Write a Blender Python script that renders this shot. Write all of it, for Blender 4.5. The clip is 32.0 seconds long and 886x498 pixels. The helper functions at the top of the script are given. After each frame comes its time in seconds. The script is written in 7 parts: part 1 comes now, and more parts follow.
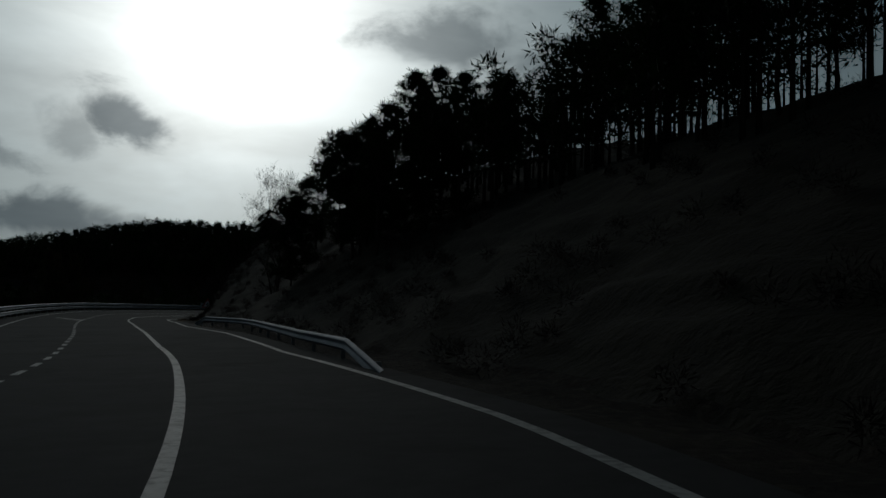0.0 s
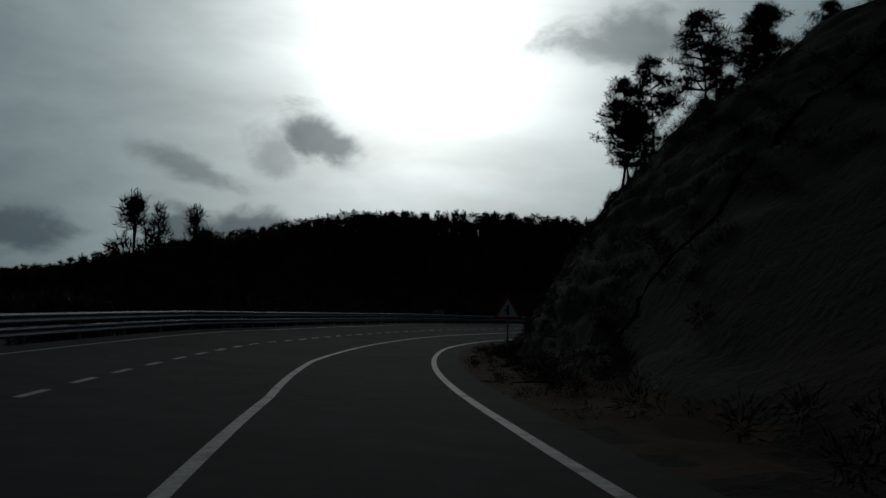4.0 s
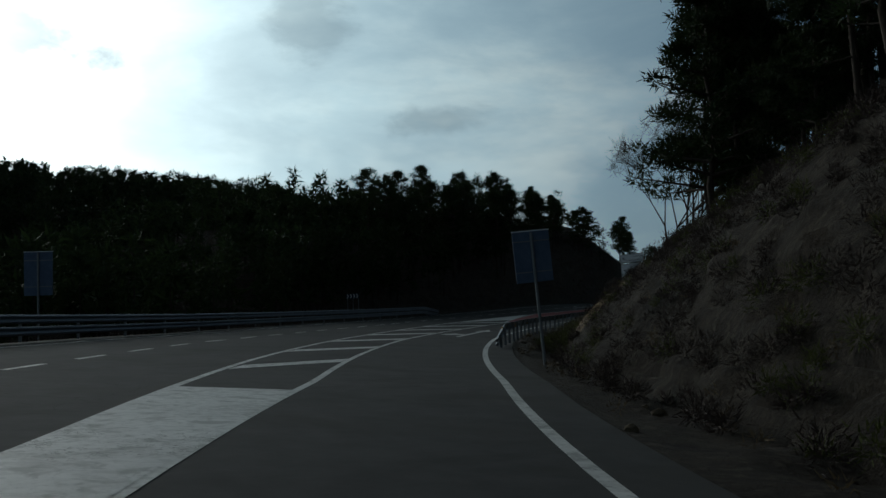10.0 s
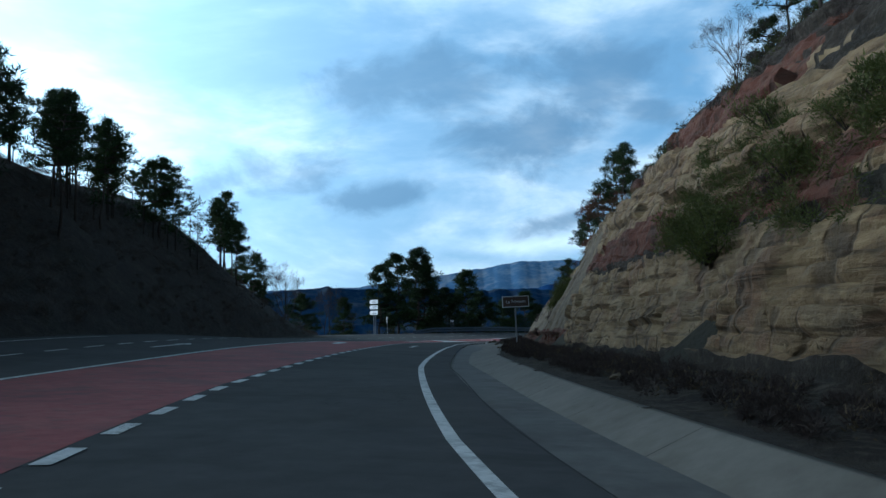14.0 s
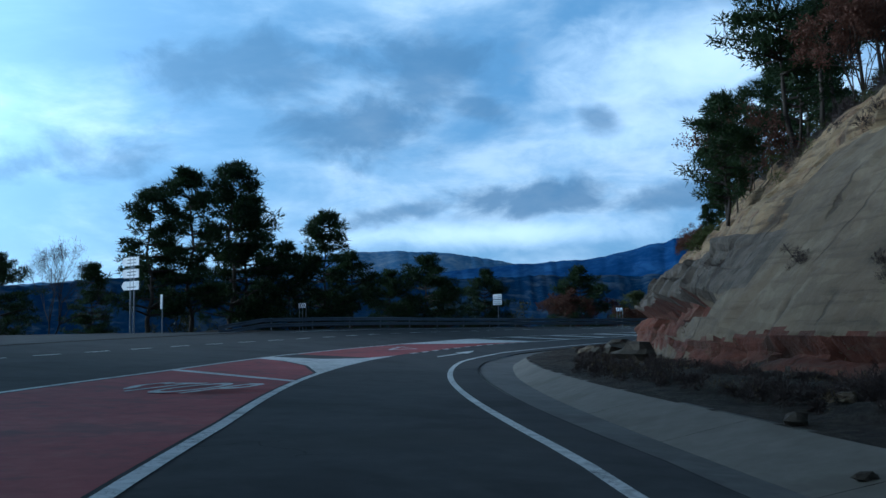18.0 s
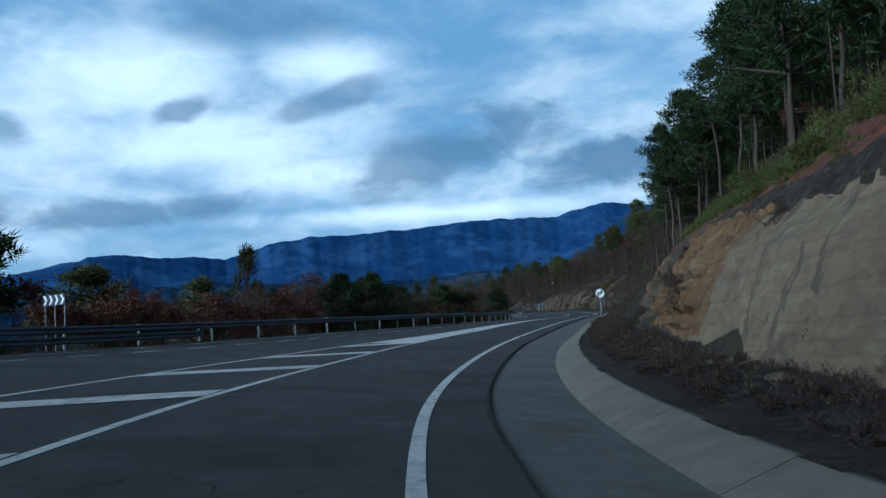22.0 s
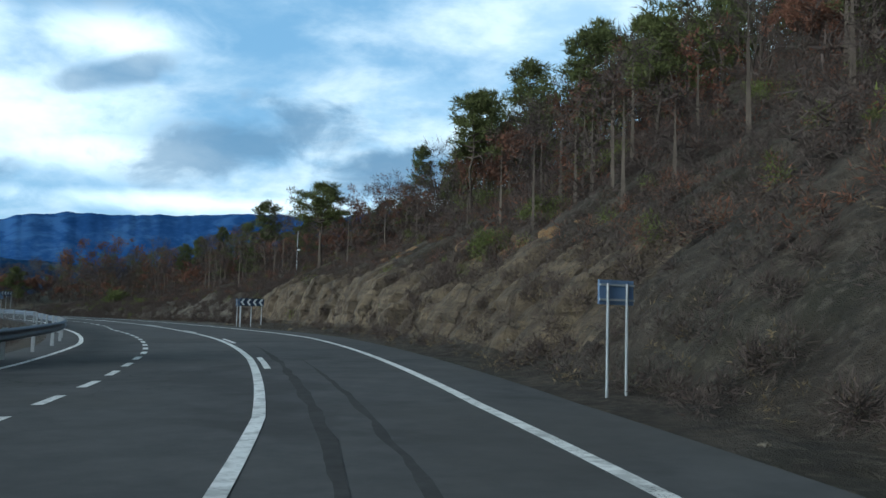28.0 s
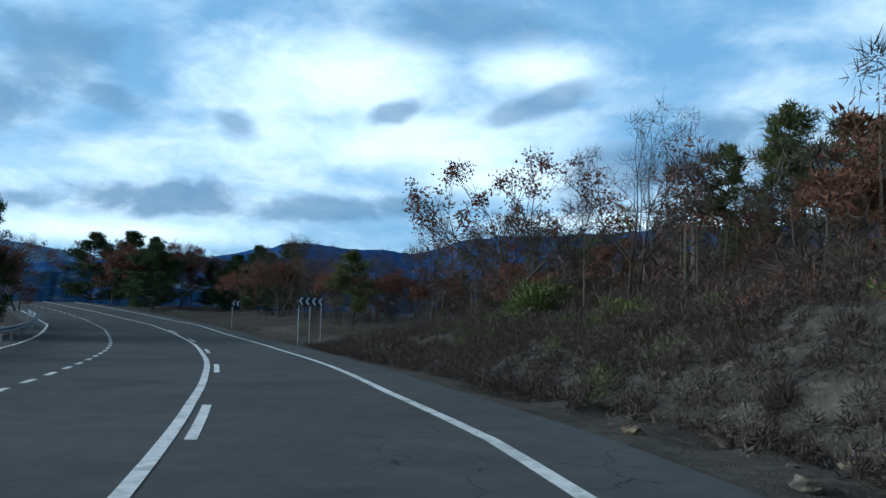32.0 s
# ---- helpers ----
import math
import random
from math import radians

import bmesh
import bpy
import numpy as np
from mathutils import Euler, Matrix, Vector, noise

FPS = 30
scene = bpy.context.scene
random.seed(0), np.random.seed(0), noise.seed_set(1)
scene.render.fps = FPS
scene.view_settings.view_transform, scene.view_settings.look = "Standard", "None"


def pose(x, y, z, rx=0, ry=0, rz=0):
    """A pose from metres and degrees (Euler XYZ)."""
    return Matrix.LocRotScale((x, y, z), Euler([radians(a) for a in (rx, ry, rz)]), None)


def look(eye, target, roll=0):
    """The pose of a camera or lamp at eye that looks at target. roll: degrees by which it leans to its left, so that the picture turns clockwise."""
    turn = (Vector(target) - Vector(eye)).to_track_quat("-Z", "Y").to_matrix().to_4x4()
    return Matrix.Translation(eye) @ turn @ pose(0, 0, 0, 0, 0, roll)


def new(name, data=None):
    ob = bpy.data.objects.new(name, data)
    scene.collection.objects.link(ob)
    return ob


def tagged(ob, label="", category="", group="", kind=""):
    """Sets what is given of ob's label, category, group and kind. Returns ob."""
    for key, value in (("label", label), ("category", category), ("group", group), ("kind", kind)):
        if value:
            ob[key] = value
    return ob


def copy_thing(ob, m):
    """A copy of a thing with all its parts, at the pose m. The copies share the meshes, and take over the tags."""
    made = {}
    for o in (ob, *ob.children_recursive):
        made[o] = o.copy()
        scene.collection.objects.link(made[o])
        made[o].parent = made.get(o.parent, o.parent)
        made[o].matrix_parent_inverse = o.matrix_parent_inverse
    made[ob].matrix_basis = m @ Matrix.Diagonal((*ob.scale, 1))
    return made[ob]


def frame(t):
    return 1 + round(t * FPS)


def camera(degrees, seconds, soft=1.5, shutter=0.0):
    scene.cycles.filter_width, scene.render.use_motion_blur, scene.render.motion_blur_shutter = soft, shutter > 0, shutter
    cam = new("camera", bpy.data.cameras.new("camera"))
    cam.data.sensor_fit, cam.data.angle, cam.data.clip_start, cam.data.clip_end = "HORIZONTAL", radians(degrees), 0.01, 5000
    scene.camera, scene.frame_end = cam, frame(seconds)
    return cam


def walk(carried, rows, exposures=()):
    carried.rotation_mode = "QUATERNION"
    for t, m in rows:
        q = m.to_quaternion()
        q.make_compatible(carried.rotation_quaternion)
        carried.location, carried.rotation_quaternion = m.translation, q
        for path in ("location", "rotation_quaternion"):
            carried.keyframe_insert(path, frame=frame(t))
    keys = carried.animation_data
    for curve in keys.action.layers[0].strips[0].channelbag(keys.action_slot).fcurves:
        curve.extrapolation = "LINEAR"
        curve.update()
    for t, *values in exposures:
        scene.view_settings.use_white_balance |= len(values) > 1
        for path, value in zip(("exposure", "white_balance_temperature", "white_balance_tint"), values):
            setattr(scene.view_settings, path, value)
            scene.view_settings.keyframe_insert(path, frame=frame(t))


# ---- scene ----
cam = camera(52.78, 32.0)
PATH = [
    (0, (0.000, 0.000, 1.310), (0.311, 1.972, 1.437), 1.77),
    (0.5, (-0.186, 9.805, 1.233), (-0.060, 11.796, 1.371), 2.33),
    (1, (-1.411, 19.543, 1.166), (-1.440, 21.538, 1.308), 2.47),
    (1.5, (-2.986, 29.206, 1.114), (-3.116, 31.197, 1.254), 3.54),
    (2, (-4.916, 38.780, 1.038), (-5.084, 40.769, 1.171), 2.90),
    (2.5, (-6.918, 48.341, 0.942), (-7.105, 50.328, 1.076), 2.05),
    (3, (-8.950, 57.897, 0.834), (-9.130, 59.884, 0.971), 1.28),
    (3.5, (-10.898, 67.472, 0.720), (-11.050, 69.462, 0.855), 0.92),
    (4, (-12.666, 77.084, 0.597), (-12.772, 79.077, 0.730), 0.85),
    (4.5, (-14.177, 86.743, 0.464), (-14.223, 88.738, 0.596), 0.61),
    (5, (-15.341, 96.452, 0.315), (-15.315, 98.448, 0.446), -0.55),
    (5.5, (-16.038, 106.204, 0.180), (-15.908, 108.196, 0.304), -1.14),
    (6, (-16.169, 115.988, 0.030), (-15.929, 117.970, 0.150), -1.92),
    (6.5, (-15.853, 125.774, -0.129), (-15.526, 127.744, -0.008), -2.72),
    (7, (-15.124, 135.536, -0.291), (-14.697, 137.486, -0.165), -2.43),
    (7.5, (-13.834, 145.246, -0.442), (-13.290, 147.165, -0.305), -3.37),
    (8, (-11.821, 154.846, -0.555), (-11.161, 156.728, -0.416), -3.64),
    (8.5, (-9.210, 164.320, -0.639), (-8.437, 166.158, -0.495), -3.43),
    (9, (-6.074, 173.651, -0.706), (-5.178, 175.434, -0.566), -2.92),
    (9.5, (-2.321, 182.752, -0.766), (-1.299, 184.465, -0.614), -2.42),
    (10, (2.063, 191.558, -0.837), (3.211, 193.190, -0.705), -2.06),
    (10.5, (7.016, 200.053, -0.902), (8.279, 201.597, -0.767), -2.81),
    (11, (12.506, 208.205, -0.939), (13.868, 209.661, -0.775), -2.77),
    (11.5, (18.545, 215.959, -0.964), (19.970, 217.354, -0.803), -1.36),
    (12, (25.002, 223.366, -0.961), (26.502, 224.679, -0.797), -0.56),
    (12.5, (31.883, 230.395, -0.957), (33.466, 231.606, -0.792), -0.37),
    (13, (39.148, 237.027, -0.984), (40.808, 238.132, -0.825), -1.14),
    (13.5, (46.729, 243.263, -0.984), (48.449, 244.269, -0.808), -1.84),
    (14, (54.703, 248.951, -0.907), (56.476, 249.858, -0.727), -0.85),
    (14.5, (62.884, 254.292, -0.825), (64.681, 255.146, -0.627), 0.02),
    (15, (71.223, 259.353, -0.751), (73.047, 260.153, -0.572), 0.09),
    (15.5, (79.695, 264.163, -0.698), (81.542, 264.912, -0.533), -0.42),
    (16, (88.281, 268.748, -0.666), (90.145, 269.453, -0.503), -1.34),
    (16.5, (96.958, 273.151, -0.652), (98.834, 273.822, -0.483), -2.34),
    (17, (105.664, 277.497, -0.663), (107.549, 278.145, -0.497), -2.58),
    (17.5, (114.424, 281.656, -0.727), (116.319, 282.275, -0.567), -2.11),
    (18, (123.255, 285.598, -0.802), (125.171, 286.149, -0.646), -0.92),
    (18.5, (132.240, 289.078, -0.902), (134.187, 289.510, -0.748), -0.18),
    (19, (141.405, 291.896, -1.037), (143.378, 292.195, -0.902), -0.20),
    (19.5, (150.675, 294.160, -1.201), (152.664, 294.342, -1.096), -0.82),
    (20, (160.090, 295.615, -1.365), (162.086, 295.649, -1.245), -1.43),
    (20.5, (169.594, 296.209, -1.503), (171.584, 296.055, -1.380), -1.48),
    (21, (179.117, 296.045, -1.590), (181.082, 295.698, -1.461), -2.29),
    (21.5, (188.599, 294.977, -1.632), (190.522, 294.445, -1.491), -2.70),
    (22, (197.966, 293.221, -1.664), (199.835, 292.528, -1.506), -3.13),
    (22.5, (207.090, 290.557, -1.681), (208.893, 289.709, -1.515), -2.35),
    (23, (215.964, 287.214, -1.651), (217.695, 286.231, -1.465), -1.15),
    (23.5, (224.563, 283.181, -1.549), (226.221, 282.082, -1.344), -0.39),
    (24, (232.964, 278.721, -1.413), (234.580, 277.558, -1.221), -0.91),
    (24.5, (241.213, 273.967, -1.277), (242.806, 272.773, -1.086), -1.37),
    (25, (249.397, 269.078, -1.146), (250.962, 267.846, -0.958), -1.02),
    (25.5, (257.485, 264.013, -1.028), (259.027, 262.752, -0.846), -0.44),
    (26, (265.511, 258.831, -0.928), (267.042, 257.556, -0.755), 0.11),
    (26.5, (273.525, 253.620, -0.850), (275.060, 252.348, -0.689), 0.57),
    (27, (281.549, 248.413, -0.791), (283.098, 247.159, -0.623), 0.80),
    (27.5, (289.711, 243.406, -0.734), (291.299, 242.203, -0.562), 1.26),
    (28, (298.125, 238.825, -0.657), (299.770, 237.700, -0.495), 1.56),
    (28.5, (306.797, 234.778, -0.547), (308.500, 233.742, -0.385), 2.20),
    (29, (315.618, 231.175, -0.417), (317.367, 230.219, -0.252), 2.33),
    (29.5, (324.533, 228.061, -0.293), (326.340, 227.220, -0.125), 1.97),
    (30, (333.461, 225.420, -0.223), (335.320, 224.702, -0.058), 2.40),
    (30.5, (342.370, 223.353, -0.203), (344.268, 222.745, -0.040), 2.56),
    (31, (351.306, 221.979, -0.143), (353.235, 221.478, 0.028), 2.11),
    (31.5, (360.173, 220.907, -0.057), (362.125, 220.512, 0.122), 2.17),
    (32, (369.016, 220.260, 0.039), (370.991, 219.998, 0.216), 1.28),
]
EXPOSURES = [(0, -4.2, 6500, 10), (2.5, -4.2, 6500, 10), (5, -3.95, 6500, 10), (8, -3.3, 6700, 10), (9.5, -2.4, 6700, 10), (11, -0.95, 6050, 10), (13, -0.1, 5550, 9), (14.5, -0.05, 5450, 9), (16.5, -0.3, 4950, 8), (19, -0.3, 5000, 8), (21, -0.2, 5300, 8), (24, -0.25, 5350, 8), (27, 0.15, 5850, 8), (29, 0.25, 6100, 8), (31, 0.15, 5750, 8), (32, 0.1, 5650, 8)]
walk(cam, [(t, look(eye, target, roll)) for t, eye, target, roll in PATH], exposures=EXPOSURES)

# ---------------------------------------------------------------- world, sun
SUN_AZ, SUN_EL = radians(4.5), radians(18.0)      # azimuth to the left of +y
SUN_DIR = Vector((-math.sin(SUN_AZ) * math.cos(SUN_EL), math.cos(SUN_AZ) * math.cos(SUN_EL), math.sin(SUN_EL)))
# clouds of their own shape: azimuth, elevation (degrees), half width, half height, slant, darkness
CLOUDS = [
    (11.5, 10.8, 2.6, 1.5, -28, 0.9), (14.2, 9.9, 1.8, 1.5, -10, 0.45), (19.2, 8.5, 3.2, 0.9, -20, 0.6), (16, 4.6, 6.5, 1.5, -8, 0.9), (29, 4.2, 4, 1.4, 0, 0.8),
    (-9, 16.5, 5.2, 2, -4, 0.75), (-27, 18, 2.4, 2.4, -35, 0.4), (-34.5, 12, 3, 0.8, 0, 0.4),
    (-68.5, 12.3, 4.6, 2.2, 0, 0.7), (-58.7, 8.4, 3.4, 1, 8, 0.65), (-71.5, 6.9, 3.4, 0.8, 10, 0.7), (-79.5, 7.5, 5, 1.2, 6, 0.8),
    (-51.8, 10.2, 4.2, 1.8, 10, 0.55), (-76.7, 13.2, 2.2, 1.1, -20, 0.55), (-94.5, 13.8, 2.3, 0.7, 22, 0.7), (-84.2, 12.4, 1.3, 0.8, -20, 0.6),
    (-104, 14.5, 4.2, 0.8, 18, 0.65), (-112, 10.8, 7.5, 2, 10, 0.75), (-121, 9.4, 5.5, 1.5, 4, 0.85), (-92, 7.6, 6.5, 0.9, 4, 0.7),
    (-98, 19.5, 7, 1.8, -5, 0.45), (-62.6, 16, 6, 2.2, 5, 0.55), (-73.5, 16, 5, 2.4, 0, 0.6),
]
# bright breaks in the cloud: azimuth, elevation, half width, half height
BREAKS = [(-96.0, 11.6, 9.0, 2.0), (-103.0, 9.6, 5.0, 1.2), (-90.0, 15.5, 7.0, 2.2), (-104.0, 16.5, 4.0, 1.4), (-110.0, 6.9, 9.0, 0.5), (-77.0, 5.4, 9.0, 0.7)]


class Nodes:
    """A small writer of shader node trees."""

    def __init__(self, tree):
        self.tree = tree
        tree.nodes.clear()

    def add(self, kind, ins=None, **props):
        node = self.tree.nodes.new(kind)
        for key, value in props.items():
            setattr(node, key, value)
        for key, value in (ins or {}).items():
            self.put(node.inputs[key], value)
        return node

    def put(self, socket, value):
        if isinstance(value, bpy.types.NodeSocket):
            self.tree.links.new(value, socket)
        elif isinstance(value, (tuple, list)) and socket.type == "RGBA" and len(value) == 3:
            socket.default_value = (*value, 1)
        else:
            socket.default_value = value

    def math(self, op, a, b=0.0, c=None, clamp=False):
        node = self.add("ShaderNodeMath", operation=op, use_clamp=clamp)
        for n, v in enumerate((a, b) if c is None else (a, b, c)):
            self.put(node.inputs[n], v)
        return node.outputs[0]

    def vec(self, op, a, b=(0, 0, 0)):
        node = self.add("ShaderNodeVectorMath", operation=op)
        self.put(node.inputs[0], a)
        self.put(node.inputs[1], b)
        return node.outputs["Value" if op in ("DOT_PRODUCT", "LENGTH", "DISTANCE") else "Vector"]

    def mix(self, f, a, b, blend="MIX"):
        node = self.add("ShaderNodeMix", data_type="RGBA", blend_type=blend)
        self.put(node.inputs[0], f)
        self.put(node.inputs[6], a)
        self.put(node.inputs[7], b)
        return node.outputs[2]

    def ramp(self, f, a, b, lo=0.0, hi=1.0):
        node = self.add("ShaderNodeMapRange", {0: f, 1: a, 2: b, 3: lo, 4: hi}, interpolation_type="SMOOTHSTEP")
        return node.outputs[0]

    def noise(self, vector, scale, detail=4.0, rough=0.55, warp=0.0):
        node = self.add("ShaderNodeTexNoise", {"Vector": vector, "Scale": scale, "Detail": detail, "Roughness": rough, "Distortion": warp})
        return node.outputs["Fac"]


def make_world():
    world = bpy.data.worlds.new("sky")
    scene.world = world
    world.use_nodes = True
    n = Nodes(world.node_tree)
    out = n.add("ShaderNodeOutputWorld")
    way = n.vec("NORMALIZE", n.add("ShaderNodeTexCoord").outputs["Generated"])
    sep = n.add("ShaderNodeSeparateXYZ", {0: way})
    x, y, z = sep.outputs
    sky = n.add("ShaderNodeTexSky", sky_type="NISHITA", sun_disc=False, sun_elevation=SUN_EL, sun_rotation=-SUN_AZ,
                altitude=600, air_density=1.0, dust_density=1.6, ozone_density=1.5).outputs[0]
    sky = n.mix(1.0, sky, (0.085, 0.085, 0.085), "MULTIPLY")
    sky = n.mix(0.6, sky, (0.26, 0.57, 0.86))
    # cloud sheet, seen in perspective
    up = n.math("ADD", n.math("MAXIMUM", z, 0.0), 0.45)
    flat = n.add("ShaderNodeCombineXYZ", {0: n.math("DIVIDE", x, up), 1: n.math("DIVIDE", y, up), 2: n.math("MULTIPLY", z, 3.0)}).outputs[0]
    sheet = n.noise(flat, 2.1, 7.0, 0.56, 0.25)
    fine = n.noise(flat, 6.2, 6.0, 0.6, 0.2)
    veil = n.ramp(sheet, 0.36, 0.60)
    # closeness to the sun
    dot = n.vec("DOT_PRODUCT", way, tuple(SUN_DIR))
    glow = n.math("POWER", n.math("MAXIMUM", dot, 0.0), 30.0)
    core = n.math("POWER", n.math("MAXIMUM", dot, 0.0), 160.0)
    broad = n.math("POWER", n.math("MAXIMUM", n.math("ADD", n.math("MULTIPLY", dot, 0.5), 0.5), 0.0), 10.0)
    thin = n.ramp(sheet, 0.25, 0.75, 0.75, 1.25)
    light = n.math("MULTIPLY", thin, n.math("MULTIPLY", broad, 4.2))
    blaze = n.math("MULTIPLY", thin, n.math("ADD", n.math("MULTIPLY", glow, 11.5), n.math("MULTIPLY", core, 16.0)))
    white = n.mix(n.ramp(fine, 0.35, 0.68), (0.44, 0.66, 0.83), (0.82, 0.97, 1.02))
    col = n.mix(n.math("MULTIPLY", veil, 0.84), sky, white)
    az = n.math("MULTIPLY", n.math("ARCTAN2", n.math("MULTIPLY", x, -1.0), y), 57.29578)
    el = n.math("MULTIPLY", n.math("ARCSINE", z), 57.29578)
    rag = n.math("MULTIPLY", n.math("SUBTRACT", n.noise(n.vec("MULTIPLY", way, (1.0, 1.0, 1.7)), 12.0, 9.0, 0.58, 0.35), 0.5), 3.0)

    def blob(a, e, w, h, slant):
        da, de = n.math("SUBTRACT", az, a), n.math("SUBTRACT", el, e)
        c, s = math.cos(radians(-slant)), math.sin(radians(-slant))
        u = n.math("DIVIDE", n.math("ADD", n.math("MULTIPLY", da, -c), n.math("MULTIPLY", de, -s)), w)
        v = n.math("DIVIDE", n.math("ADD", n.math("MULTIPLY", da, -s), n.math("MULTIPLY", de, c)), h)
        r = n.math("SQRT", n.math("ADD", n.math("MULTIPLY", u, u), n.math("MULTIPLY", v, v)))
        return n.ramp(n.math("ADD", r, rag), 1.35, 0.4)

    def soft_blob(a, e, w, h):
        u = n.math("DIVIDE", n.math("SUBTRACT", az, a), w)
        v = n.math("DIVIDE", n.math("SUBTRACT", el, e), h)
        r = n.math("SQRT", n.math("ADD", n.math("MULTIPLY", u, u), n.math("MULTIPLY", v, v)))
        return n.ramp(n.math("ADD", r, n.math("MULTIPLY", rag, 0.8)), 1.9, 0.0)

    bright = None
    for a, e, w, h in BREAKS:
        m = soft_blob(a, e, w, h)
        bright = m if bright is None else n.math("MAXIMUM", bright, m)
    col = n.mix(n.math("MULTIPLY", bright, 0.85), col, (1.05, 1.22, 1.26))
    dark = None
    for a, e, w, h, slant, d in CLOUDS:
        m = n.math("MULTIPLY", blob(a, e, w, h, slant), d)
        dark = m if dark is None else n.math("MAXIMUM", dark, m)
    lit = n.add("ShaderNodeCombineXYZ", {0: n.math("ADD", n.math("MULTIPLY", light, 0.70), blaze), 1: n.math("ADD", n.math("MULTIPLY", light, 0.95), blaze), 2: n.math("ADD", light, n.math("MULTIPLY", blaze, 0.96))}).outputs[0]
    col = n.mix(1.0, col, lit, "ADD")
    shade = n.mix(1.0, (0.13, 0.26, 0.40), n.mix(1.0, lit, (0.28, 0.29, 0.30), "MULTIPLY"), "ADD")
    col = n.mix(dark, col, shade)
    # sky dimmed overhead, out of view, to lessen the light on the land
    over = n.ramp(z, 0.38, 0.66, 1.0, 0.07)
    col = n.mix(1.0, col, n.add("ShaderNodeCombineXYZ", {0: over, 1: over, 2: over}).outputs[0], "MULTIPLY")
    # ground side of the sphere
    col = n.mix(n.ramp(z, -0.02, -0.12), col, (0.05, 0.06, 0.06))
    n.tree.links.new(n.add("ShaderNodeBackground", {"Color": col, "Strength": 1.0}).outputs[0], out.inputs[0])
    lamp = bpy.data.lights.new("sun", "SUN")
    lamp.energy, lamp.angle, lamp.color = 0.22, radians(12), (1.0, 0.93, 0.84)
    ob = new("sun", lamp)
    ob.rotation_euler = SUN_DIR.to_track_quat("Z", "Y").to_euler()


make_world()

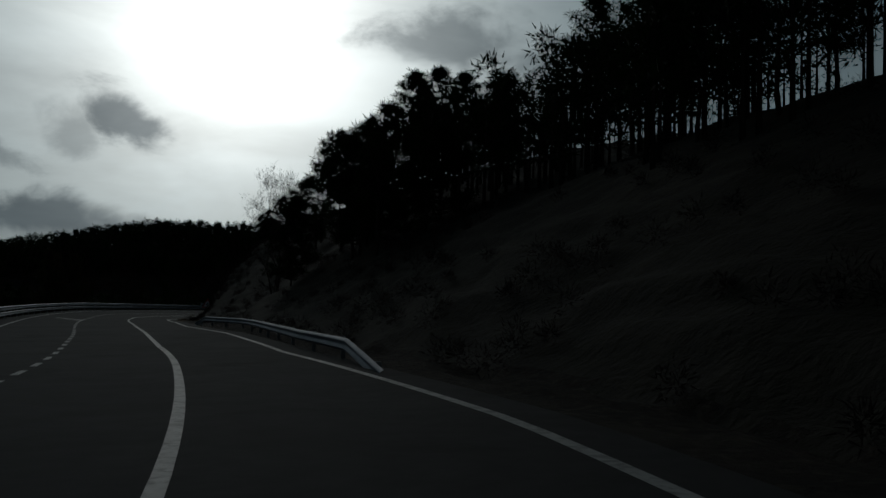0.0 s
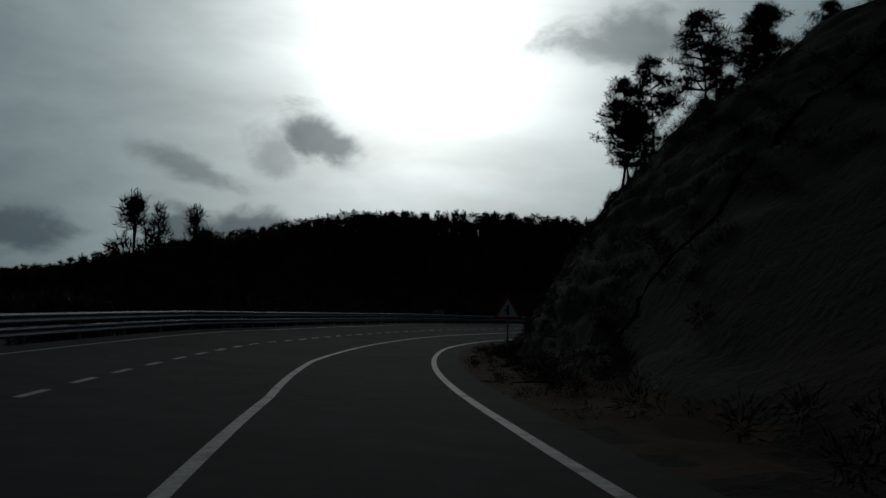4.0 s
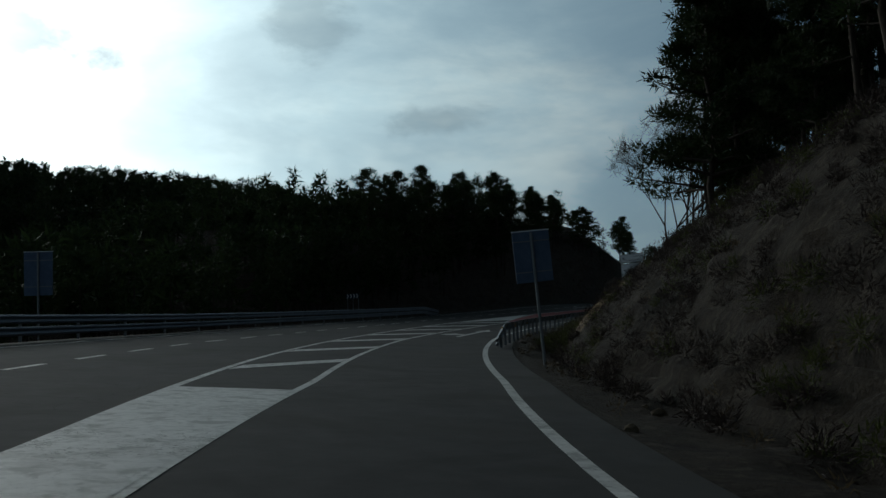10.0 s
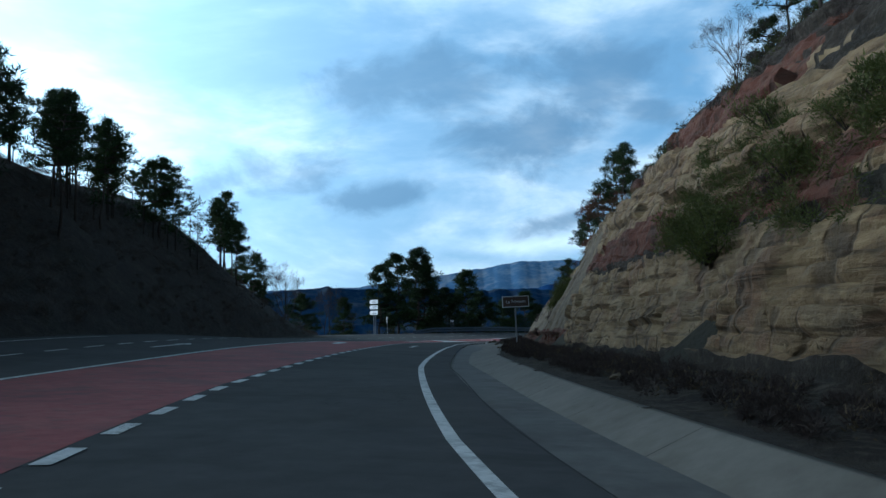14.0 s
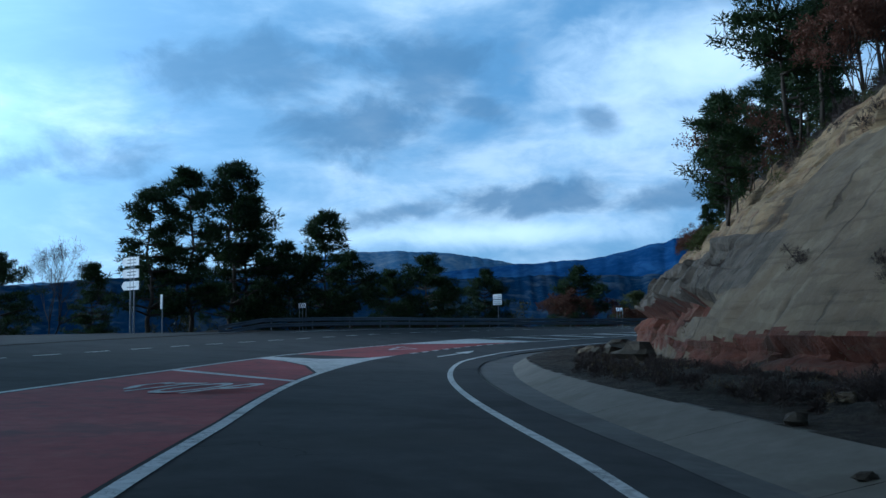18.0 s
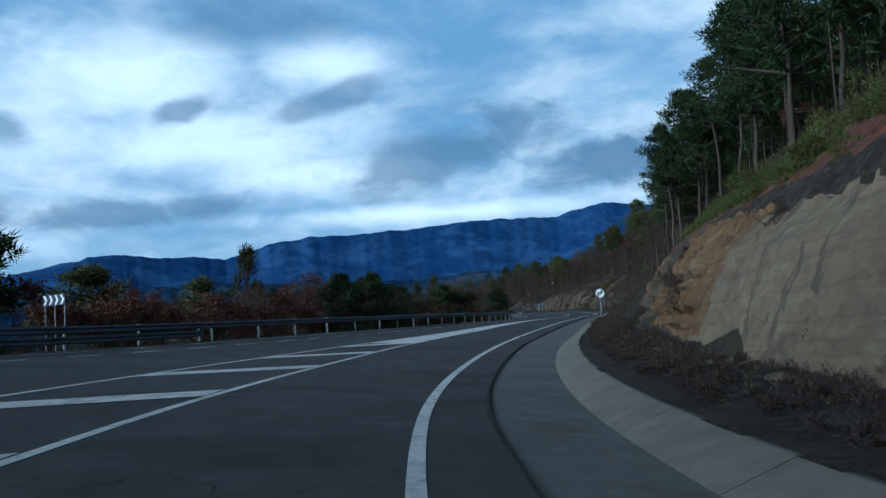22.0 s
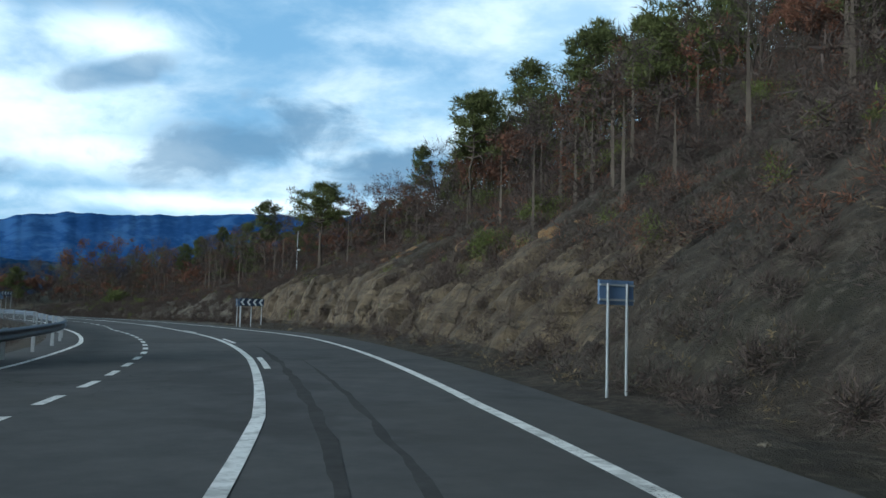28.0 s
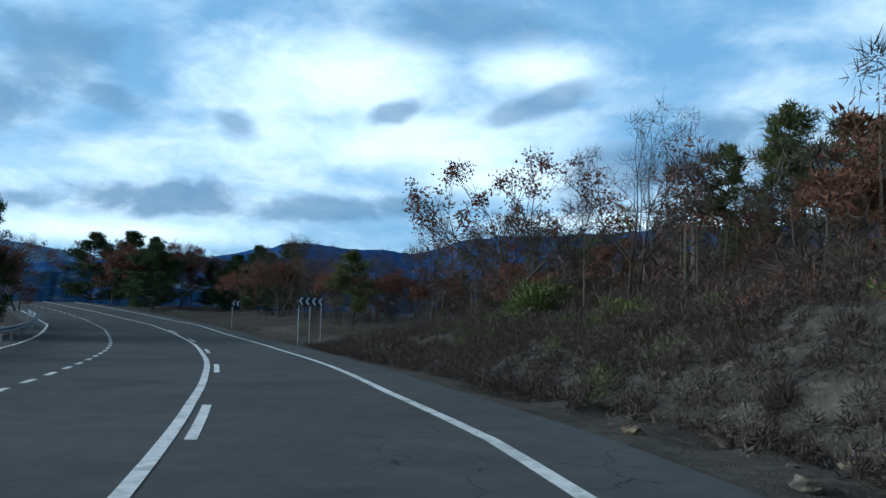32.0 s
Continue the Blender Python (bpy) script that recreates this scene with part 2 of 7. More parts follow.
# ---------------------------------------------------------------- materials
def material(name, colours, scale=1.0, rough=0.9, bump=0.3, fine=None, spec=0.3, metal=0.0, stretch=(1, 1, 1), bump_dist=0.05, patches=None, random_tint=0.0, joints=0.0, cracks=None):
    """colours: dark, mid, light; noise at two scales in metres; patches: (scale, colour, amount)."""
    m = bpy.data.materials.new(name)
    m.use_nodes = True
    n = Nodes(m.node_tree)
    out = n.add("ShaderNodeOutputMaterial")
    place = n.add("ShaderNodeNewGeometry").outputs["Position"]
    if metal or fine == "object":
        place = n.add("ShaderNodeTexCoord").outputs["Object"]
    vec = n.vec("MULTIPLY", place, stretch)
    a = n.noise(vec, 0.35 / scale, 5.0, 0.6)
    b = n.noise(vec, 3.0 / scale, 6.0, 0.65)
    f = n.math("ADD", n.math("MULTIPLY", a, 0.5), n.math("MULTIPLY", b, 0.5))
    ramp = n.add("ShaderNodeValToRGB", {0: f})
    el = ramp.color_ramp.elements
    el[0].position, el[0].color = 0.34, (*colours[0], 1)
    el[1].position, el[1].color = 0.66, (*colours[2], 1)
    mid = el.new(0.5)
    mid.color = (*colours[1], 1)
    col = ramp.outputs[0]
    for size, tint, amount in patches or ():
        col = n.mix(n.math("MULTIPLY", n.ramp(n.noise(place, 1.0 / size, 4.0, 0.6, 0.5), 0.5, 0.66), amount), col, tint)
    if random_tint:
        r = n.add("ShaderNodeObjectInfo").outputs["Random"]
        col = n.mix(n.math("MULTIPLY", r, random_tint), col, (0.06, 0.055, 0.03))
    bs = n.add("ShaderNodeBsdfPrincipled", {"Base Color": col, "Roughness": rough, "Specular IOR Level": spec, "Metallic": metal})
    if cracks:
        # fine branching cracks that come and go: cells per metre, width, colour
        warp = n.vec("ADD", place, n.add("ShaderNodeTexNoise", {"Vector": place, "Scale": 1.2 * cracks[0] * 2, "Detail": 5.0}).outputs["Color"])
        line = n.add("ShaderNodeTexVoronoi", {"Vector": warp, "Scale": cracks[0]}, feature="DISTANCE_TO_EDGE").outputs["Distance"]
        some = n.ramp(n.noise(place, 0.16 * cracks[0], 3.0, 0.6), 0.53, 0.64)
        col = n.mix(n.math("MULTIPLY", n.math("MULTIPLY", n.ramp(line, cracks[1], cracks[1] * 0.3), some), 0.85), col, cracks[2])
        n.tree.links.new(col, [x for x in n.tree.nodes if x.type == "BSDF_PRINCIPLED"][0].inputs["Base Color"])
    if joints:
        # slanting joints and thin bedding seams, each opening and closing along its way
        sp = n.add("ShaderNodeSeparateXYZ", {0: place}).outputs
        bent = n.math("MULTIPLY", n.noise(place, 0.5, 3.0, 0.6), 1.6)
        along = n.math("ADD", n.math("ADD", n.math("MULTIPLY", sp[0], 0.75), n.math("MULTIPLY", sp[1], 0.55)), n.math("ADD", n.math("MULTIPLY", sp[2], 0.45), bent))
        cell = n.add("ShaderNodeCombineXYZ", {0: n.math("MULTIPLY", along, 0.62), 1: n.math("MULTIPLY", sp[2], 0.13), 2: 0.0}).outputs[0]
        edge = n.add("ShaderNodeTexVoronoi", {"Vector": cell, "Scale": 1.0}, feature="DISTANCE_TO_EDGE").outputs["Distance"]
        gap = n.math("MULTIPLY", n.ramp(edge, 0.045, 0.012), n.ramp(n.noise(place, 0.7, 3.0, 0.6), 0.42, 0.58))
        bed = n.add("ShaderNodeCombineXYZ", {0: n.math("MULTIPLY", sp[0], 0.12), 1: n.math("MULTIPLY", sp[1], 0.12), 2: n.math("MULTIPLY", n.math("ADD", sp[2], n.math("MULTIPLY", bent, 0.12)), 3.2)}).outputs[0]
        layer = n.math("FRACT", n.math("MULTIPLY", n.math("ADD", sp[2], n.math("ADD", n.math("MULTIPLY", bent, 0.22), n.math("MULTIPLY", sp[0], 0.02))), 1.7))
        under = n.math("MULTIPLY", n.ramp(layer, 0.16, 0.03), n.ramp(n.noise(place, 0.45, 4.0, 0.6), 0.40, 0.54))
        seam = n.math("MAXIMUM", n.ramp(n.noise(bed, 1.6, 5.0, 0.7), 0.56, 0.66), under)
        col = n.mix(n.math("MULTIPLY", gap, 0.6), col, (0.028, 0.02, 0.014))
        col = n.mix(n.math("MULTIPLY", seam, 0.55 * joints), col, (0.05, 0.036, 0.024))
        n.tree.links.new(col, [x for x in n.tree.nodes if x.type == "BSDF_PRINCIPLED"][0].inputs["Base Color"])
        # broken blocks, each of its own tone, rough at their edges
        brick = n.add("ShaderNodeTexVoronoi", {"Vector": n.vec("MULTIPLY", n.vec("ADD", place, n.add("ShaderNodeCombineXYZ", {0: n.math("MULTIPLY", bent, 0.3), 1: n.math("MULTIPLY", bent, 0.3), 2: n.math("MULTIPLY", bent, 0.15)}).outputs[0]), (0.6, 0.6, 2.2)), "Scale": 2.4, "Randomness": 1.0})
        tone = n.ramp(n.vec("DOT_PRODUCT", brick.outputs["Color"], (0.5, 0.3, 0.2)), 0.2, 0.8, 1.0 - 0.18 * joints, 1.0 + 0.14 * joints)
        col = n.mix(1.0, col, n.add("ShaderNodeCombineXYZ", {0: tone, 1: tone, 2: tone}).outputs[0], "MULTIPLY")
        n.tree.links.new(col, [x for x in n.tree.nodes if x.type == "BSDF_PRINCIPLED"][0].inputs["Base Color"])
        b = n.math("SUBTRACT", b, n.math("MULTIPLY", brick.outputs["Distance"], 0.28 * joints))
        b = n.math("SUBTRACT", b, n.math("ADD", n.math("MULTIPLY", gap, 0.9), n.math("MULTIPLY", seam, 0.35 * joints)))
    if bump:
        h = n.math("ADD", n.math("MULTIPLY", b, 0.6), n.math("MULTIPLY", n.noise(place, 14.0 / scale, 4.0, 0.6), 0.4))
        bp = n.add("ShaderNodeBump", {"Height": h, "Strength": bump, "Distance": bump_dist})
        n.tree.links.new(bp.outputs[0], bs.inputs["Normal"])
    n.tree.links.new(bs.outputs[0], out.inputs[0])
    return m


def leaf_material(name, dark, light, through_light=0.25):
    m = bpy.data.materials.new(name)
    m.use_nodes = True
    n = Nodes(m.node_tree)
    out = n.add("ShaderNodeOutputMaterial")
    g = n.add("ShaderNodeNewGeometry")
    f = n.math("ADD", n.math("MULTIPLY", g.outputs["Random Per Island"], 0.6), n.math("MULTIPLY", n.add("ShaderNodeObjectInfo").outputs["Random"], 0.4))
    col = n.mix(f, dark, light)
    d = n.add("ShaderNodeBsdfPrincipled", {"Base Color": col, "Roughness": 0.75, "Specular IOR Level": 0.2})
    t = n.add("ShaderNodeBsdfTranslucent", {"Color": col})
    n.tree.links.new(n.add("ShaderNodeMixShader", {0: through_light, 1: d.outputs[0], 2: t.outputs[0]}).outputs[0], out.inputs[0])
    return m


ASPHALT = material("asphalt", ((0.048, 0.049, 0.051), (0.064, 0.065, 0.067), (0.084, 0.084, 0.085)), 1.5, 0.92, 0.3, spec=0.12, bump_dist=0.012, patches=[(3.0, (0.036, 0.036, 0.038), 0.6), (0.9, (0.078, 0.078, 0.078), 0.3), (7.0, (0.062, 0.060, 0.057), 0.4)], cracks=(0.55, 0.009, (0.02, 0.02, 0.021)))
TAR = material("dark bleeding tar", ((0.040, 0.040, 0.041), (0.050, 0.050, 0.051), (0.063, 0.063, 0.064)), 0.6, 0.95, 0.2, spec=0.05, bump_dist=0.008)
RED_PAINT = material("red road surface", ((0.19, 0.034, 0.036), (0.30, 0.05, 0.052), (0.36, 0.082, 0.082)), 1.0, 0.8, 0.2, bump_dist=0.01, patches=[(2.2, (0.10, 0.045, 0.045), 0.5), (0.5, (0.08, 0.05, 0.05), 0.3)])
WHITE_PAINT = material("worn white road paint", ((0.42, 0.42, 0.41), (0.62, 0.62, 0.61), (0.74, 0.74, 0.73)), 0.5, 0.6, 0.15, bump_dist=0.006, patches=[(0.35, (0.12, 0.12, 0.12), 0.5), (0.12, (0.2, 0.2, 0.2), 0.35)], cracks=(2.2, 0.03, (0.07, 0.07, 0.07)))
CONCRETE = material("grey concrete", ((0.081, 0.077, 0.071), (0.112, 0.108, 0.102), (0.143, 0.140, 0.130)), 1.2, 0.85, 0.25, bump_dist=0.015, patches=[(2.5, (0.068, 0.062, 0.056), 0.6), (0.6, (0.174, 0.167, 0.155), 0.3)])
CONCRETE_LIGHT = material("pale concrete", ((0.119, 0.107, 0.088), (0.157, 0.142, 0.119), (0.195, 0.179, 0.152)), 1.0, 0.85, 0.25, bump_dist=0.015, patches=[(1.8, (0.109, 0.096, 0.075), 0.6)])
SOIL = material("brown scrubby soil", ((0.016, 0.012, 0.008), (0.029, 0.021, 0.014), (0.053, 0.040, 0.027)), 0.6, 0.95, 1.0, bump_dist=0.25, patches=[(5.0, (0.022, 0.022, 0.012), 0.5), (1.2, (0.068, 0.054, 0.042), 0.45), (0.22, (0.090, 0.072, 0.056), 0.55), (0.5, (0.009, 0.007, 0.005), 0.5)])
PALE_SOIL = material("pale stony verge", ((0.031, 0.024, 0.019), (0.056, 0.046, 0.036), (0.097, 0.083, 0.067)), 0.5, 0.95, 1.0, bump_dist=0.15, patches=[(0.8, (0.036, 0.029, 0.022), 0.6), (0.25, (0.135, 0.117, 0.095), 0.5)])
RED_GRASS = material("rust brown dry grass", ((0.040, 0.019, 0.009), (0.088, 0.038, 0.014), (0.136, 0.064, 0.028)), 0.5, 0.95, 0.8, bump_dist=0.08, patches=[(1.5, (0.040, 0.032, 0.016), 0.5)])
OCHRE = material("ochre sandstone", ((0.115, 0.072, 0.036), (0.190, 0.128, 0.065), (0.255, 0.187, 0.106)), 1.3, 0.9, 0.9, bump_dist=0.15, stretch=(0.45, 0.45, 2.6), patches=[(2.5, (0.207, 0.156, 0.098), 0.5), (1.6, (0.115, 0.049, 0.029), 0.5), (0.8, (0.069, 0.052, 0.034), 0.45)], joints=1.0)
ORANGE = material("orange marl", ((0.065, 0.032, 0.013), (0.104, 0.056, 0.022), (0.144, 0.086, 0.040)), 1.2, 0.92, 0.9, bump_dist=0.12, stretch=(0.5, 0.5, 2.2), patches=[(1.8, (0.143, 0.104, 0.062), 0.5), (0.9, (0.057, 0.038, 0.024), 0.4)], joints=1.0)
RED_SOIL = material("red clay", ((0.046, 0.015, 0.009), (0.080, 0.026, 0.014), (0.115, 0.043, 0.025)), 0.9, 0.95, 0.9, bump_dist=0.1, patches=[(1.5, (0.080, 0.045, 0.030), 0.4), (0.5, (0.13, 0.09, 0.065), 0.3)], joints=0.6)
GREY_ROCK = material("grey sandstone slab", ((0.030, 0.025, 0.019), (0.070, 0.057, 0.042), (0.125, 0.104, 0.078)), 1.4, 0.88, 0.8, bump_dist=0.1, patches=[(1.8, (0.076, 0.058, 0.040), 0.5), (0.5, (0.045, 0.038, 0.031), 0.35)], joints=0.8)
SAND_ROCK = material("pale brown sandstone face", ((0.076, 0.056, 0.034), (0.120, 0.091, 0.056), (0.156, 0.122, 0.080)), 1.6, 0.88, 0.7, bump_dist=0.1, patches=[(2.2, (0.109, 0.079, 0.050), 0.5), (0.6, (0.065, 0.050, 0.037), 0.35)], joints=0.7)
WALL_ROCK = material("dark weathered brown rock", ((0.026, 0.018, 0.012), (0.064, 0.046, 0.029), (0.120, 0.090, 0.058)), 1.0, 0.92, 1.0, bump_dist=0.2, stretch=(1.6, 1.6, 0.5), patches=[(1.2, (0.085, 0.062, 0.040), 0.5), (0.4, (0.030, 0.025, 0.020), 0.5)], joints=1.0)
STEEL = material("galvanised steel", ((0.085, 0.10, 0.125), (0.115, 0.135, 0.165), (0.15, 0.172, 0.205)), 0.6, 0.58, 0.05, metal=0.85, spec=0.5)
POST = material("grey painted post", ((0.15, 0.16, 0.17), (0.19, 0.20, 0.21), (0.225, 0.235, 0.245)), 0.5, 0.5, 0.05, spec=0.4)
SIGN_WHITE = material("white sign face", ((0.62, 0.63, 0.64), (0.72, 0.73, 0.74), (0.78, 0.79, 0.80)), 0.6, 0.4, 0.02, spec=0.4)
SIGN_BLACK = material("black sign paint", ((0.012, 0.013, 0.016), (0.018, 0.02, 0.024), (0.03, 0.032, 0.036)), 0.6, 0.45, 0.0, spec=0.4)
SIGN_RED = material("red sign border", ((0.30, 0.015, 0.02), (0.42, 0.02, 0.03), (0.48, 0.03, 0.04)), 0.6, 0.45, 0.0)
SIGN_BROWN = material("brown sign face", ((0.05, 0.028, 0.02), (0.07, 0.04, 0.028), (0.09, 0.05, 0.035)), 0.6, 0.45, 0.0)
SIGN_BACK = material("dull grey blue sign back", ((0.05, 0.08, 0.14), (0.07, 0.11, 0.18), (0.10, 0.14, 0.21)), 0.7, 0.5, 0.05, spec=0.4)
CHEVRON_DARK = material("dark blue chevron board", ((0.012, 0.022, 0.045), (0.018, 0.032, 0.06), (0.03, 0.045, 0.08)), 0.6, 0.45, 0.0)
AMBER = material("amber reflector", ((0.55, 0.25, 0.02), (0.65, 0.32, 0.03), (0.7, 0.38, 0.05)), 0.3, 0.3, 0.0)
BARK = material("grey brown pine bark", ((0.028, 0.02, 0.015), (0.043, 0.032, 0.024), (0.07, 0.054, 0.042)), 0.3, 0.95, 0.8, bump_dist=0.04, stretch=(1, 1, 0.35))
NEEDLES = leaf_material("dark green pine needles", (0.008, 0.018, 0.007), (0.036, 0.058, 0.018))
NEEDLES_OLIVE = leaf_material("olive green pine needles", (0.030, 0.039, 0.013), (0.098, 0.104, 0.034))
CYPRESS = leaf_material("dull brown green poplar leaves", (0.022, 0.026, 0.012), (0.065, 0.062, 0.026))
OAK_DRY = leaf_material("dry rust oak leaves", (0.055, 0.022, 0.013), (0.14, 0.062, 0.038), 0.2)
TWIGS = leaf_material("grey brown twigs", (0.022, 0.015, 0.013), (0.078, 0.056, 0.047), 0.05)
HEATHER = leaf_material("brown heather", (0.034, 0.025, 0.020), (0.125, 0.092, 0.072), 0.05)
BROOM = leaf_material("yellow green broom", (0.035, 0.045, 0.012), (0.105, 0.115, 0.03), 0.2)
STRAW = leaf_material("dry straw grass", (0.065, 0.045, 0.025), (0.16, 0.12, 0.07), 0.2)
FOREST_FLOOR = material("dark forest floor", ((0.013, 0.012, 0.007), (0.024, 0.021, 0.012), (0.041, 0.035, 0.021)), 3.0, 0.95, 0.6, bump_dist=0.3, patches=[(14.0, (0.038, 0.032, 0.017), 0.5)])
# far ground, its colour made bluish to stand for distance haze
HAZED_VALLEY = material("haze-tinted wooded valley floor", ((0.012, 0.028, 0.035), (0.022, 0.043, 0.052), (0.06, 0.075, 0.075)), 60.0, 0.95, 0.0, patches=[(90.0, (0.09, 0.10, 0.10), 0.5)])

# ---------------------------------------------------------------- plan of the road
# centre of travel every 20 m from 20 m before the start: place, level of the surface, cross fall (degrees, positive: rises to the right)
RX = [-2.20, 0.00, -1.46, -5.08, -9.21, -12.95, -15.54, -16.13, -14.79, -10.98, -4.72, 4.04, 15.15, 28.27, 43.01, 59.24, 76.36, 94.03, 111.97, 130.34, 149.55, 169.39, 189.31, 208.68, 226.96, 244.37, 261.34, 278.11, 295.24, 313.43, 332.39, 352.01, 371.96, 391.93, 411.75, 431.30, 450.60, 469.70, 488.60]
RY = [-19.85, 0.00, 19.91, 39.58, 59.15, 78.79, 98.62, 118.60, 138.55, 158.16, 177.15, 195.11, 211.72, 226.80, 240.30, 251.97, 262.31, 271.68, 280.51, 288.40, 293.93, 296.20, 294.87, 290.01, 281.96, 272.11, 261.53, 250.63, 240.32, 232.02, 225.71, 221.90, 220.75, 221.52, 224.10, 228.30, 233.50, 239.40, 246.00]
RZ = [0.05, -0.03, -0.14, -0.29, -0.49, -0.74, -1.02, -1.32, -1.64, -1.89, -2.04, -2.17, -2.25, -2.27, -2.28, -2.17, -2.03, -1.97, -2.03, -2.20, -2.49, -2.79, -2.94, -2.97, -2.81, -2.54, -2.30, -2.13, -1.98, -1.76, -1.56, -1.44, -1.27, -1.18, -1.05, -0.62, 0.22, 1.35, 2.60]
RB = [1.4, 1.6, 2.1, 1.9, 0.8, -0.5, -2.0, -3.7, -4.9, -5.3, -4.9, -4.3, -3.5, -2.7, -2.4, -2.0, -2.2, -3.2, -3.3, -2.4, -2.4, -3.4, -4.2, -3.7, -2.7, -2.2, -1.4, -0.3, 0.7, 1.5, 1.7, 1.5, 0.9, 0.5, 0.5, 0.5, 0.5, 0.5, 0.5]
S_END = 735.0


def smooth_through(values, s):
    """Catmull-Rom through nodes 20 m apart; runs on straight past both ends."""
    v = np.asarray(values, float)
    u = np.asarray(s, float) / 20.0 + 1.0
    i = np.clip(np.floor(u).astype(int), 0, len(v) - 2)
    f = u - i
    p1, p2 = v[i], v[i + 1]
    p0 = np.where(i > 0, v[np.maximum(i - 1, 0)], 2 * p1 - p2)
    p3 = np.where(i < len(v) - 2, v[np.minimum(i + 2, len(v) - 1)], 2 * p2 - p1)
    inside = 0.5 * (2 * p1 + (p2 - p0) * f + (2 * p0 - 5 * p1 + 4 * p2 - p3) * f**2 + (3 * p1 - p0 - 3 * p2 + p3) * f**3)
    straight = p1 + (p2 - p1) * f
    return np.where((f < 0) | (f > 1), straight, inside)


def road_frame(s):
    s = np.asarray(s, float)
    x, y = smooth_through(RX, s), smooth_through(RY, s)
    dx = smooth_through(RX, s + 0.5) - smooth_through(RX, s - 0.5)
    dy = smooth_through(RY, s + 0.5) - smooth_through(RY, s - 0.5)
    ln = np.hypot(dx, dy)
    return x, y, dx / ln, dy / ln


def at(s, n, h=0.0):
    """World places, h over the road's plane, n to the right of the line of travel."""
    s, n, h = np.broadcast_arrays(np.asarray(s, float), np.asarray(n, float), np.asarray(h, float))
    x, y, tx, ty = road_frame(s)
    z = smooth_through(RZ, s) + np.clip(n, -20, 8) * np.tan(np.radians(smooth_through(RB, s)))
    return np.stack([x + n * ty, y - n * tx, z + h], -1)


def heading(s):
    """Turn about z of a thing that faces the coming traffic (its front to -y before the turn)."""
    _, _, tx, ty = road_frame(s)
    return math.degrees(math.atan2(-float(tx), float(ty)))


def keyed(*pairs):
    ks, vs = zip(*pairs)
    return lambda s: np.interp(s, ks, vs)


right_line = keyed((-30, 2.80), (0, 2.80), (10, 2.87), (25, 1.83), (42, 2.24), (56, 1.77), (75, 2.38), (90, 2.06), (105, 1.61), (125, 1.09), (146, 1.01), (160, 1.41), (172, 1.03), (184, 1.18), (192, 2.01), (203, 1.99), (214, 2.18), (237, 1.49), (262, 1.53), (285, 1.2), (303, 1.4), (331, 2.25), (345, 2.47), (362, 2.26), (381, 0.82), (392, -0.05), (405, -0.51), (416, -0.19), (442, 0.36), (465, 0.96), (485, 1.32), (521, 1.41), (540, 2.56), (555, 2.55), (580, 3.29), (612, 2.58), (627, 2.48), (634, 2.1), (656, 1.6), (692, 1.2), (713, -1.8), (745, -8))
lane_left = keyed((-30, -0.60), (0, -0.70), (30, -1.28), (62, -1.09), (93, -1.40), (105, -2.00), (126, -2.20), (150, -2.56), (172, -2.25), (185, -2.12), (203, -1.69), (213, -1.48), (234, -2.27), (250, -2.33), (268, -2.46), (282, -2.69), (293, -2.75), (331, -1.74), (350, -1.70), (365, -2.04), (382, -3.09), (391, -3.63), (404, -3.88), (412, -3.99), (421, -3.70), (442, -3.43), (455, -3.13), (465, -2.99), (471, -2.67), (484, -2.12), (521, -2.25), (538, -1.07), (554, -0.33), (566, -0.27), (590, -0.58), (606, -0.42), (614, -0.5), (624, -0.95), (632, -1.31), (640, -1.56), (653, -1.83), (679, -1.95), (692, -2.5), (713, -5.4), (745, -11.6))
gore_left = keyed((183, -2.6), (195, -2.75), (205, -3.15), (219, -4.1), (231, -4.75), (245, -5.3), (258, -6.1), (274, -7.0), (293, -7.5), (342, -7.0), (355, -7.2), (378, -7.1), (390, -7.6), (402, -7.8), (415, -7.75), (426, -7.7), (440, -7.0), (453, -6.3), (464, -5.4), (474, -4.15), (480, -3.7), (489, -3.4), (503, -3.05), (521, -2.55), (535, -1.45))
middle_dash = keyed((-30, -4), (0, -4), (40, -4.2), (65, -4.6), (85, -4.6), (113, -5.75), (120, -5.5), (136, -5.4), (155, -5.6), (172, -5.6), (178, -5.5), (190, -5.9), (215, -7.7), (228, -8.8), (258, -9.7), (268, -10.6), (305, -12), (340, -13), (383, -14.6), (411, -14.2), (440, -14.6), (455, -13.2), (470, -10), (480, -8), (487, -7.1), (495, -6.2), (530, -4.8), (545, -3.9), (552, -3.3), (560, -3), (570, -2.95), (595, -3.7), (602, -3.25), (611, -3.1), (622, -3.85), (635, -4.9), (650, -5.4), (670, -5.9), (684, -6.15), (699, -7.1), (713, -8.8), (745, -15))
left_edge = keyed((-30, -7.6), (0, -7.6), (50, -8.2), (85, -8.8), (121, -9.7), (130, -9.2), (150, -9.4), (165, -10.1), (178, -10.1), (185, -9.8), (193, -10), (215, -11.8), (258, -14.2), (290, -16.2), (330, -17), (405, -19), (421, -18.4), (447, -17.6), (462, -14.3), (475, -11.8), (490, -9.6), (515, -8.2), (540, -7.3), (557, -5.9), (564, -5.35), (576, -5.2), (590, -5.7), (600, -6.1), (606, -6.05), (612, -5.65), (627, -6.4), (645, -8.6), (658, -9.7), (690, -9.9), (713, -12.2), (745, -18.4))
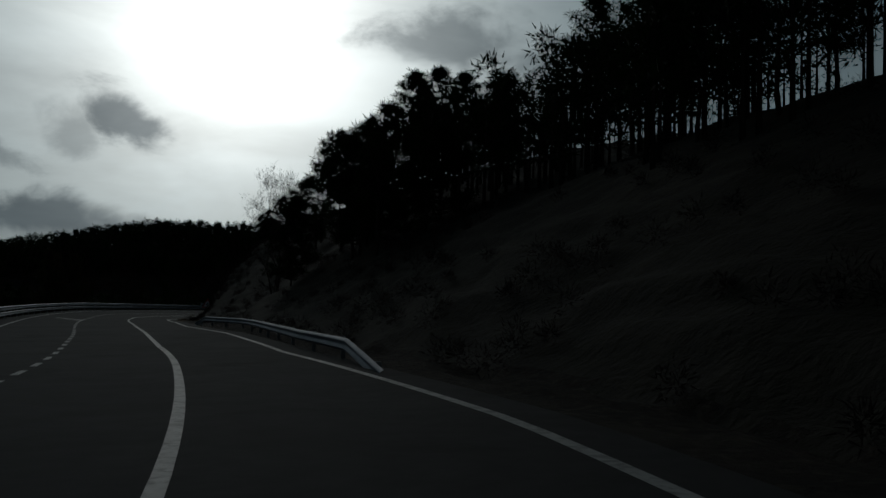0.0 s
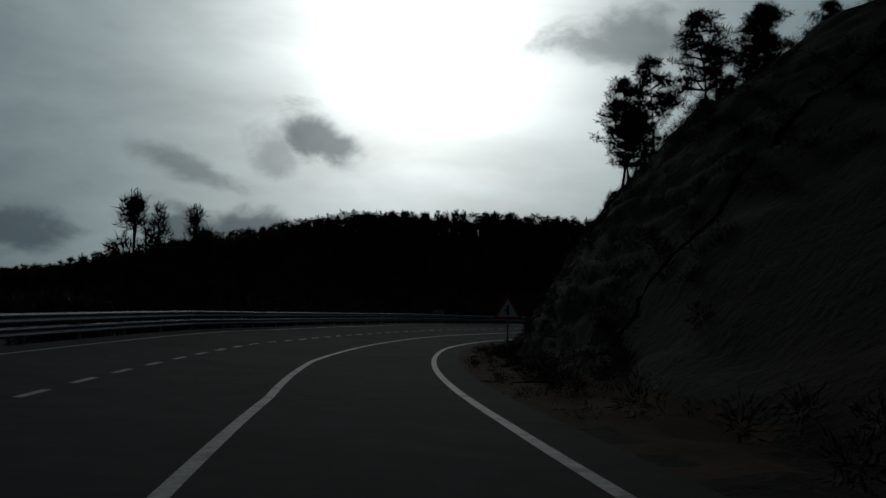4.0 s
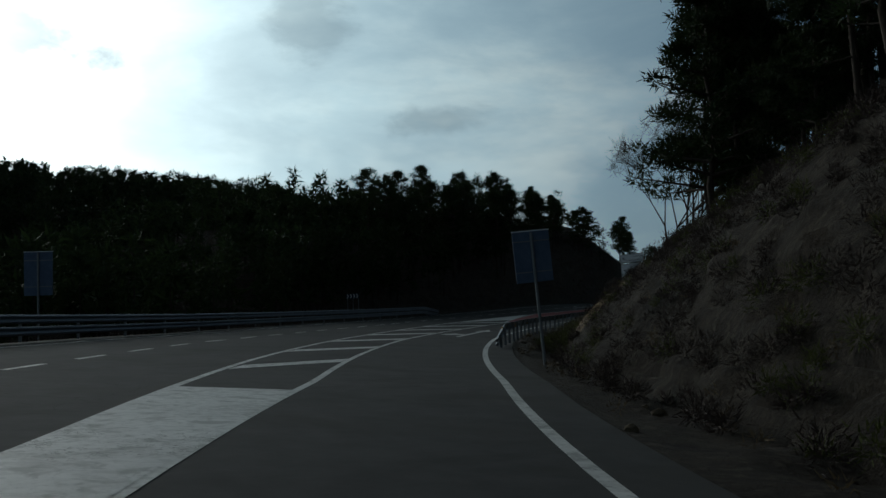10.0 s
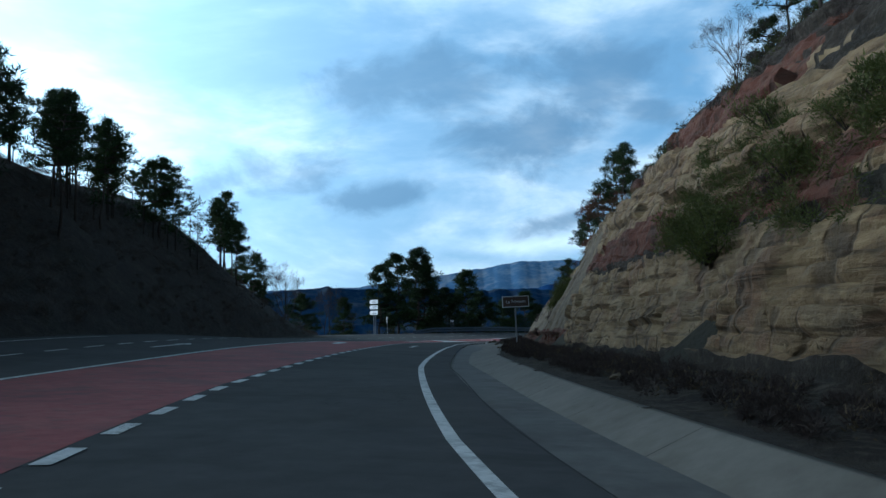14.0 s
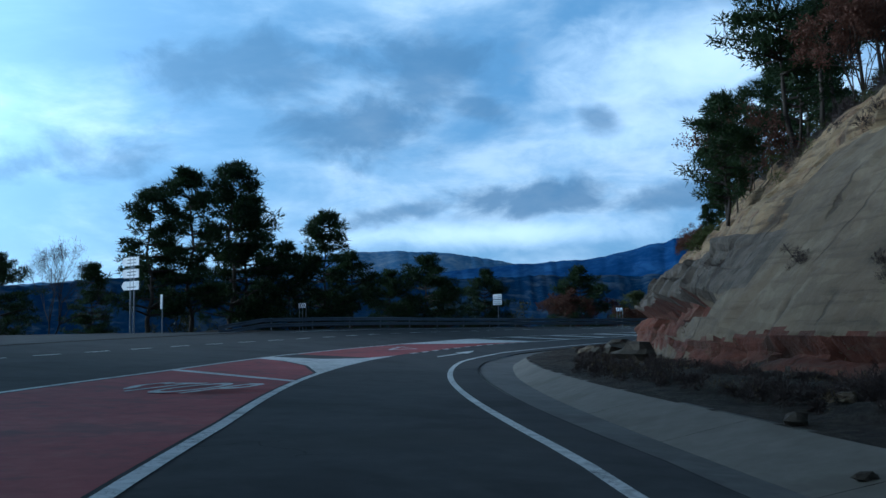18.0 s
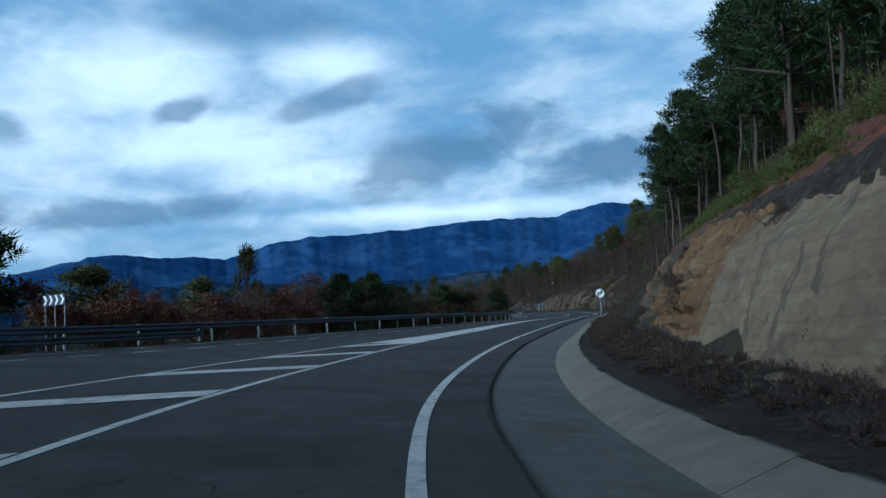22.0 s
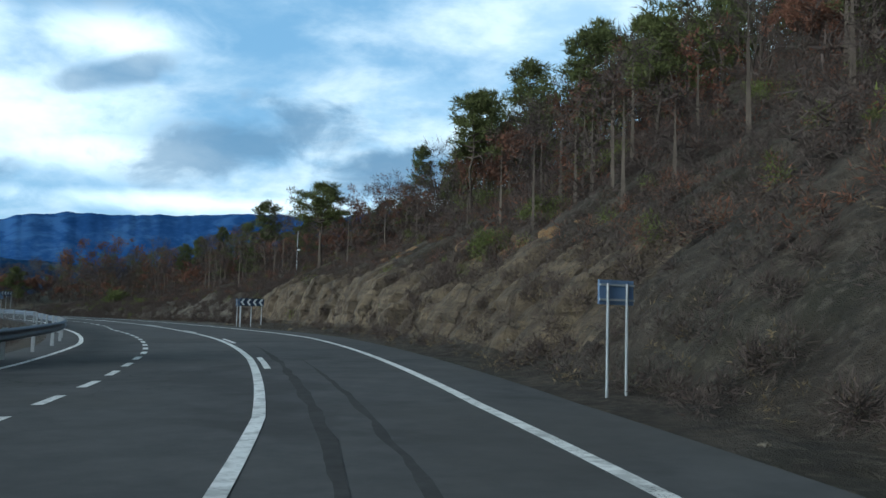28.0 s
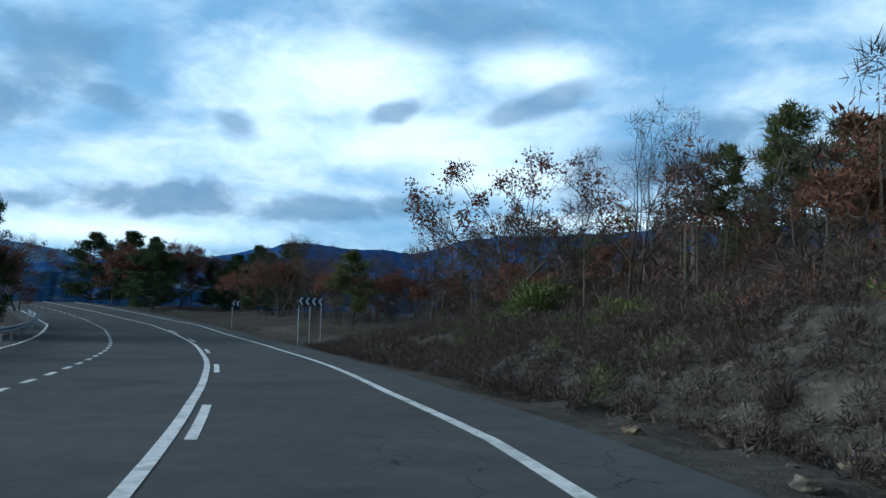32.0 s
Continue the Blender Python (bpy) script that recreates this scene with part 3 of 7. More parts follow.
gutter_out = keyed((262, 2.6), (270, 3.5), (278, 3.7), (290, 3.9), (308, 4.2), (325, 5.4), (336, 6.6), (345, 6.8), (349, 6.2), (357, 5.4), (366, 4.8), (376, 4.1), (387, 3.2), (392, 2.75), (397, 2.45), (405, 2.35), (415, 2.85), (430, 3.15), (445, 3.6), (455, 3.8), (475, 4.4), (484, 4.4), (515, 4.35), (530, 3.8))


def pave_right(s):
    return right_line(s) + np.interp(s, (-30, 0, 240, 262, 270, 285, 520, 530, 545), (0.9, 0.8, 0.95, 1.0, 0.5, 0.95, 0.95, 1.2, 1.4))


# ---------------------------------------------------------------- lie of the land
rng = np.random.RandomState(5)
LATTICE = rng.rand(64, 64, 64)


def vnoise(x, y, z=0.0):
    x, y, z = np.broadcast_arrays(np.asarray(x, float), np.asarray(y, float), np.asarray(z, float))
    i, j, k = np.floor(x).astype(int), np.floor(y).astype(int), np.floor(z).astype(int)
    fx, fy, fz = x - i, y - j, z - k
    fx, fy, fz = (f * f * (3 - 2 * f) for f in (fx, fy, fz))
    g = lambda a, b, c: LATTICE[(i + a) & 63, (j + b) & 63, (k + c) & 63]
    lerp = lambda a, b, f: a + (b - a) * f
    return lerp(lerp(lerp(g(0, 0, 0), g(1, 0, 0), fx), lerp(g(0, 1, 0), g(1, 1, 0), fx), fy),
                lerp(lerp(g(0, 0, 1), g(1, 0, 1), fx), lerp(g(0, 1, 1), g(1, 1, 1), fx), fy), fz)


def fbm(x, y, z=0.0, octaves=4):
    total, amp, norm = 0.0, 1.0, 0.0
    for o in range(octaves):
        total = total + amp * vnoise(np.asarray(x) * 2**o + 7.3 * o, np.asarray(y) * 2**o + 3.1 * o, np.asarray(z) * 2**o)
        norm += amp
        amp *= 0.5
    return total / norm - 0.5


# right-hand bank: at each stretch, heights over the road at six distances beyond its foot
BANK_D = (0.0, 1.0, 3.0, 6.0, 11.0, 20.0, 40.0)
BANK = [
    (-30, 1.6, (0.0, 0.6, 1.8, 3.8, 7.0, 11.0, 17.0)),
    (36, 1.8, (0.0, 0.6, 1.8, 3.8, 6.8, 10.5, 15.5)),
    (50, 2.8, (0.0, 0.6, 1.8, 3.8, 6.8, 10.5, 15.5)),
    (70, 1.6, (0.0, 0.5, 1.6, 3.8, 7.0, 11.0, 16.0)),
    (95, 2.0, (0.0, 0.8, 3.0, 6.0, 9.6, 14.0, 20.0)),
    (110, 2.2, (0.0, 1.5, 5.2, 9.4, 12.6, 16.0, 22.0)),
    (121, 2.5, (0.0, 1.5, 5.2, 9.0, 12.6, 16.5, 23.0)),
    (135, 2.4, (0.0, 1.6, 5.4, 8.5, 12.0, 17.0, 24.0)),
    (170, 2.2, (0.0, 1.2, 4.6, 8.4, 12.3, 17.0, 24.0)),
    (195, 2.0, (0.0, 1.1, 4.0, 7.8, 12.0, 16.5, 24.0)),
    (225, 1.6, (-0.3, 0.6, 2.9, 5.2, 8.2, 12.0, 18.0)),
    (250, 1.9, (-0.6, 0.5, 2.3, 4.2, 7.0, 11.0, 17.0)),
    (270, 2.7, (0.1, 1.9, 4.5, 7.0, 10.2, 14.5, 21.0)),
    (284, 3.2, (0.4, 2.9, 6.2, 9.2, 12.6, 16.5, 23.0)),
    (303, 3.4, (0.5, 3.3, 7.2, 10.9, 14.2, 18.5, 25.0)),
    (335, 1.9, (0.5, 2.5, 5.8, 9.2, 13.8, 19.0, 26.0)),
    (355, 3.2, (0.5, 1.9, 4.4, 8.0, 13.0, 18.0, 25.0)),
    (365, 3.6, (0.6, 2.3, 5.0, 8.6, 13.0, 18.0, 25.0)),
    (376, 2.9, (0.6, 2.3, 5.0, 7.7, 11.6, 16.5, 24.0)),
    (387, 4.6, (0.8, 2.9, 5.4, 8.5, 12.5, 17.0, 24.0)),
    (405, 5.0, (0.8, 2.8, 5.0, 8.2, 12.0, 17.0, 24.0)),
    (413, 4.3, (0.7, 2.6, 5.2, 7.8, 11.0, 16.0, 23.0)),
    (428, 3.0, (0.5, 2.4, 5.6, 7.6, 10.5, 15.5, 23.0)),
    (450, 3.2, (0.4, 3.0, 4.8, 7.2, 10.8, 15.5, 23.0)),
    (465, 3.0, (0.4, 2.6, 4.9, 7.0, 10.3, 15.2, 24.0)),
    (480, 2.6, (0.4, 2.3, 5.0, 7.4, 10.6, 15.5, 25.0)),
    (496, 3.0, (0.4, 2.4, 5.3, 8.2, 11.4, 16.2, 25.5)),
    (512, 2.8, (0.4, 2.3, 5.3, 8.0, 11.4, 16.6, 26.0)),
    (525, 2.6, (0.1, 1.1, 3.4, 6.2, 10.0, 16.0, 26.5)),
    (550, 1.6, (0.0, 0.8, 2.6, 5.0, 9.0, 15.5, 27.0)),
    (575, 1.3, (0.1, 1.7, 3.2, 5.2, 8.8, 15.0, 26.0)),
    (590, 2.2, (0.1, 2.6, 3.5, 5.0, 8.0, 13.0, 22.0)),
    (601, 3.2, (0.1, 2.7, 3.5, 4.9, 7.4, 11.8, 19.5)),
    (612, 2.2, (0.0, 1.0, 2.4, 4.0, 6.2, 10.0, 16.0)),
    (640, 1.8, (-0.2, 0.3, 1.1, 2.0, 3.2, 5.5, 9.0)),
    (680, 1.6, (-0.3, -0.2, 0.2, 0.6, 1.0, 1.6, 3.0)),
    (760, 1.6, (-0.3, -0.4, -0.6, -0.8, -1.0, -1.5, -2.5)),
]
BANK_S = np.array([b[0] for b in BANK], float)
BANK_F = np.array([b[1] for b in BANK])
BANK_H = np.array([b[2] for b in BANK])


def verge_start(s):
    return np.where((s > 264) & (s < 528), gutter_out(s), pave_right(s))


def foot(s):
    return verge_start(s) + np.interp(s, BANK_S, BANK_F)


def bank_height(s, n):
    """Height over the road's plane, to the right of the paving."""
    s, n = np.broadcast_arrays(np.asarray(s, float), np.asarray(n, float))
    f, v = foot(s), verge_start(s)
    d = n - f
    cols = np.stack([np.interp(s, BANK_S, BANK_H[:, c]) for c in range(7)], -1)
    dd = np.clip(d, 0, 40)
    i = np.clip(np.searchsorted(np.array(BANK_D), dd, side="right") - 1, 0, 5)
    lo = np.take_along_axis(cols, i[..., None], -1)[..., 0]
    hi = np.take_along_axis(cols, (i + 1)[..., None], -1)[..., 0]
    D = np.array(BANK_D)
    h = lo + (hi - lo) * (dd - D[i]) / (D[i + 1] - D[i])
    h = h + np.clip(d - 40, 0, 40) * 0.25
    edge = np.where((s > 264) & (s < 528), 0.28, -0.02)
    w = np.clip((n - v) / np.maximum(f - v, 0.1), 0, 1)
    return np.where(n < f, edge + (cols[..., 0] - edge) * w, h)


def left_height(s, n):
    """Height over the road's plane, to the left of the paving (n negative)."""
    s, n = np.broadcast_arrays(np.asarray(s, float), np.asarray(n, float))
    d = left_edge(s) - 1.6 - n
    # falls away behind the rail, a hill beside the junction
    fall = np.interp(s, (-30, 60, 120, 200, 260, 285, 400, 412, 440, 480, 520, 560, 620, 680, 745), (3.0, 4.0, 4.0, 3.0, 1.5, 0.0, 0.0, 0.3, 3.0, 5.0, 4.5, 4.0, 3.5, 3.0, 2.0))
    h = -fall * (1 - np.exp(-np.maximum(d, 0) / 9.0))
    rise = np.interp(s, (262, 280, 292, 305, 315, 331, 345, 374, 386, 395, 402), (0.0, 0.45, 0.72, 0.64, 0.62, 0.85, 1.1, 1.1, 0.65, 0.15, 0.0))
    start = np.interp(s, (262, 285, 300, 370, 385, 400), (5.0, 2.0, 1.0, 1.0, 3.0, 10.0))
    t = np.clip((d - start) / 24.0, 0, 1)
    return np.where(d <= 0, -0.02, h + rise * 16.0 * np.sin(t * math.pi / 2))


def far_height(x, y):
    """The land away from the road."""
    ridge = 28.5 * np.exp(-(((y - 385 - 0.12 * x) / 75.0) ** 2)) * np.clip((175 - x) / 90.0, 0, 1) * np.clip((x + 190) / 130, 0.30, 1)
    ridge = ridge + 30.0 * np.exp(-(((y - 620) / 150.0) ** 2)) * np.clip((60 - x) / 200.0, 0, 1)
    inner = 30.0 * np.exp(-(((x - 150) / 120.0) ** 2) - ((y - 130) / 95.0) ** 2) + 34.0 * np.exp(-(((x - 330) / 120.0) ** 2) - ((y - 90) / 85.0) ** 2)
    east = -0.13 * np.clip(x - 230 + 0.35 * (y - 300), 0, 600)
    return -6.0 + ridge + inner + east + 5.0 * fbm(x / 60.0, y / 60.0) + 26 * fbm(x / 420.0, y / 420.0) * np.clip(np.hypot(x - 170, y - 200) / 900.0, 0, 1)


# the road's line, for finding the nearest stretch
LINE_S = np.arange(-30, S_END, 3.0)
LINE_XY = at(LINE_S, 0)[:, :2]


def to_road(x, y):
    x, y = np.asarray(x, float).ravel(), np.asarray(y, float).ravel()
    best = np.empty(len(x), int)
    for a in range(0, len(x), 4000):
        d = (x[a:a + 4000, None] - LINE_XY[:, 0]) ** 2 + (y[a:a + 4000, None] - LINE_XY[:, 1]) ** 2
        best[a:a + 4000] = d.argmin(1)
    s = LINE_S[best]
    px, py, tx, ty = road_frame(s)
    return s + (x - px) * tx + (y - py) * ty, (x - px) * ty - (y - py) * tx


def land(x, y):
    """Level of the ground anywhere."""
    x, y = np.asarray(x, float), np.asarray(y, float)
    s, n = to_road(x, y)
    base = at(s, n, 0)[:, 2]
    near = base + np.where(n > 0, bank_height(s, np.maximum(n, 0)), left_height(s, np.minimum(n, 0)))
    far = far_height(x.ravel(), y.ravel())
    w = np.clip((np.abs(n) - 40.0) / 45.0, 0, 1)
    beyond = np.maximum(np.maximum(-30 - s, s - S_END), 0)
    w = np.maximum(w, np.clip(beyond / 40.0, 0, 1))
    w = w * w * (3 - 2 * w)
    return (near * (1 - w) + far * w).reshape(x.shape)


# ---------------------------------------------------------------- makers of meshes
def mesh(name, verts, faces, mats, slots=None, smooth=False):
    me = bpy.data.meshes.new(name)
    verts = np.asarray(verts, float)
    if isinstance(faces, list):
        me.from_pydata(verts.tolist(), [], faces)
    else:
        count, sides = faces.shape
        me.vertices.add(len(verts))
        me.vertices.foreach_set("co", verts.astype(np.float32).ravel())
        me.loops.add(count * sides)
        me.loops.foreach_set("vertex_index", faces.astype(np.int32).ravel())
        me.polygons.add(count)
        me.polygons.foreach_set("loop_start", np.arange(0, count * sides, sides, dtype=np.int32))
        me.update(calc_edges=True)
    for m in mats if isinstance(mats, (list, tuple)) else [mats]:
        me.materials.append(m)
    if slots is not None:
        me.polygons.foreach_set("material_index", np.asarray(slots, np.int32))
    if smooth:
        me.polygons.foreach_set("use_smooth", np.ones(len(me.polygons), bool))
    me.update()
    return me


def grid_faces(rows, cols):
    i = np.arange(rows - 1)[:, None] * cols + np.arange(cols - 1)[None, :]
    return np.stack([i, i + 1, i + cols + 1, i + cols], -1).reshape(-1, 4)


def strip(name, s, n_lo, n_hi, h, mat, across=2, parent=None):
    """A ribbon along the road between two offsets."""
    s = np.asarray(s, float)
    u = np.linspace(0, 1, across)[None, :]
    nn = np.asarray(n_lo)[:, None] * (1 - u) + np.asarray(n_hi)[:, None] * u
    v = at(s[:, None] + 0 * nn, nn, h)
    f = grid_faces(len(s), across)[:, ::-1]
    ob = new(name, mesh(name, v.reshape(-1, 3), f, mat, smooth=True))
    ob.parent = parent
    return ob


def patch(name, corners, h, mat, parent=None):
    """A flat mark with corners given as (s, n), anticlockwise or not."""
    p = at([c[0] for c in corners], [c[1] for c in corners], h)
    area = sum(p[i][0] * p[(i + 1) % len(p)][1] - p[(i + 1) % len(p)][0] * p[i][1] for i in range(len(p)))
    order = list(range(len(p))) if area > 0 else list(range(len(p)))[::-1]
    ob = new(name, mesh(name, p, [order], mat))
    ob.parent = parent
    return ob


def part(name, bm, mat, parent, label=""):
    me = bpy.data.meshes.new(name)
    bm.to_mesh(me)
    bm.free()
    me.materials.append(mat)
    ob = new(name, me)
    ob.parent = parent
    if label:
        ob["label"] = label
    return ob


def box(bm, size, centre=(0, 0, 0), bevel=0.0, turn=None):
    made = bmesh.ops.create_cube(bm, size=1.0)["verts"]
    bmesh.ops.scale(bm, vec=size, verts=made)
    if bevel:
        edges = list({e for v in made for e in v.link_edges})
        made = list({v for f in bmesh.ops.bevel(bm, geom=edges, offset=bevel, segments=1, affect="EDGES")["faces"] for v in f.verts} | {v for v in made if v.is_valid})
    if turn is not None:
        bmesh.ops.rotate(bm, cent=(0, 0, 0), matrix=turn, verts=made)
    bmesh.ops.translate(bm, vec=centre, verts=made)
    return bm


def rod(bm, a, b, r, r2=None, sides=8):
    a, b = Vector(a), Vector(b)
    made = bmesh.ops.create_cone(bm, cap_ends=True, segments=sides, radius1=r, radius2=r if r2 is None else r2, depth=(b - a).length)["verts"]
    turn = (b - a).to_track_quat("Z", "Y").to_matrix()
    bmesh.ops.rotate(bm, cent=(0, 0, 0), matrix=turn, verts=made)
    bmesh.ops.translate(bm, vec=(a + b) / 2, verts=made)
    return bm


def slab(bm, outline, thick, y=0.0):
    """An upright plate from an outline in x and z, its front at y - thick / 2."""
    front = [bm.verts.new((x, y - thick / 2, z)) for x, z in outline]
    back = [bm.verts.new((x, y + thick / 2, z)) for x, z in outline]
    k = len(outline)
    bm.faces.new(front)
    bm.faces.new(back[::-1])
    for i in range(k):
        bm.faces.new((front[i], back[i], back[(i + 1) % k], front[(i + 1) % k]))
    bmesh.ops.recalc_face_normals(bm, faces=bm.faces[:])
    return bm


def holder(name, place, turn_z, label, category, group="", lean=0.0):
    ob = new(name)
    ob.matrix_basis = pose(*[float(v) for v in place], 0, lean, turn_z)
    return tagged(ob, label, category, group)


# ---------------------------------------------------------------- ground
def make_land():
    # far sheet, to the horizon, with finer steps near the road
    def axis(lo, hi, a, b):
        near = np.arange(a, b, 9.0)
        up = b + np.cumsum(12.0 * 1.13 ** np.arange(46))
        down = a - np.cumsum(12.0 * 1.13 ** np.arange(46))
        return np.concatenate([down[down > lo][::-1], [lo] * 0, near, up[up < hi]])
    gx, gy = axis(-4200, 4400, -140, 560), axis(-4200, 4300, -120, 460)
    X, Y = np.meshgrid(gx, gy, indexing="ij")
    Z = land(X, Y)
    s, n = to_road(X, Y)
    s, n = s.reshape(X.shape), n.reshape(X.shape)
    inside = (np.abs(n) < 62) & (s > -40) & (s < S_END + 10)
    Z = Z - np.where(inside, 3.0, 0.0) * np.clip((62 - np.abs(n)) / 12.0, 0, 1)
    Z = np.maximum(Z, -130 + 20 * fbm(X / 500, Y / 500))
    f = grid_faces(len(gx), len(gy))
    c = np.stack([X, Y, Z], -1).reshape(-1, 3)
    mid = c[f].mean(1)
    # beyond 620 m the sheet takes the haze-tinted colour
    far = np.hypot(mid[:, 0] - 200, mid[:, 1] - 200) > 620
    ob = new("ground", mesh("ground", c, f, [FOREST_FLOOR, HAZED_VALLEY], far.astype(int), smooth=True))
    tagged(ob, "wooded brown valley land reaching away to the mountains, haze-tinted far off", "ground", kind="structure")


def bank_slots(s, n, h):
    """Which ground shows: 0 soil, 1 ochre, 2 orange, 3 red clay, 4 grey rock, 5 sandstone face, 6 rust grass, 7 forest floor, 8 dark wall, 9 pale stony verge."""
    d = n - foot(s)
    j = fbm(s / 6.0, n / 4.0, h / 3.0) * 2.4 + 0.9 * (vnoise(s * 1.9, n * 1.3, h * 2.3) - 0.5)
    k = np.zeros(len(s), int)
    k[(d > 13 + 4 * j)] = 7
    z = lambda a, b: (s + 3 * j > a) & (s + 3 * j < b)
    rock = (d > -0.2 + 0.4 * j)
    k[z(-40, 200) & (d > 0.3 + 0.5 * j)] = 7
    k[z(88, 122) & (d < 0.2) & (d > -3)] = 6
    k[z(120, 188) & (d < 0.1)] = 6
    k[z(100, 200) & (d > 0.6) & (d < 5) & (j > 0.42)] = 8
    # thin tan beds, a ledge of broom, red and ochre over it
    k[z(232, 246) & (d > 0.9 + 0.5 * j) & (d < 3.4 + 1.5 * j)] = 1
    k[z(246, 266) & rock & (h > 2.4 + j) & (h < 5.2 + j)] = 1
    k[z(262, 334) & rock & (h > 0.8) & (h < 3.7 + 0.4 * j)] = 1
    k[z(262, 296) & rock & (h > 4.4 + 0.5 * j) & (h < 8.0 + j)] = 1
    k[z(288, 322) & rock & (h > 3.9 + 0.5 * j) & (h < 5.4 + 0.5 * j)] = 3
    k[z(294, 330) & rock & (h >= 5.2 + 0.5 * j) & (h < 9.0 + j)] = 1
    k[z(296, 350) & rock & (h > 8.2 + j) & (h < 10.2 + j)] = 3
    # the smooth slab over a red recess
    k[z(316, 378) & rock & (h > 0.6) & (h < 1.35 + 0.3 * j)] = 3
    k[z(318, 378) & rock & (h >= 1.35 + 0.3 * j) & (h < 6.4 + 0.5 * j)] = 5
    k[z(326, 380) & rock & (h >= 6.4 + 0.5 * j) & (h < 9.6 + j)] = 1
    # red clay below one thick grey bed
    k[z(378, 414) & rock & (h > 0.3) & (h < 2.5)] = 3
    k[z(376, 396) & rock & (h > 0.3) & (h < 1.1 + 0.4 * j)] = 5
    k[z(399, 410) & rock & (h > 1.2 + 0.3 * j) & (h < 2.4)] = 1
    k[(s > 374) & (s < 413) & rock & (h >= 2.45) & (h < 4.0 + 0.15 * j)] = 4
    k[z(374, 420) & rock & (h >= 4.0 + 0.15 * j) & (h < 8.0 + j)] = 1
    # pale broken blocks, red soil, a second slab
    k[z(410, 440) & rock & (h > 0.3) & (h < 1.7 + 0.6 * j)] = 5
    k[z(410, 440) & rock & (h >= 1.7 + 0.6 * j) & (h < 3.7 + 0.5 * j)] = 3
    k[z(414, 440) & rock & (h >= 3.7 + 0.5 * j) & (h < 5.3 + 0.5 * j)] = 4
    k[z(410, 440) & rock & (h >= 5.3 + 0.5 * j) & (h < 7.0 + 0.5 * j)] = 3
    k[z(434, 458) & rock & (h > 0.4) & (h < 3.8 + 0.3 * j)] = 5
    # orange marl, grey wall, red slope
    k[z(454, 524) & rock & (h > 0.6) & (h < 4.5 + 0.5 * j)] = 2
    k[z(474, 488) & rock & (h > 0.5) & (h < 4.9 + 0.6 * j)] = 8
    k[z(440, 520) & rock & (h > 5.0 + 0.4 * j) & (h < 7.4 + 0.7 * j)] = 3
    k[z(497, 522) & rock & (h > 0.2) & (h < 0.9 + 0.4 * j)] = 3
    k[z(606, 690) & (d < 3.0 + 2 * j)] = 9
    k[z(560, 608) & rock & (h > 0.3) & (h < 3.2 + 0.4 * j)] = 8
    k[z(556, 606) & rock & (h > 3.4) & (h < 4.6) & (j > 0.25)] = 2
    return k


def sharp(a):
    """A number between 0 and 1 for each whole number, without order."""
    return np.modf(np.abs(np.sin(np.asarray(a) * 12.9898) * 43758.5453))[0]


def bedding(S, H, N):
    """How far the rock stands out: beds stepped in height, broken by upright joints, with hollows under the hard ones."""
    lift = H + 0.5 * fbm(S / 13.0, 0 * S + 4.2, 0, 3) + 0.012 * (S - 300)
    thick = np.interp(S, (230, 300, 330, 370, 400, 440, 455, 540, 560), (0.42, 0.42, 0.6, 0.6, 0.55, 0.7, 0.55, 0.55, 0.75))
    bed = lift / thick
    k = np.floor(bed)
    f = bed - k
    hard = sharp(k * 1.7 + np.floor(S / 19.0 + sharp(k)) * 0.37)
    out = 0.50 * (hard - 0.5) - 0.20 * np.exp(-f / 0.16) * (hard > 0.35)
    width = np.interp(S, (230, 320, 400, 470, 560), (1.3, 2.2, 2.0, 1.2, 1.0)) * (0.7 + 0.9 * sharp(k * 3.1 + 5))
    run = S / width + 3.7 * sharp(k * 0.73) + 0.35 * fbm(S / 1.1, H / 0.7, 1.0, 2)
    b = np.floor(run)
    g = run - b
    out = out + 0.30 * (sharp(b * 2.3 + k * 7.1) - 0.5) - 0.16 * np.exp(-np.minimum(g, 1 - g) * width / 0.07)
    return out + 0.55 * fbm(S / 3.4, H / 1.6, N / 5, 3) + 0.30 * fbm(S / 0.8, H / 0.5, N / 2, 3)


def slab_face(S, H):
    """Nearly flat slabs with long slanting cracks."""
    run = (S + 0.55 * H) / 2.3 + 0.5 * fbm(S / 3.0, H / 5.0, 2.0, 2)
    g = run - np.floor(run)
    open_ = vnoise(np.floor(run) * 3.3, H / 1.6 + 9)
    out = 0.16 * (sharp(np.floor(run) * 1.9) - 0.5) - 0.16 * np.exp(-np.minimum(g, 1 - g) * 2.3 / 0.06) * (open_ > 0.45)
    return out + 0.25 * fbm(S / 5.0, H / 2.5, 3.0, 3) + 0.07 * fbm(S / 0.6, H / 0.4, 1.0, 3)


def wall_face(S, H):
    """Tall upright blocks, split again and again."""
    run = S / 1.25 + 0.5 * fbm(S / 2.0, H / 3.0, 5.0, 3) + 0.12 * H
    g = run - np.floor(run)
    row = np.floor(H / 0.9 + 2.3 * sharp(np.floor(run) * 1.3))
    out = 0.75 * (sharp(np.floor(run) * 2.1) - 0.5) + 0.4 * (sharp(np.floor(run) * 4.7 + row * 1.9) - 0.5) - 0.28 * np.exp(-np.minimum(g, 1 - g) * 1.25 / 0.07)
    return out + 0.4 * fbm(S / 1.2, H / 0.9, 8.0, 3) + 0.22 * fbm(S / 0.4, H / 0.35, 2.0, 3)


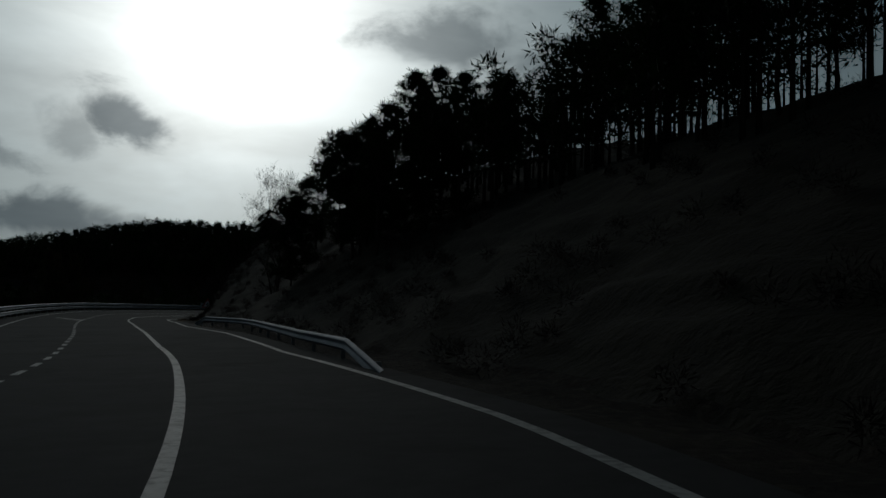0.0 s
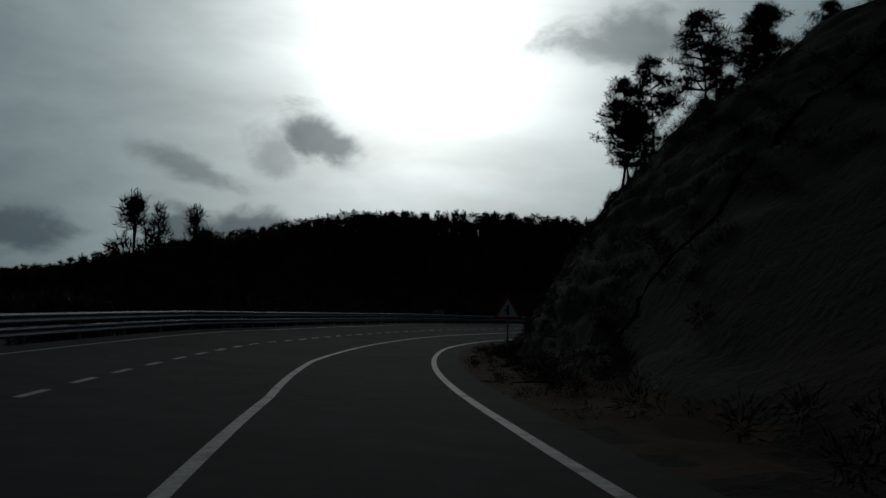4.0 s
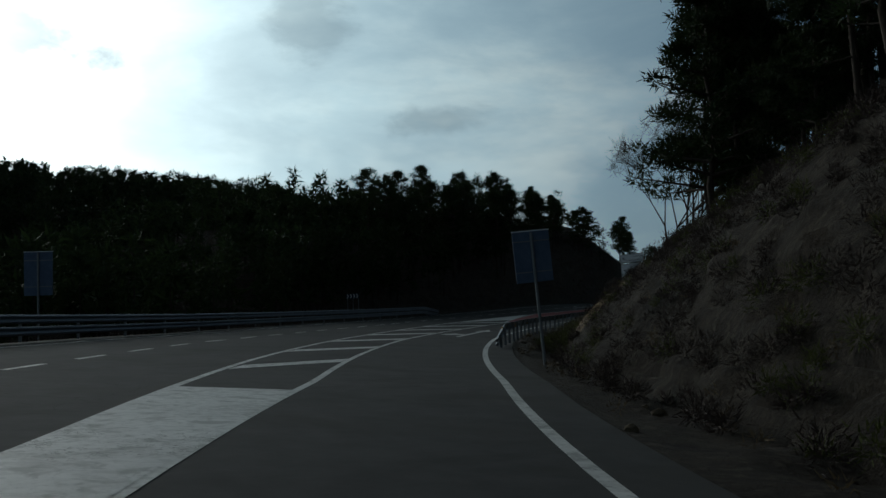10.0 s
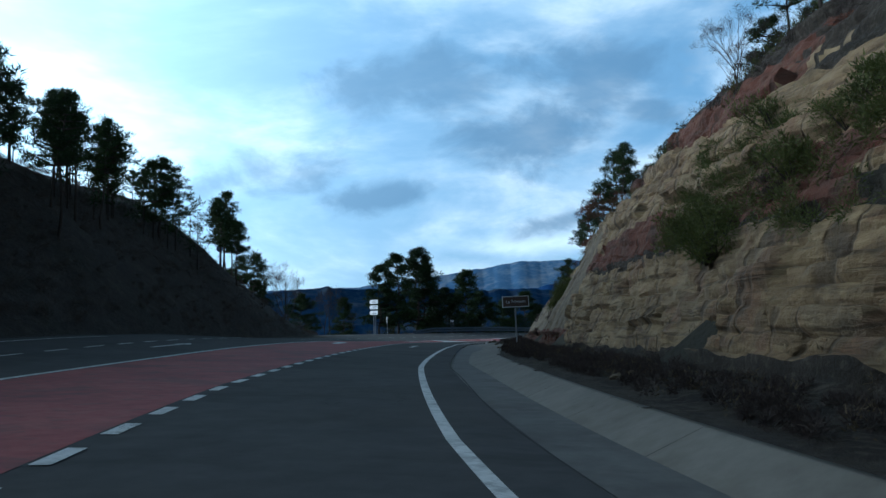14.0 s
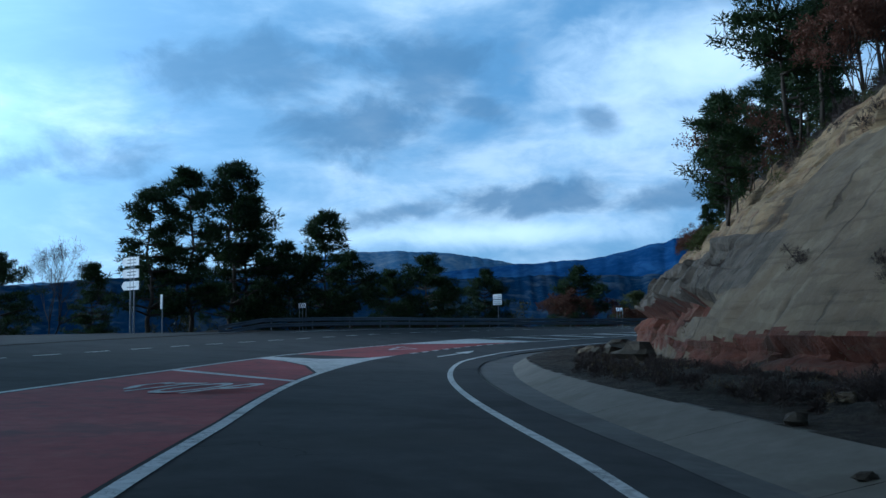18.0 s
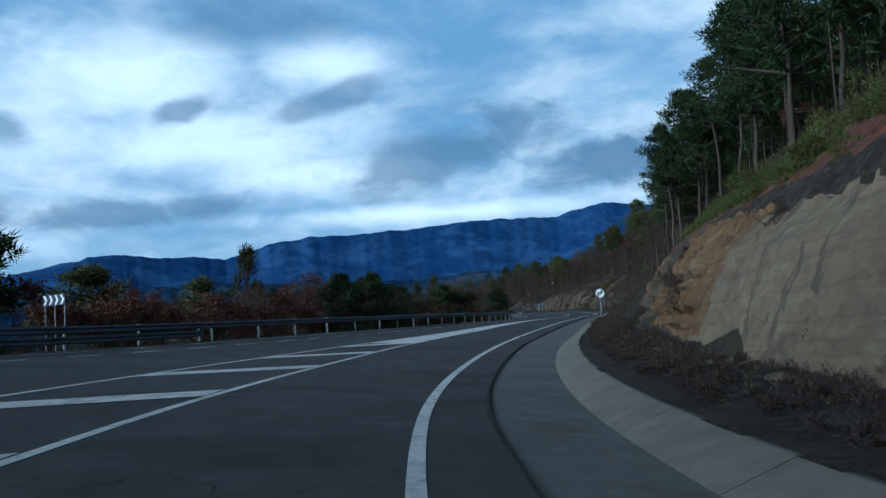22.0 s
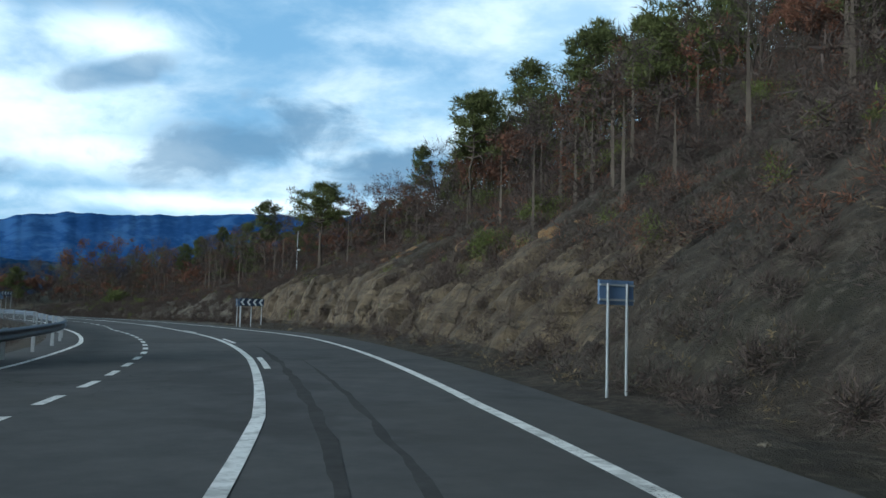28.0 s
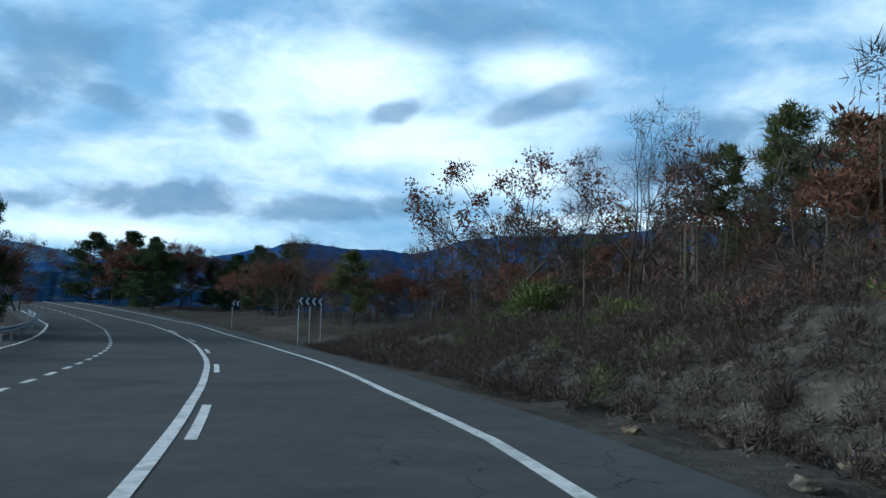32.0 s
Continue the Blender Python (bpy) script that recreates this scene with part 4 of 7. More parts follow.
def make_banks():
    mats = [SOIL, OCHRE, ORANGE, RED_SOIL, GREY_ROCK, SAND_ROCK, RED_GRASS, FOREST_FLOOR, WALL_ROCK, PALE_SOIL]
    # right-hand bank in stretches, finer where the cut rock stands
    for a, b, step, fine, tag_text in ((-30, 100, 0.8, 0.3, "dark brown scrubby hillside beside the road"), (100, 236, 0.45, 0.2, "steep dark rocky hillside with rust dry grass at its foot"),
                       (236, 330, 0.22, 0.11, "cut bank of layered ochre and red rock"), (330, 440, 0.21, 0.11, "cut bank of sandstone beds over red clay"),
                       (440, 530, 0.20, 0.11, "cut bank of orange marl below a red slope"), (530, 640, 0.21, 0.13, "scrubby brown hillside with a low rock wall"), (640, S_END, 2.0, 0.5, "low scrubby verge and slope")):
        s = np.arange(a, b + step * 0.5, step)
        cols = np.stack([np.interp(s, BANK_S, BANK_H[:, c]) for c in range(7)], -1)
        arc = np.concatenate([np.zeros((len(s), 1)), np.cumsum(np.hypot(np.diff(np.array(BANK_D)), np.diff(cols, axis=1)), axis=1)], axis=1)
        l = np.concatenate([np.arange(0, 12, fine), np.arange(12, 18, 0.35), np.arange(18, 30, 1.0)])
        D = np.stack([np.interp(l, arc[i], BANK_D) for i in range(len(s))])
        # beyond, evenly out to the far edge
        out_steps = np.linspace(0, 1, 14)[None, 1:]
        D = np.concatenate([D, D[:, -1:] + (58 - D[:, -1:]) * out_steps], axis=1)
        w = np.linspace(0, 1, 9)[None, :-1]
        v0, f0 = verge_start(s)[:, None], foot(s)[:, None]
        N = np.concatenate([v0 + (f0 - v0) * w, f0 + D], axis=1)
        S = s[:, None] + 0 * N
        v, f = v0 + 0 * N, f0 + 0 * N
        H = bank_height(S, N)
        D = N - f
        wild = np.clip((N - v) / 1.5, 0, 1)
        rocky = np.interp(S, (90, 120, 200, 225, 245, 265, 505, 525, 555, 570, 602, 612), (0.3, 0.9, 0.9, 0.4, 0.8, 1.0, 1.0, 0.2, 0.3, 1.0, 1.0, 0.2)) * np.clip(D / 0.35, 0, 1) * np.clip((9 - D) / 3, 0, 1)
        slabs = np.clip(np.minimum((S - 316) / 4, (378 - S) / 3), 0, 1) * np.clip((6.6 - H) / 0.3, 0, 1) * np.clip((H - 1.2) / 0.15, 0, 1) + np.clip(np.minimum((S - 434) / 3, (458 - S) / 3), 0, 1) * np.clip((4.0 - H) / 0.3, 0, 1)
        wall = np.clip((S - 553) / 6, 0, 1)
        soft = np.where((H > 4.6) & (S > 440) & (S < 530), 0.45, 1.0)
        push = rocky * soft * ((1 - np.minimum(1, slabs + wall)) * bedding(S, H, N) + slabs * slab_face(S, H) + np.minimum(wall, 1) * wall_face(S, H))
        # the thick grey bed overhangs the clay, the slab its recess
        bed = np.clip(np.minimum((S - 376) / 3, (413 - S) / 3), 0, 1) * np.clip((H - 2.42) / 0.06, 0, 1) * np.clip((4.1 - H) / 0.3, 0, 1)
        push = push + bed * (0.50 + 0.35 * (sharp(np.floor(S / 2.9 + 0.2 * np.sin(H * 3))) - 0.5))
        clay = np.clip(np.minimum((S - 380) / 3, (411 - S) / 3), 0, 1) * np.clip((2.42 - H) / 0.1, 0, 1) * np.clip((H - 1.6) / 0.8, 0, 1)
        recess = np.clip(np.minimum((S - 318) / 3, (376 - S) / 3), 0, 1) * np.clip((1.3 - H) / 0.08, 0, 1) * np.clip((H - 0.7) / 0.4, 0, 1)
        push = push - 0.30 * clay - 0.45 * recess
        dn, dh = np.gradient(N, axis=1), np.gradient(H, axis=1)
        ln = np.hypot(dn, dh) + 1e-6
        N2 = N - push * dh / ln
        H2 = H + push * dn / ln + wild * (0.9 * fbm(S / 5.0, N / 4.0) * np.clip(D / 2 + 0.35, 0.25, 1) + 0.5 * fbm(S / 0.9, N / 0.9)) * (1 - 0.85 * np.minimum(1, rocky))
        vts = at(S, N2, H2)
        fc = grid_faces(*N.shape)[:, ::-1]
        ms, mn, mh = S.ravel()[fc].mean(1), N.ravel()[fc].mean(1), H.ravel()[fc].mean(1)
        slots = bank_slots(ms, mn, mh)
        me = mesh("hillside", vts.reshape(-1, 3), fc, mats, slots)
        # broken rock keeps its hard edges, soil and slabs are rounded
        me.polygons.foreach_set("use_smooth", ~np.isin(slots, (1, 2, 3, 4, 8)))
        ob = new("hillside", me)
        tagged(ob, tag_text, "hillside", kind="structure")
    # left-hand land
    s = np.arange(-30, S_END, 2.0)
    d = np.concatenate([np.arange(0, 12, 0.8), np.arange(12, 30, 1.5), np.arange(30, 62, 4.0)])
    S = s[:, None] + 0 * d[None, :]
    N = left_edge(S) - 1.0 - d[None, :]
    H = left_height(S, N) + np.clip(d / 6.0, 0, 1)[None, :] * (1.2 * fbm(S / 6.0, N / 5.0) + 0.3 * fbm(S / 1.2, N / 1.2)) * np.where((S > 388) & (S < 412), np.clip((-N - 62) / 6, 0, 1), 1)
    fc = grid_faces(len(s), len(d))
    ms, mn = S.ravel()[fc].mean(1), N.ravel()[fc].mean(1)
    ob = new("left_bank", mesh("left_bank", at(S, N, H).reshape(-1, 3), fc, [SOIL, FOREST_FLOOR], (ms < 255).astype(int), smooth=True))
    tagged(ob, "dark scrubby ground falling away behind the guard rail", "ground", kind="structure")


def make_road():
    s = np.arange(-30, S_END, 1.5)
    lo, hi = left_edge(s) - 1.3, pave_right(s)
    ob = strip("road", s, lo, hi, 0.0, ASPHALT, across=9)
    tagged(ob, "worn dark asphalt mountain road with three lanes", "road", kind="structure")
    # mouth of the side road
    ss = np.arange(388, 411, 1.0)
    mouth = np.interp(ss, (388, 393, 397, 405, 411), (0.3, 5.0, 44.0, 44.0, 2.0))
    ob = strip("side_road", ss, left_edge(ss) - 1.3 - mouth, left_edge(ss) - 1.25, 0.03, ASPHALT, across=7)
    tagged(ob, "asphalt mouth of a side road at the junction", "road", kind="structure")
    # concrete gutter on the right
    sg = np.arange(264, 529, 1.0)
    out = gutter_out(sg)
    inn = pave_right(sg)
    mid = np.maximum(out - np.interp(sg, (264, 275, 300, 340, 360, 385, 400, 420, 445, 528), (0.3, 0.55, 0.8, 2.0, 1.3, 0.65, 0.4, 0.6, 0.7, 0.7)), inn + 0.3)
    floor_ob = strip("gutter_floor", sg, inn + 0.01, mid, -0.035, CONCRETE, across=4)
    tagged(floor_ob, "flat grey concrete gutter floor along the road", "gutter", kind="structure")
    # outer sloping slabs, each with its joint
    for k, a in enumerate(np.arange(264, 528, 4.0)):
        ls = np.linspace(a + 0.008, a + 3.992, 5)
        o, m = np.interp(ls, sg, out), np.interp(ls, sg, mid)
        v = np.concatenate([at(ls, m, -0.034), at(ls, o, 0.28), at(ls, o + 0.12, 0.29), at(ls, o + 0.14, 0.0)])
        slab_ob = new("gutter_slab", mesh("gutter_slab", v, grid_faces(4, 5), CONCRETE_LIGHT))
        slab_ob.parent = floor_ob


make_land()
make_banks()
make_road()

# ---------------------------------------------------------------- road markings
def marking(name, label):
    return tagged(new(name), label, "road marking", kind="structure")


def solid_line(name, a, b, n_of, width, label, step=1.5, h=0.006):
    s = np.arange(a, b + 0.01, step)
    n = n_of(s)
    ob = strip(name, s, n - width / 2, n + width / 2, h, WHITE_PAINT)
    tagged(ob, label, "road marking", kind="structure")


def dashed_line(name, a, b, n_of, width, dash, period, label, h=0.006):
    top = marking(name, label)
    for k in np.arange(a, b, period):
        s = np.linspace(k, k + dash, 3)
        strip("dash", s, n_of(s) - width / 2, n_of(s) + width / 2, h, WHITE_PAINT, parent=top)


def make_markings():
    solid_line("right_edge_line", -30, S_END, right_line, 0.17, "solid white edge line on the asphalt")
    solid_line("left_edge_line", -30, 326, left_edge, 0.15, "thin solid white edge line by the far rail")
    solid_line("left_edge_line", 412, S_END, left_edge, 0.15, "thin solid white edge line by the far rail")
    solid_line("centre_line", -30, 196, lane_left, 0.16, "solid white line between opposing lanes")
    solid_line("centre_line", 524, S_END, lane_left, 0.16, "worn solid white line between opposing lanes")
    dashed_line("lane_dashes", -20, 190, middle_dash, 0.15, 1.3, 2.6, "dashed white line between the far lanes")
    dashed_line("lane_dashes", 190, 345, middle_dash, 0.15, 2.0, 3.9, "dashed white line between the far lanes")
    dashed_line("lane_dashes", 345, 470, middle_dash, 0.15, 1.6, 3.2, "dashed white line between the far lanes")
    dashed_line("lane_dashes", 470, S_END, middle_dash, 0.15, 1.3, 2.6, "dashed white line between the far lanes")
    dashed_line("lane_dashes", 562.3, 690, lambda s: lane_left(s) + 0.26, 0.14, 4.2, 13.0, "short white dashes beside the centre line")
    # first painted island
    solid_line("island_line", 196, 266, lane_left, 0.15, "solid white border of a painted island")
    solid_line("island_line", 183, 300, gore_left, 0.15, "solid white border of a painted island")
    s = np.arange(184, 211.6, 1.0)
    ob = strip("island_nose", s, gore_left(s) + 0.02, lane_left(s) - 0.02, 0.010, WHITE_PAINT)
    tagged(ob, "solid white painted nose of a traffic island", "road marking", kind="structure")
    hatch = marking("island_hatching", "white hatch bars inside a painted island")
    for k in np.arange(215.4, 263, 7.85):
        a, b = float(gore_left(k)), float(lane_left(k + 3.8))
        patch("bar", [(k, a + 0.1), (k + 1.5, a + 0.1), (k + 5.2, b - 0.1), (k + 3.7, b - 0.1)], 0.010, WHITE_PAINT, hatch)
    # white wedge and red turning lane
    patch_wedge = [(265.5, float(gore_left(265)) + 0.1), (276, float(gore_left(276)) + 0.1), (288, float(gore_left(288)) + 0.15), (275, -4.4), (272.5, -4.0)]
    ob = patch("island_wedge", patch_wedge, 0.010, WHITE_PAINT)
    tagged(ob, "white painted wedge before a red turning lane", "road marking", kind="structure")
    s = np.arange(266, 387.5, 1.0)
    near_edge = np.where(s < 379, lane_left(s) - 0.16, np.interp(s, (379, 383, 385.5, 387), (-3.1, -4.4, -5.9, -7.35)))
    far_edge = np.where(s < 290, np.interp(s, (266, 271, 276, 290), (-2.75, -3.6, -4.6, -7.1)), gore_left(s) + 0.12)
    ob = strip("red_lane", s, np.minimum(far_edge, near_edge - 0.02), near_edge, 0.005, RED_PAINT, across=5)
    tagged(ob, "red surfaced turning lane in the middle of the road", "road marking", kind="structure")
    solid_line("red_lane_line", 290, 392, lambda q: gore_left(q) - 0.02, 0.16, "solid white line along the red lane", h=0.009)
    solid_line("red_lane_line", 266, 290, lambda q: np.interp(q, (266, 271, 276, 290), (-2.75, -3.6, -4.6, -7.1)) - 0.05, 0.18, "curved white border of the red lane", step=0.6, h=0.012)
    dashed_line("red_lane_dashes", 267.5, 351, lane_left, 0.2, 1.1, 2.2, "short white dashes along the red lane", h=0.012)
    solid_line("island_line", 351, 393, lane_left, 0.18, "solid white border of a painted island", h=0.012)
    # second island at the stop line: red either side of a white wedge
    ob = patch("stop_line", [(374.6, -2.75), (375.1, -2.75), (378.6, -7.1), (378.0, -7.1)], 0.012, WHITE_PAINT)
    tagged(ob, "white stop line across the red lane", "road marking", kind="structure")
    ob = patch("island_wedge", [(378.8, -2.95), (384, -3.3), (391, -3.65), (395, -3.75), (390.5, -4.15), (388.4, -5.4), (388.6, -7.6), (387.0, -7.6), (385.5, -5.8), (383, -4.3)], 0.012, WHITE_PAINT)
    tagged(ob, "cracked white wedge between two red lanes", "road marking", kind="structure")
    s = np.arange(391.5, 424, 1.0)
    hi = lane_left(s) - 0.12
    lo = np.interp(s, (391.5, 398, 407, 414, 421), (-7.5, -7.7, -7.6, -5.1, -4.0))
    ob = strip("red_lane", s, np.minimum(lo, hi - 0.02), hi, 0.005, RED_PAINT, across=5)
    tagged(ob, "red surfaced turning lane beyond the junction", "road marking", kind="structure")
    dashed_line("red_lane_dashes", 397.5, 421, lane_left, 0.2, 1.1, 2.2, "short white dashes along the red lane", h=0.012)
    ob = patch("island_wedge", [(407, -7.65), (419, -7.65), (422.6, -3.85), (420.6, -3.85), (414, -5.0)], 0.012, WHITE_PAINT)
    tagged(ob, "white painted wedge at the end of a red lane", "road marking", kind="structure")
    solid_line("island_line", 392, 470, gore_left, 0.15, "solid white border of a painted island")
    solid_line("island_line", 421, 470, lane_left, 0.16, "solid white border of a painted island")
    hatch = marking("island_hatching", "white hatch bars inside a painted island")
    for k in np.arange(425.6, 465, 7.6):
        a, b = float(gore_left(k)), float(lane_left(k + 3.3))
        patch("bar", [(k, a + 0.1), (k + 1.3, a + 0.1), (k + 4.6, b - 0.1), (k + 3.3, b - 0.1)], 0.010, WHITE_PAINT, hatch)
    s = np.arange(467, 527, 1.0)
    ob = strip("island_nose", s, np.minimum(gore_left(s), lane_left(s) - 0.15), lane_left(s) + 0.07, 0.012, WHITE_PAINT)
    tagged(ob, "long white painted tail of a traffic island", "road marking", kind="structure")

    # arrows: straight on
    def straight_arrow(s0, n0, length, name="lane_arrow"):
        top = marking(name, "white straight-on arrow painted on the lane")
        patch("arrow_shaft", [(s0, n0 - 0.09), (s0, n0 + 0.09), (s0 + length - 1.5, n0 + 0.09), (s0 + length - 1.5, n0 - 0.09)], 0.008, WHITE_PAINT, top)
        patch("arrow_head", [(s0 + length - 1.5, n0 - 0.4), (s0 + length - 1.5, n0 + 0.4), (s0 + length, n0)], 0.008, WHITE_PAINT, top)
    top = marking("lane_arrow", "white slanting merge arrow painted on the far lane")
    patch("arrow_shaft", [(81.7, -7.15), (81.9, -6.8), (76.0, -5.0), (75.8, -5.3)], 0.008, WHITE_PAINT, top)
    patch("arrow_head", [(77.2, -5.7), (75.4, -4.4), (72.4, -4.55)], 0.008, WHITE_PAINT, top)
    straight_arrow(331.0, 0.12, 7.0)
    top = marking("lane_arrow", "white straight-on arrow painted on the lane")
    patch("arrow_shaft", [(395.5, -1.98), (395.5, -1.80), (401.0, -1.86), (401.0, -2.06)], 0.008, WHITE_PAINT, top)
    patch("arrow_head", [(401.2, -2.42), (400.9, -1.58), (404.8, -2.22)], 0.008, WHITE_PAINT, top)
    straight_arrow(313, -10.2, 6.0)
    # straight on and left, before the island
    top = marking("lane_arrow", "white forked straight and left arrow on the lane")
    patch("arrow_shaft", [(239.2, -0.6), (239.2, -0.4), (247.6, -0.3), (247.6, -0.5)], 0.008, WHITE_PAINT, top)
    patch("arrow_head", [(247.4, -0.85), (247.4, 0.05), (250.0, -0.42)], 0.008, WHITE_PAINT, top)
    patch("arrow_shaft", [(241.6, -0.6), (242.5, -0.6), (242.8, -1.2), (242.0, -1.2)], 0.008, WHITE_PAINT, top)
    patch("arrow_head", [(241.2, -1.15), (244.0, -1.1), (242.2, -1.85)], 0.008, WHITE_PAINT, top)
    # left arrow on the red
    top = marking("lane_arrow", "white left-turn arrow on the red lane")
    patch("arrow_shaft", [(332, -5.0), (332, -4.75), (338, -4.75), (338.8, -5.2), (338.2, -5.35)], 0.012, WHITE_PAINT, top)
    patch("arrow_head", [(337.0, -5.1), (340.0, -5.1), (338.6, -6.2)], 0.012, WHITE_PAINT, top)
    # give-way triangle
    top = marking("give_way_triangle", "white outlined triangle on the red lane")
    a, b, c = (400.3, -5.85), (404.2, -6.6), (403.0, -5.2)
    for p, q in ((a, b), (b, c), (c, a)):
        dx, dy = q[0] - p[0], q[1] - p[1]
        ln = math.hypot(dx, dy)
        ux, uy = -dy / ln * 0.08, dx / ln * 0.08
        patch("bar", [(p[0] + ux, p[1] + uy), (q[0] + ux, q[1] + uy), (q[0] - ux, q[1] - uy), (p[0] - ux, p[1] - uy)], 0.012, WHITE_PAINT, top)
    # the word on the red lane
    curve = bpy.data.curves.new("word", "FONT")
    curve.body, curve.align_x, curve.size, curve.extrude = "STOP", "CENTER", 1.0, 0.002
    curve.materials.append(WHITE_PAINT)
    ob = new("painted_word", curve)
    p = at(369.9, -4.85, 0.014)
    ob.matrix_basis = pose(*[float(v) for v in p], 0, 0, heading(372) - 20) @ Matrix.Diagonal((1.2, 3.7, 1, 1))
    tagged(ob, "white word STOP painted on the red lane", "road marking", kind="structure")


make_markings()


def road_repairs():
    """Sealed seams and dark worn streaks in the wheel tracks."""
    q = np.arange(266, 527, 1.5)
    mid = pave_right(q) + 0.05 * np.sin(q / 3.1)
    ob = strip("asphalt_seam", q, mid - 0.014, mid + 0.014, 0.004, TAR)
    tagged(ob, "dark seam where the asphalt meets the concrete gutter", "road seam", kind="structure")
    for a, b, n0, w in ((529, 574, 0.35, 0.11), (536, 566, 0.95, 0.08)):
        q = np.arange(a, b, 0.35)
        fade = np.minimum(1, np.minimum(q - a, b - q) / 8.0)
        lo = n0 - w * fade * (0.7 + 1.8 * fbm(q / 1.3, q * 0 + n0, 0, 4))
        hi = n0 + w * fade * (0.7 + 1.8 * fbm(q / 1.1, q * 0 + 9 + n0, 0, 4))
        ob = strip("asphalt_streak", q, np.minimum(lo, hi - 0.01), hi, 0.003, TAR)
        tagged(ob, "dark bleeding tar streak along the wheel track", "road patch", kind="structure")


road_repairs()

# ---------------------------------------------------------------- guard rails
WAVE = [(0.0, -0.155), (-0.02, -0.14), (-0.075, -0.11), (-0.085, -0.075), (-0.02, -0.03), (-0.02, 0.03), (-0.085, 0.075), (-0.075, 0.11), (-0.02, 0.14), (0.0, 0.155)]


def guard_rail(a, b, n_of, side, label, group, height=0.62, second=None, end_near=False, end_far=False, reflectors=False, post_step=4.0, ground=None):
    """side: +1 stands right of the road, its wave towards the left. second: level of a lower band."""
    s0 = (a + b) / 2
    top = tagged(new("guard_rail"), label, "guard rail", group)
    s = np.arange(a, b + 0.01, 1.0)

    def level(q):
        h = height(q) if callable(height) else np.full(len(q), height)
        if end_near:
            h = np.where(q < a + 4, h - 0.45 * (1 - (q - a) / 4.0), h)
        if end_far:
            h = np.where(q > b - 4, h - 0.45 * (1 - (b - q) / 4.0), h)
        return h
    base = (lambda q, n: 0 * q) if ground is None else ground
    for lev in (0.0,) if second is None else (0.0, second - height):
        v, k = [], len(WAVE)
        for back in (0, 1):
            for dn, dh in WAVE:
                v.append(at(s, n_of(s) + side * (dn + 0.006 * back), level(s) + lev + dh))
        v = np.stack(v, 1).reshape(-1, 3)
        m = len(s)
        f = []
        for i in range(m - 1):
            for j in range(k - 1):
                p = i * 2 * k + j
                f.append((p, p + 1, p + 2 * k + 1, p + 2 * k))
                f.append((p + k, p + 3 * k, p + 3 * k + 1, p + k + 1))
        ob = new("beam", mesh("beam", v, f, STEEL, smooth=True))
        ob.parent = top
    shape = bpy.data.meshes.new("post")
    bm = bmesh.new()
    box(bm, (0.055, 0.10, 0.95), (0, 0, -0.30), 0.006)
    box(bm, (0.06, 0.03, 0.12), (0, 0.055, 0.12), 0.004)
    bm.to_mesh(shape)
    bm.free()
    shape.materials.append(POST)
    for q in np.arange(a + 0.8, b, post_step):
        lev = float(level(np.array([q]))[0])
        ob = new("post", shape)
        ob.parent = top
        p = at(q, float(n_of(q)) + side * 0.07, lev)
        ob.matrix_basis = pose(*[float(v) for v in p], 0, 0, heading(q) + (90 if side > 0 else -90))
    if reflectors:
        bm = bmesh.new()
        slab(bm, [(-0.045, -0.07), (0.045, -0.07), (0.045, 0.05), (0.0, 0.09), (-0.045, 0.05)], 0.02)
        rm = bpy.data.meshes.new("reflector")
        bm.to_mesh(rm)
        bm.free()
        rm.materials.append(AMBER)
        for q in np.arange(a + 3.0, b, 6.0):
            ob = new("reflector", rm)
            ob.parent = top
            p = at(q, float(n_of(q)) - side * 0.05, height - 0.02)
            ob.matrix_basis = pose(*[float(v) for v in p], 0, 0, heading(q))


left_rail = lambda s: left_edge(s) - 1.15
guard_rail(-28, 288, left_rail, -1, "long double steel guard rail on the valley side", "guard rails", 0.78, 0.38, end_far=True)
guard_rail(409, 470, lambda s: np.interp(s, (409, 421, 447, 462, 470), (-22.5, -20.2, -18.9, -15.6, -13.9)), -1, "double steel guard rail round the outer bend", "guard rails", 0.80, 0.40, end_near=True)
guard_rail(470, 560, left_rail, -1, "steel guard rail on posts above the valley", "guard rails", 0.78)
guard_rail(562, 700, lambda s: left_edge(s) - 0.65, -1, "steel guard rail on the inside of the bend", "guard rails", 0.60)
guard_rail(17, 64, lambda s: np.interp(s, (17, 28, 36, 44, 50, 56, 64), (2.75, 2.75, 3.25, 3.85, 4.1, 3.5, 3.0)), 1, "steel guard rail beside the dark hillside", "guard rails", lambda q: np.interp(q, (17, 30, 44, 64), (0.36, 0.38, 0.40, 0.46)), end_near=True, end_far=True)
guard_rail(229, 275, lambda s: np.interp(s, (229, 236, 248, 256, 268, 275), (2.15, 2.4, 2.6, 2.8, 2.8, 3.2)), 1, "bluish steel guard rail with amber reflectors", "guard rails", 0.66, reflectors=True, post_step=2.0, end_near=True)


def culvert():
    top = holder("culvert_head", at(263.5, 5.2, -0.4), heading(263), "weathered pale concrete culvert headwall behind the rail", "culvert")
    bm = bmesh.new()
    box(bm, (3.2, 0.35, 1.1), (0, 0, 0.1), 0.03)
    part("headwall", bm, CONCRETE_LIGHT, top)
    bm = bmesh.new()
    box(bm, (0.3, 2.2, 0.9), (-1.4, -1.1, 0.0), 0.03)
    part("wing_wall", bm, CONCRETE_LIGHT, top)


culvert()

